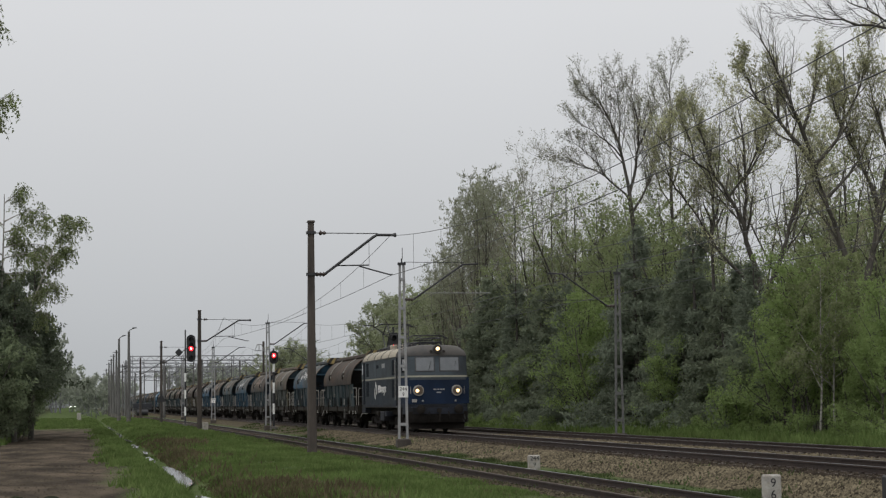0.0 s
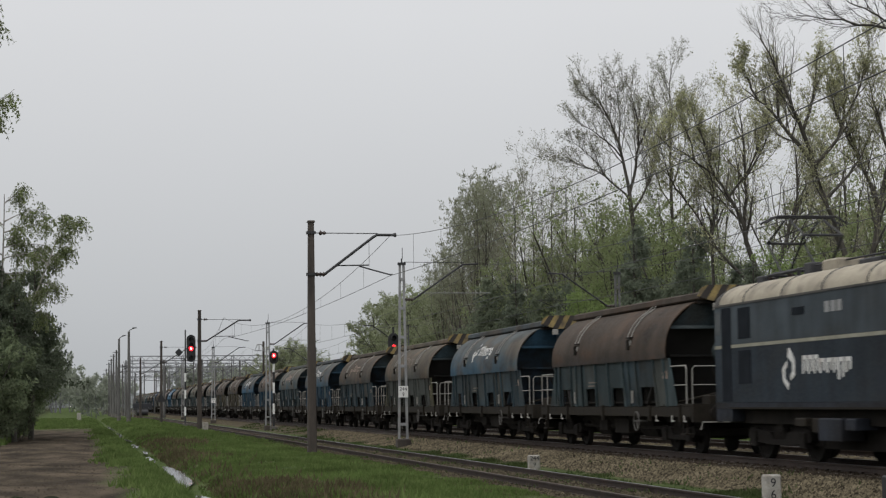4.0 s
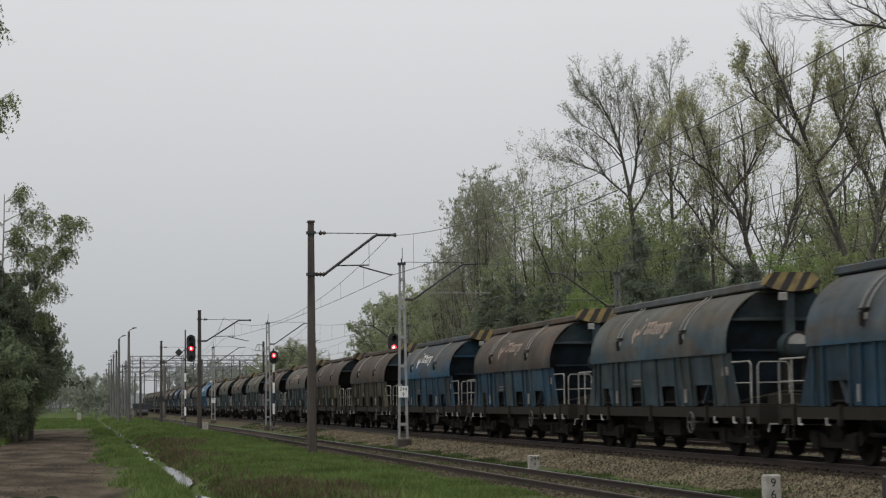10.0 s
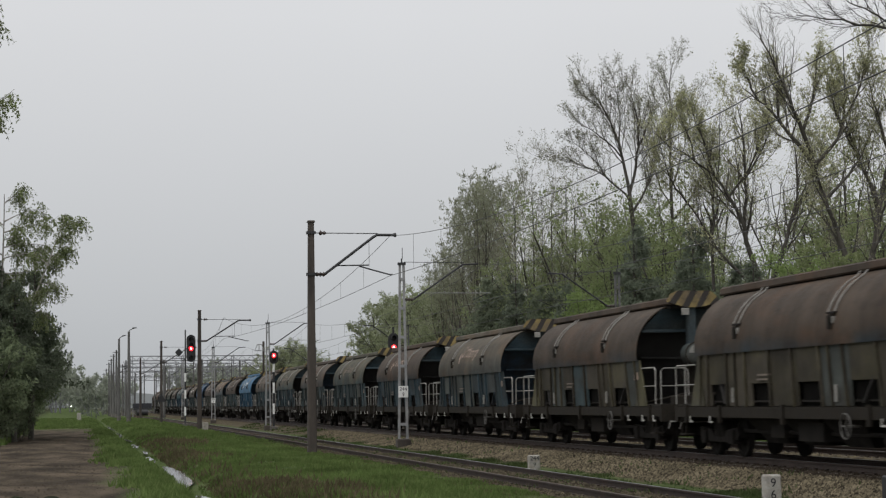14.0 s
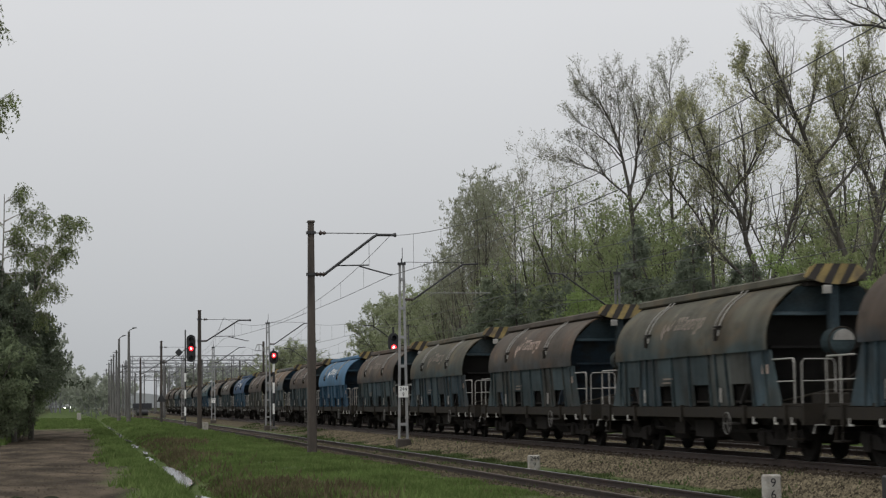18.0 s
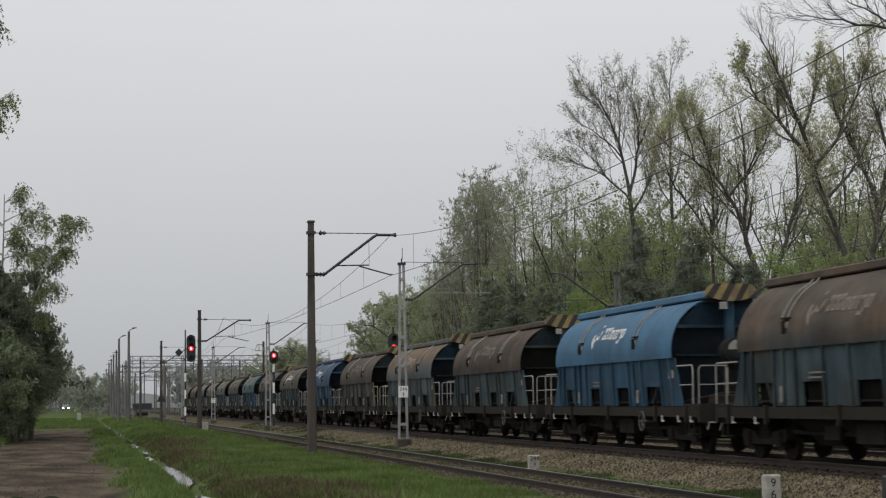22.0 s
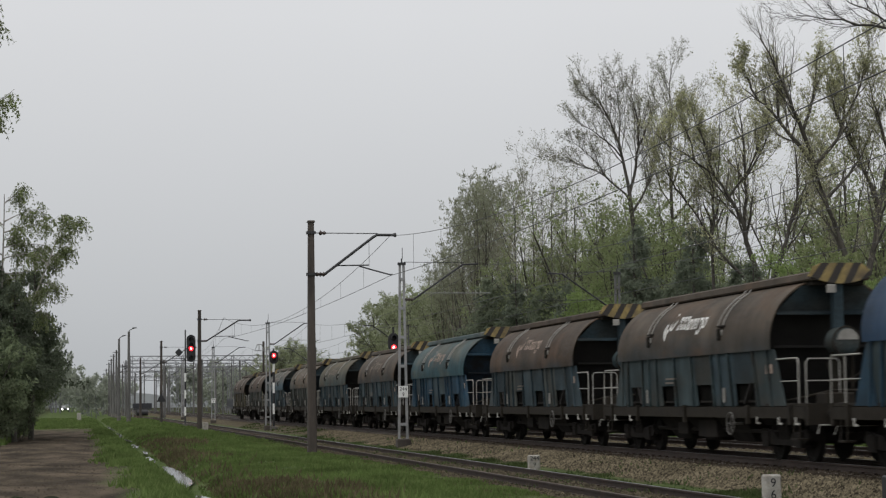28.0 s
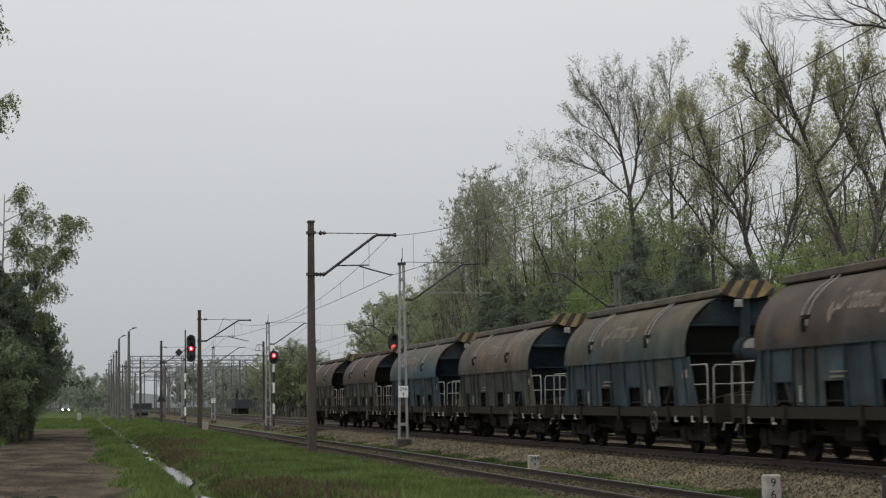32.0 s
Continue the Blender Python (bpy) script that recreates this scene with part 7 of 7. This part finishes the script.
for px, y, rot, sc in ((1036, 103, 1.0, 1.0), (1060, 101, 2.6, 0.85), (1390, 77, 2.0, 0.74), (1490, 73, 3.3, 0.66), (1545, 70, 4.4, 0.62), (1150, 106, 2.2, 1.0), (1420, 80, 5.0, 0.84), (1300, 98, 1.0, 0.8), (1075, 112, 3.0, 1.15),
                       (760, 172, 1.3, 0.9), (800, 160, 4.0, 0.85), (725, 186, 3.0, 0.85), (1183, 90, 4.2, 0.62), (1590, 68, 0.3, 0.8), (1520, 77, 5.0, 0.70), (910, 117, 2.0, 0.6), (1465, 79, 1.4, 0.84)):
    again(B1, across(px, y), y, rot, sc)
for px, y, rot, sc in ((1100, 96, 0.2, 0.9), (1180, 88, 1.2, 0.85), (1400, 72, 2.2, 0.9), (1500, 68, 3.2, 1.0), (1540, 66, 4.2, 0.9), (870, 116, 2.0, 0.9), (910, 112, 5.0, 0.9), (1240, 84, 4.0, 0.8), (1020, 100, 2.4, 0.85),
                       (1360, 75, 0.3, 0.8), (1060, 98, 1.3, 0.8), (1140, 93, 5.4, 0.75), (1320, 78, 3.9, 0.7), (1580, 64, 2.9, 0.9), (960, 106, 3.3, 0.7), (840, 122, 1.1, 0.8), (1210, 86, 2.8, 0.7)):
    again(B2, across(px, y), y, rot, sc * 0.62, sc * 0.62 * (0.6 + 0.4 * math.sin(px) ** 2))
for px, y, rot, sc in ((1280, 88, 1.0, 1.0), (1230, 92, 4.0, 1.0), (1130, 100, 5.0, 1.0), (1000, 111, 0.5, 0.9), (930, 119, 1.5, 0.9), (1400, 83, 2.5, 1.0),
                       (1080, 106, 1.9, 1.0), (860, 131, 3.9, 1.0), (820, 140, 2.9, 0.9), (1180, 97, 0.9, 1.0), (780, 165, 1.4, 1.1), (750, 185, 2.4, 1.1), (1345, 86, 4.6, 1.0), (1260, 95, 2.2, 1.3), (1500, 86, 0.7, 1.3), (1110, 112, 3.7, 1.3)):
    again(B3, across(px, y), y, rot, sc)
W1 = put(birch(41, 8.0, "slim birch with white bark and fresh leaves", girth=0.055), across(1447, 71.5), 71.5, 0)
again(W1, across(1471, 72), 72, 2.0, 0.95)
again(W1, across(1425, 75), 75, 4.0, 0.9)
again(W1, across(1215, 92), 92, 1.0, 0.9)
for px, y, rot, sc in ((1370, 98, 1.0, 0.95), (1440, 95, 2.0, 1.0), (1510, 93, 3.0, 1.0), (1570, 90, 4.0, 1.0)):
    again(B3, across(px, y), y, rot, sc * 1.4, sc * 1.5)

# bare overhanging boughs of a nearer tree
put(limbed_tree(19, 14.7, 0.20, -0.02, [(-1, 0.86, -60, -84, 6, 5.6, 0.40, 0), (-1, 0.92, -52, -70, -8, 5.4, 0.36, 0), (-1, 0.99, -34, -58, 4, 4.8, 0.34, 0), (-1, 1.0, 10, 20, 0, 4.0, 0.5, 0), (0, 0.4, -50, -92, -5, 3.0, 0.2, 0)],
                L_GREY, 0.06, "bare spreading tree with dark boughs reaching over the verge", 0, twig=M_BARK, kids=15), across(1705, 58), 58, 0)


# the left side: weeping birches and dark pines by the dirt track
def weeping_birch(seed, h, lean, girth, limbs, label):
    """limbs: (height, bearing in degrees from greater x, rise in degrees, length); each one carries hanging strands of leaves."""
    tr = Tree(seed)
    r = tr.r
    pts, dirs, rads = tr.limb((0, 0, -0.3), (lean, 0, 1), h * math.sqrt(1 + lean * lean), girth, 0.02, 9, 0.015, 0.0, 8, tr.wood)
    for z, bearing, rise, length in limbs:
        k = max(0, min(len(pts) - 2, int((z + 0.3) / h * (len(pts) - 1))))
        p = pts[k].lerp(pts[k + 1], min(1.0, max(0.0, (z - pts[k].z) / (pts[k + 1].z - pts[k].z))))
        a, b = radians(bearing), radians(rise)
        d = (math.cos(a) * math.cos(b), math.sin(a) * math.cos(b), math.sin(b))
        lp, ld, lr = tr.limb(p, d, length, girth * 0.34, 0.008, 8, 0.07, -0.05, 5, tr.wood)
        subs = [(lp, 1.0)]
        for i in range(int(3 + length * 2.2)):
            f = r.uniform(0.25, 1.0)
            j = min(int(f * 8), 7)
            side = Matrix.Rotation(r.uniform(0, 6.28), 3, ld[j]) @ ld[j].orthogonal().normalized()
            sp, _, _ = tr.limb(lp[j], ld[j] * 0.8 + side * 0.8 + Vector((0, 0, 0.25)), length * r.uniform(0.18, 0.36), 0.014, 0.005, 4, 0.1, -0.08, 3, tr.wood)
            subs.append((sp, 0.7))
        for sp, share in subs:
            for i in range(int(9 * share + 3)):
                f = r.uniform(0.3, 1.0) * (len(sp) - 1)
                j = min(int(f), len(sp) - 2)
                c = sp[j].lerp(sp[j + 1], f - j)
                ln = r.uniform(0.35, 1.15)
                st, _, _ = tr.limb(c, (r.gauss(0.1, 0.5), r.gauss(0, 0.5), r.uniform(-0.6, 0.3)), ln, 0.004, 0.003, 4, 0.08, -0.45, 3, tr.wood)
                for m in range(int(ln / 0.05)):
                    f2 = r.random() ** 0.8 * 4
                    k2 = min(int(f2), 3)
                    tr.tips.append(tuple(st[k2].lerp(st[k2 + 1], f2 - k2)))
    return finish(tr, "birch_tree", label, "tree", M_BIRCHBARK, L_BIRCH, 0.10, seed, "birches", M_TWIG, spread=0.035, droop=1.0, aspect=0.6)


put(weeping_birch(42, 11.6, 0.38, 0.085, [(10.9, 15, 35, 1.3), (10.2, -60, 25, 1.3), (9.4, 10, 20, 1.2), (8.8, 60, 30, 1.4), (8.0, -10, 10, 1.3), (7.4, -70, 20, 1.2), (9.0, 150, 40, 1.2), (6.6, 20, 5, 1.2), (7.0, 200, 30, 1.3), (11.2, 90, 50, 1.0)],
                  "weeping birch leaning out over the dirt track"), across(-48, 101), 101, 0)
put(weeping_birch(43, 13.4, 0.03, 0.12, [(12.6, 0, 40, 1.6), (11.6, 10, 30, 2.4), (11.0, -20, 25, 2.6), (10.2, 15, 15, 2.6), (9.6, -40, 20, 2.4), (10.6, 60, 20, 2.2), (8.8, 0, 10, 2.2), (11.4, 170, 30, 2.2), (9.8, 200, 20, 2.6), (8.4, 50, 10, 2.2)],
                  "upright weeping birch above dark pines"), across(-12, 106), 106, 0)
put(weeping_birch(44, 17.0, 0.02, 0.17, [(11.2, 0, 25, 3.1), (10.9, -25, 22, 2.8), (15.0, 0, 20, 2.7), (14.4, 20, 22, 2.5), (12.0, 160, 30, 3.0), (13.5, 210, 30, 2.6), (9.0, 190, 20, 3.0), (16.0, 120, 40, 2.0)],
                  "tall weeping birch with long hanging twigs"), -5.3, 64, 0)
S3 = put(conifer(23, 9.2, 2.5, L_DARKPINE, "dark pine with ragged boughs by the dirt track", "pine_tree", 0.34), across(54, 104), 104, 0)
for px, y, rot, sc in ((-15, 106, 1.0, 1.08), (25, 100, 2.5, 0.92), (-60, 98, 4.0, 1.1), (10, 114, 5.0, 1.05), (30, 122, 0.7, 0.9), (-40, 108, 3.1, 1.15)):
    again(S3, across(px, y), y, rot, sc)
C1 = put(bush(51, 6.6, 2.4, L_THICKET, "dense dark broadleaf thicket by the dirt track", 11, 10, 0.19, "thicket", M_BARK, 2, 0.1, "tree"), across(0, 100), 100, 0)
for px, y, rot, sc in ((-70, 94, 1.0, 1.0), (8, 108, 3.0, 0.9), (-90, 104, 4.0, 1.1), (-4, 126, 5.0, 0.85), (28, 165, 1.5, 0.7), (44, 200, 2.0, 0.7), (-25, 112, 2.2, 1.2)):
    again(C1, across(px, y), y, rot, sc)
for px, y, rot, sc in ((-6, 98, 1.0, 0.7), (30, 101, 4.4, 0.62), (24, 125, 3.0, 0.5), (-30, 94, 2.0, 0.8)):
    again(B3, across(px, y), y, rot, sc)

# hazy trees far up the road, the haze put into their leaf colour
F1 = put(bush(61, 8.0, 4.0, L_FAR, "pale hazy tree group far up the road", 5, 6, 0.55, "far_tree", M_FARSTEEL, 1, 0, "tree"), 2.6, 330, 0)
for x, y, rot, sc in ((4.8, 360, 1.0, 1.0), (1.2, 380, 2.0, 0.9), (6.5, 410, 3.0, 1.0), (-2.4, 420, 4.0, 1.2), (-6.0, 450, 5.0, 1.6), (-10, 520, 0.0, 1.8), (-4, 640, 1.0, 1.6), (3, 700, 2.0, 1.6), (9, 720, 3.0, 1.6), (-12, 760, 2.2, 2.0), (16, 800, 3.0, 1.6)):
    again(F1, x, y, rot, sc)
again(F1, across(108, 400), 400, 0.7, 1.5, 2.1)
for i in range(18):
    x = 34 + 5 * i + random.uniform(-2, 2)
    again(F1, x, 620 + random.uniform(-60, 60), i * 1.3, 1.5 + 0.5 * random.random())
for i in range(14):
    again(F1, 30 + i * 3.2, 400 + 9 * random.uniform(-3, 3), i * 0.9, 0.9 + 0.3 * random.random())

# distant wood that closes the view, the mist put into its pale colour
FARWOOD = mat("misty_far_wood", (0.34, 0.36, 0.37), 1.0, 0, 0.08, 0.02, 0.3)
fw_rows = []
for x in np.linspace(-900, 1500, 240):
    h = 11 + 5 * noise.noise(Vector((x * 0.02, 1, 0))) + 3 * noise.noise(Vector((x * 0.09, 5, 0)))
    fw_rows.append([(x, 1500, -2), (x, 1500, h), (x, 1512, h * 0.8), (x, 1520, -2)])
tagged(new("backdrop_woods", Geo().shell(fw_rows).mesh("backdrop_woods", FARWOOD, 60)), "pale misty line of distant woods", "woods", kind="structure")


# ---- car on the far road ----
def build_car():
    t = thing("car", "small dark car with lit headlights on the far road", "car")
    MC = mat("dark_car_paint", (0.06, 0.065, 0.07), 0.4, 0.2, 0.1)
    prof = [(-2.1, 0.35), (-2.1, 0.75), (-1.5, 0.92), (-0.8, 1.42), (0.9, 1.45), (1.7, 0.98), (2.1, 0.9), (2.1, 0.35)]
    part("body", Geo().prism(prof, -0.85, 0.85, "x"), MC, t)
    part("windscreen", Geo().add([(-0.72, -1.49, 0.97), (0.72, -1.49, 0.97), (0.66, -0.84, 1.42), (-0.66, -0.84, 1.42), (-0.72, -1.44, 0.95), (0.72, -1.44, 0.95), (0.66, -0.80, 1.40), (-0.66, -0.80, 1.40)],
                                 [(0, 1, 2, 3), (7, 6, 5, 4), (0, 4, 5, 1), (1, 5, 6, 2), (2, 6, 7, 3), (3, 7, 4, 0)]), M_STEEL, t)
    for x in (-0.62, 0.62):
        part("headlight", Geo().lathe([(-0.06, 0.06), (-0.04, 0.14), (0.02, 0.16)], (x, -2.1, 0.66), "y", 12), M_CARLIGHT, t, "glowing headlight")
        for y in (-1.3, 1.3):
            part("wheel", Geo().lathe([(-0.1, 0.25), (-0.1, 0.32), (0.1, 0.32), (0.1, 0.25)], (x * 1.25, y, 0.32), "x", 14), M_BLACK, t)
    return t


CAR = build_car()

# ---- grass ----
def blades(name, label, n, xr, yr, h, material, seed, keep=None, power=1.6, width=0.02):
    g = np.random.default_rng(seed)
    x = g.uniform(*xr, n)
    y = yr[0] + (yr[1] - yr[0]) * g.uniform(0, 1, n) ** power
    if keep is not None:
        k = keep(x, y, g)
        x, y = x[k], y[k]
    n = len(x)
    z = ground_z(x, y) - 0.02
    hh = h * g.uniform(0.45, 1.2, n) * (0.75 + 0.45 * np.sin(x * 2.1 + 0.6 * np.sin(y * 0.7)) * np.sin(y * 1.3))
    a = g.uniform(0, 2 * np.pi, n)
    w = width * (1 + y / 60) * g.uniform(0.7, 1.3, n)
    dx, dy = np.cos(a) * w, np.sin(a) * w
    b = g.uniform(0, 2 * np.pi, n)
    lx, ly = np.cos(b) * hh * 0.45, np.sin(b) * hh * 0.45
    base = np.stack([x, y, z], -1)
    v = np.stack([base + np.stack([-dx, -dy, 0 * z], -1), base + np.stack([dx, dy, 0 * z], -1), base + np.stack([lx, ly, hh], -1)], 1)
    ob = new(name, quick_mesh(name, v.reshape(-1, 3), np.arange(n * 3).reshape(-1, 3), material))
    return tagged(ob, label, "grass", kind="stuff")


def patchy(lim):
    def keep(x, y, g):
        s = np.sin(x * 1.3 + np.sin(y * 0.21) * 2) * np.sin(y * 0.37 + x * 0.4) + 0.5 * np.sin(y * 1.1 + x * 2.0)
        return s + g.normal(0, 0.35, len(x)) > lim
    return keep


def ragged(x, y, g):
    edge = 1.15 + 0.45 * np.sin(y * 0.21 + 1.0) * np.sin(y * 0.083) + 0.25 * np.sin(y * 0.9) + g.normal(0, 0.18, len(x))
    return x > edge


blades("grass", "fresh green grass between the drain and the siding", 140000, (3.0, 8.75), (28, 130), 0.11, L_GRASS, 1, patchy(-0.9))
blades("verge_grass", "green grass strip between dirt track and drain", 46000, (0.2, 2.25), (28, 150), 0.22, L_GRASS, 2, ragged)
def clumps(x, y, g):
    s = np.sin(x * 0.9 + y * 0.07 + 0.6) * np.sin(y * 0.19 + 1.1) + 0.35 * np.sin(y * 0.8 + x * 1.7)
    return s + g.normal(0, 0.6, len(x)) - 0.7 * np.clip(x - 3.5, 0, 3) > 0.10


blades("dry_grass", "dead brown weeds on the bank of the drain", 26000, (2.9, 5.6), (30, 110), 0.24, L_DRY, 3, clumps)
blades("tall_grass", "taller dark green tufts on the bank of the drain", 22000, (3.0, 7.6), (30, 100), 0.20, L_GRASS, 13, lambda x, y, g: ~clumps(x, y, g) & patchy(0.35)(x, y, g))
blades("siding_grass", "grass tufts along the siding and ballast foot", 24000, (8.6, 13.0), (25, 110), 0.11, L_DARKGRASS, 4, patchy(0.25))
blades("ballast_foot_grass", "green grass strip between the siding and the ballast", 20000, (11.6, 12.75), (24, 110), 0.12, L_DARKGRASS, 41, patchy(-0.25))
blades("siding_litter", "dead straw and litter beside the siding", 11000, (7.7, 9.3), (26, 90), 0.09, L_DRY, 47, patchy(-0.2))
blades("ballast_weeds", "sparse weeds growing in the ballast shoulder", 9000, (12.6, 14.4), (26, 160), 0.14, L_DARKGRASS, 43, patchy(0.55), 1.1)
blades("far_verge_grass", "tall grass before the wood's edge", 80000, (24.0, 30.5), (50, 150), 0.55, L_GRASS, 5, patchy(-0.8), 1.2, 0.03)
blades("distant_grass", "rough grass beyond the end of the dirt track", 42000, (-5.0, 9.2), (92, 270), 0.20, L_GRASS, 17, lambda x, y, g: patchy(-0.7)(x, y, g) & ~((x < 1.0) & (y < 150)) & ~((x > 2.3) & (x < 2.9)), 1.0, 0.03)
blades("road_edge_grass", "grass under the trees beside the dirt track", 30000, (-6.5, -3.4), (60, 150), 0.28, L_GRASS, 6, patchy(-0.6), 1.0)


# ---- loose ballast ----
def stones(name, label, n, xr, yr, size, seed, material, power=1.5):
    g = np.random.default_rng(seed)
    x, y = g.uniform(*xr, n), yr[0] + (yr[1] - yr[0]) * g.uniform(0, 1, n) ** power
    s = size * g.uniform(0.5, 1.3, n)
    c = np.stack([x, y, ground_z(x, y) + s * 0.15], -1)
    o = np.array([[1, 0, 0], [0, 1, 0], [-1, 0, 0], [0, -1, 0], [0, 0, 1]], np.float32)
    v = o[None] * (1 + g.uniform(-0.35, 0.35, (n, 5, 3)))
    a = g.uniform(0, 2 * np.pi, n)
    ca, sa = np.cos(a)[:, None], np.sin(a)[:, None]
    vx, vy = v[..., 0] * ca - v[..., 1] * sa, v[..., 0] * sa + v[..., 1] * ca
    v = np.stack([vx, vy, v[..., 2] * 0.8 + g.uniform(-0.15, 0.15, (n, 5))], -1) * s[:, None, None] + c[:, None]
    f = np.array([[0, 1, 4], [1, 2, 4], [2, 3, 4], [3, 0, 4]])
    f = (np.arange(n)[:, None, None] * 5 + f[None]).reshape(-1, 3)
    return tagged(new(name, quick_mesh(name, v.reshape(-1, 3), f, material)), label, "ballast", kind="stuff")


M_LOOSE = leaf_mat("loose_ballast_stone", (0.028, 0.024, 0.018), (0.184, 0.156, 0.106), 0.2, 0.0)
# Oily stones, darkened further with the train's shade put into the colour.
M_LOOSEDARK = leaf_mat("oily_ballast_stone", (0.022, 0.018, 0.014), (0.066, 0.054, 0.043), 0.2, 0.0)
M_SIDINGSTONE = leaf_mat("siding_gravel_stone", (0.024, 0.021, 0.015), (0.105, 0.090, 0.064), 0.2, 0.0)
stones("ballast", "pale brown ballast stones beside the main line", 46000, (12.7, 14.45), (24, 110), 0.045, 7, M_LOOSE)
stones("track_ballast", "brown ballast stones between the main rails", 18000, (14.4, 16.95), (30, 90), 0.045, 8, M_LOOSEDARK)
stones("middle_ballast", "pale ballast stones between the two main tracks", 22000, (17.1, 22.8), (30, 90), 0.045, 10, M_LOOSE)
stones("siding_ballast", "brown gravel between the siding rails", 24000, (8.7, 12.0), (24, 90), 0.042, 9, M_SIDINGSTONE)
M_ROADSTONE = leaf_mat("trodden_road_stone", (0.045, 0.037, 0.028), (0.105, 0.088, 0.066), 0.25, 0.0)
stones("road_gravel", "small brown stones and litter on the dirt track", 9000, (-3.6, 1.4), (28, 110), 0.020, 19, M_ROADSTONE, 1.2)
blades("drain_grass", "short grass on the sides of the drain", 16000, (2.1, 3.2), (30, 150), 0.12, L_GRASS, 23, lambda x, y, g: np.abs(x - 2.6 - 0.12 * np.sin(y * 0.4)) > 0.24)


# ---- what moves ----
def travelled(t):
    """Metres that the train has gone after t seconds: it gathers speed a little."""
    return 14.2344 * t + 0.0696119 * t ** 2 - 0.00226814 * t ** 3 + 0.0000293364 * t ** 4


def motions():
    times = [i * 2.0 for i in range(17)]
    walk(LOCO, [(t, pose(MAIN, 87.02 - travelled(t), RAIL)) for t in times])
    for n, w in enumerate(WAGONS, 1):
        walk(w, [(t, pose(MAIN, 94.105 + 16.947 * n - travelled(t), RAIL)) for t in times])
    # wheels roll on the rail: all of one size turn alike
    for top, radius in ((LOCO, 0.625), (WAGONS[0], 0.46)):
        sets = [o for w in ([LOCO] if top is LOCO else WAGONS) for o in w.children_recursive if o.name.startswith("wheelset")]
        turn = [(k / FPS, Matrix.Rotation(travelled(k / FPS) / radius, 4, "X")) for k in range(int(SECONDS * FPS) + 1)]
        walk(sets[0], turn)
        keys = sets[0].animation_data
        for o in sets[1:]:
            o.rotation_mode = "QUATERNION"
            o.animation_data_create()
            o.animation_data.action = keys.action
            o.animation_data.action_slot = keys.action_slot
    # Car path placed to fit the camera's view.
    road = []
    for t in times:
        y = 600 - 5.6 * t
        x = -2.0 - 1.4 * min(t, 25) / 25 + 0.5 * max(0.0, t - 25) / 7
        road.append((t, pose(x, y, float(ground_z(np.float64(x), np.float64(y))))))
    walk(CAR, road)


motions()
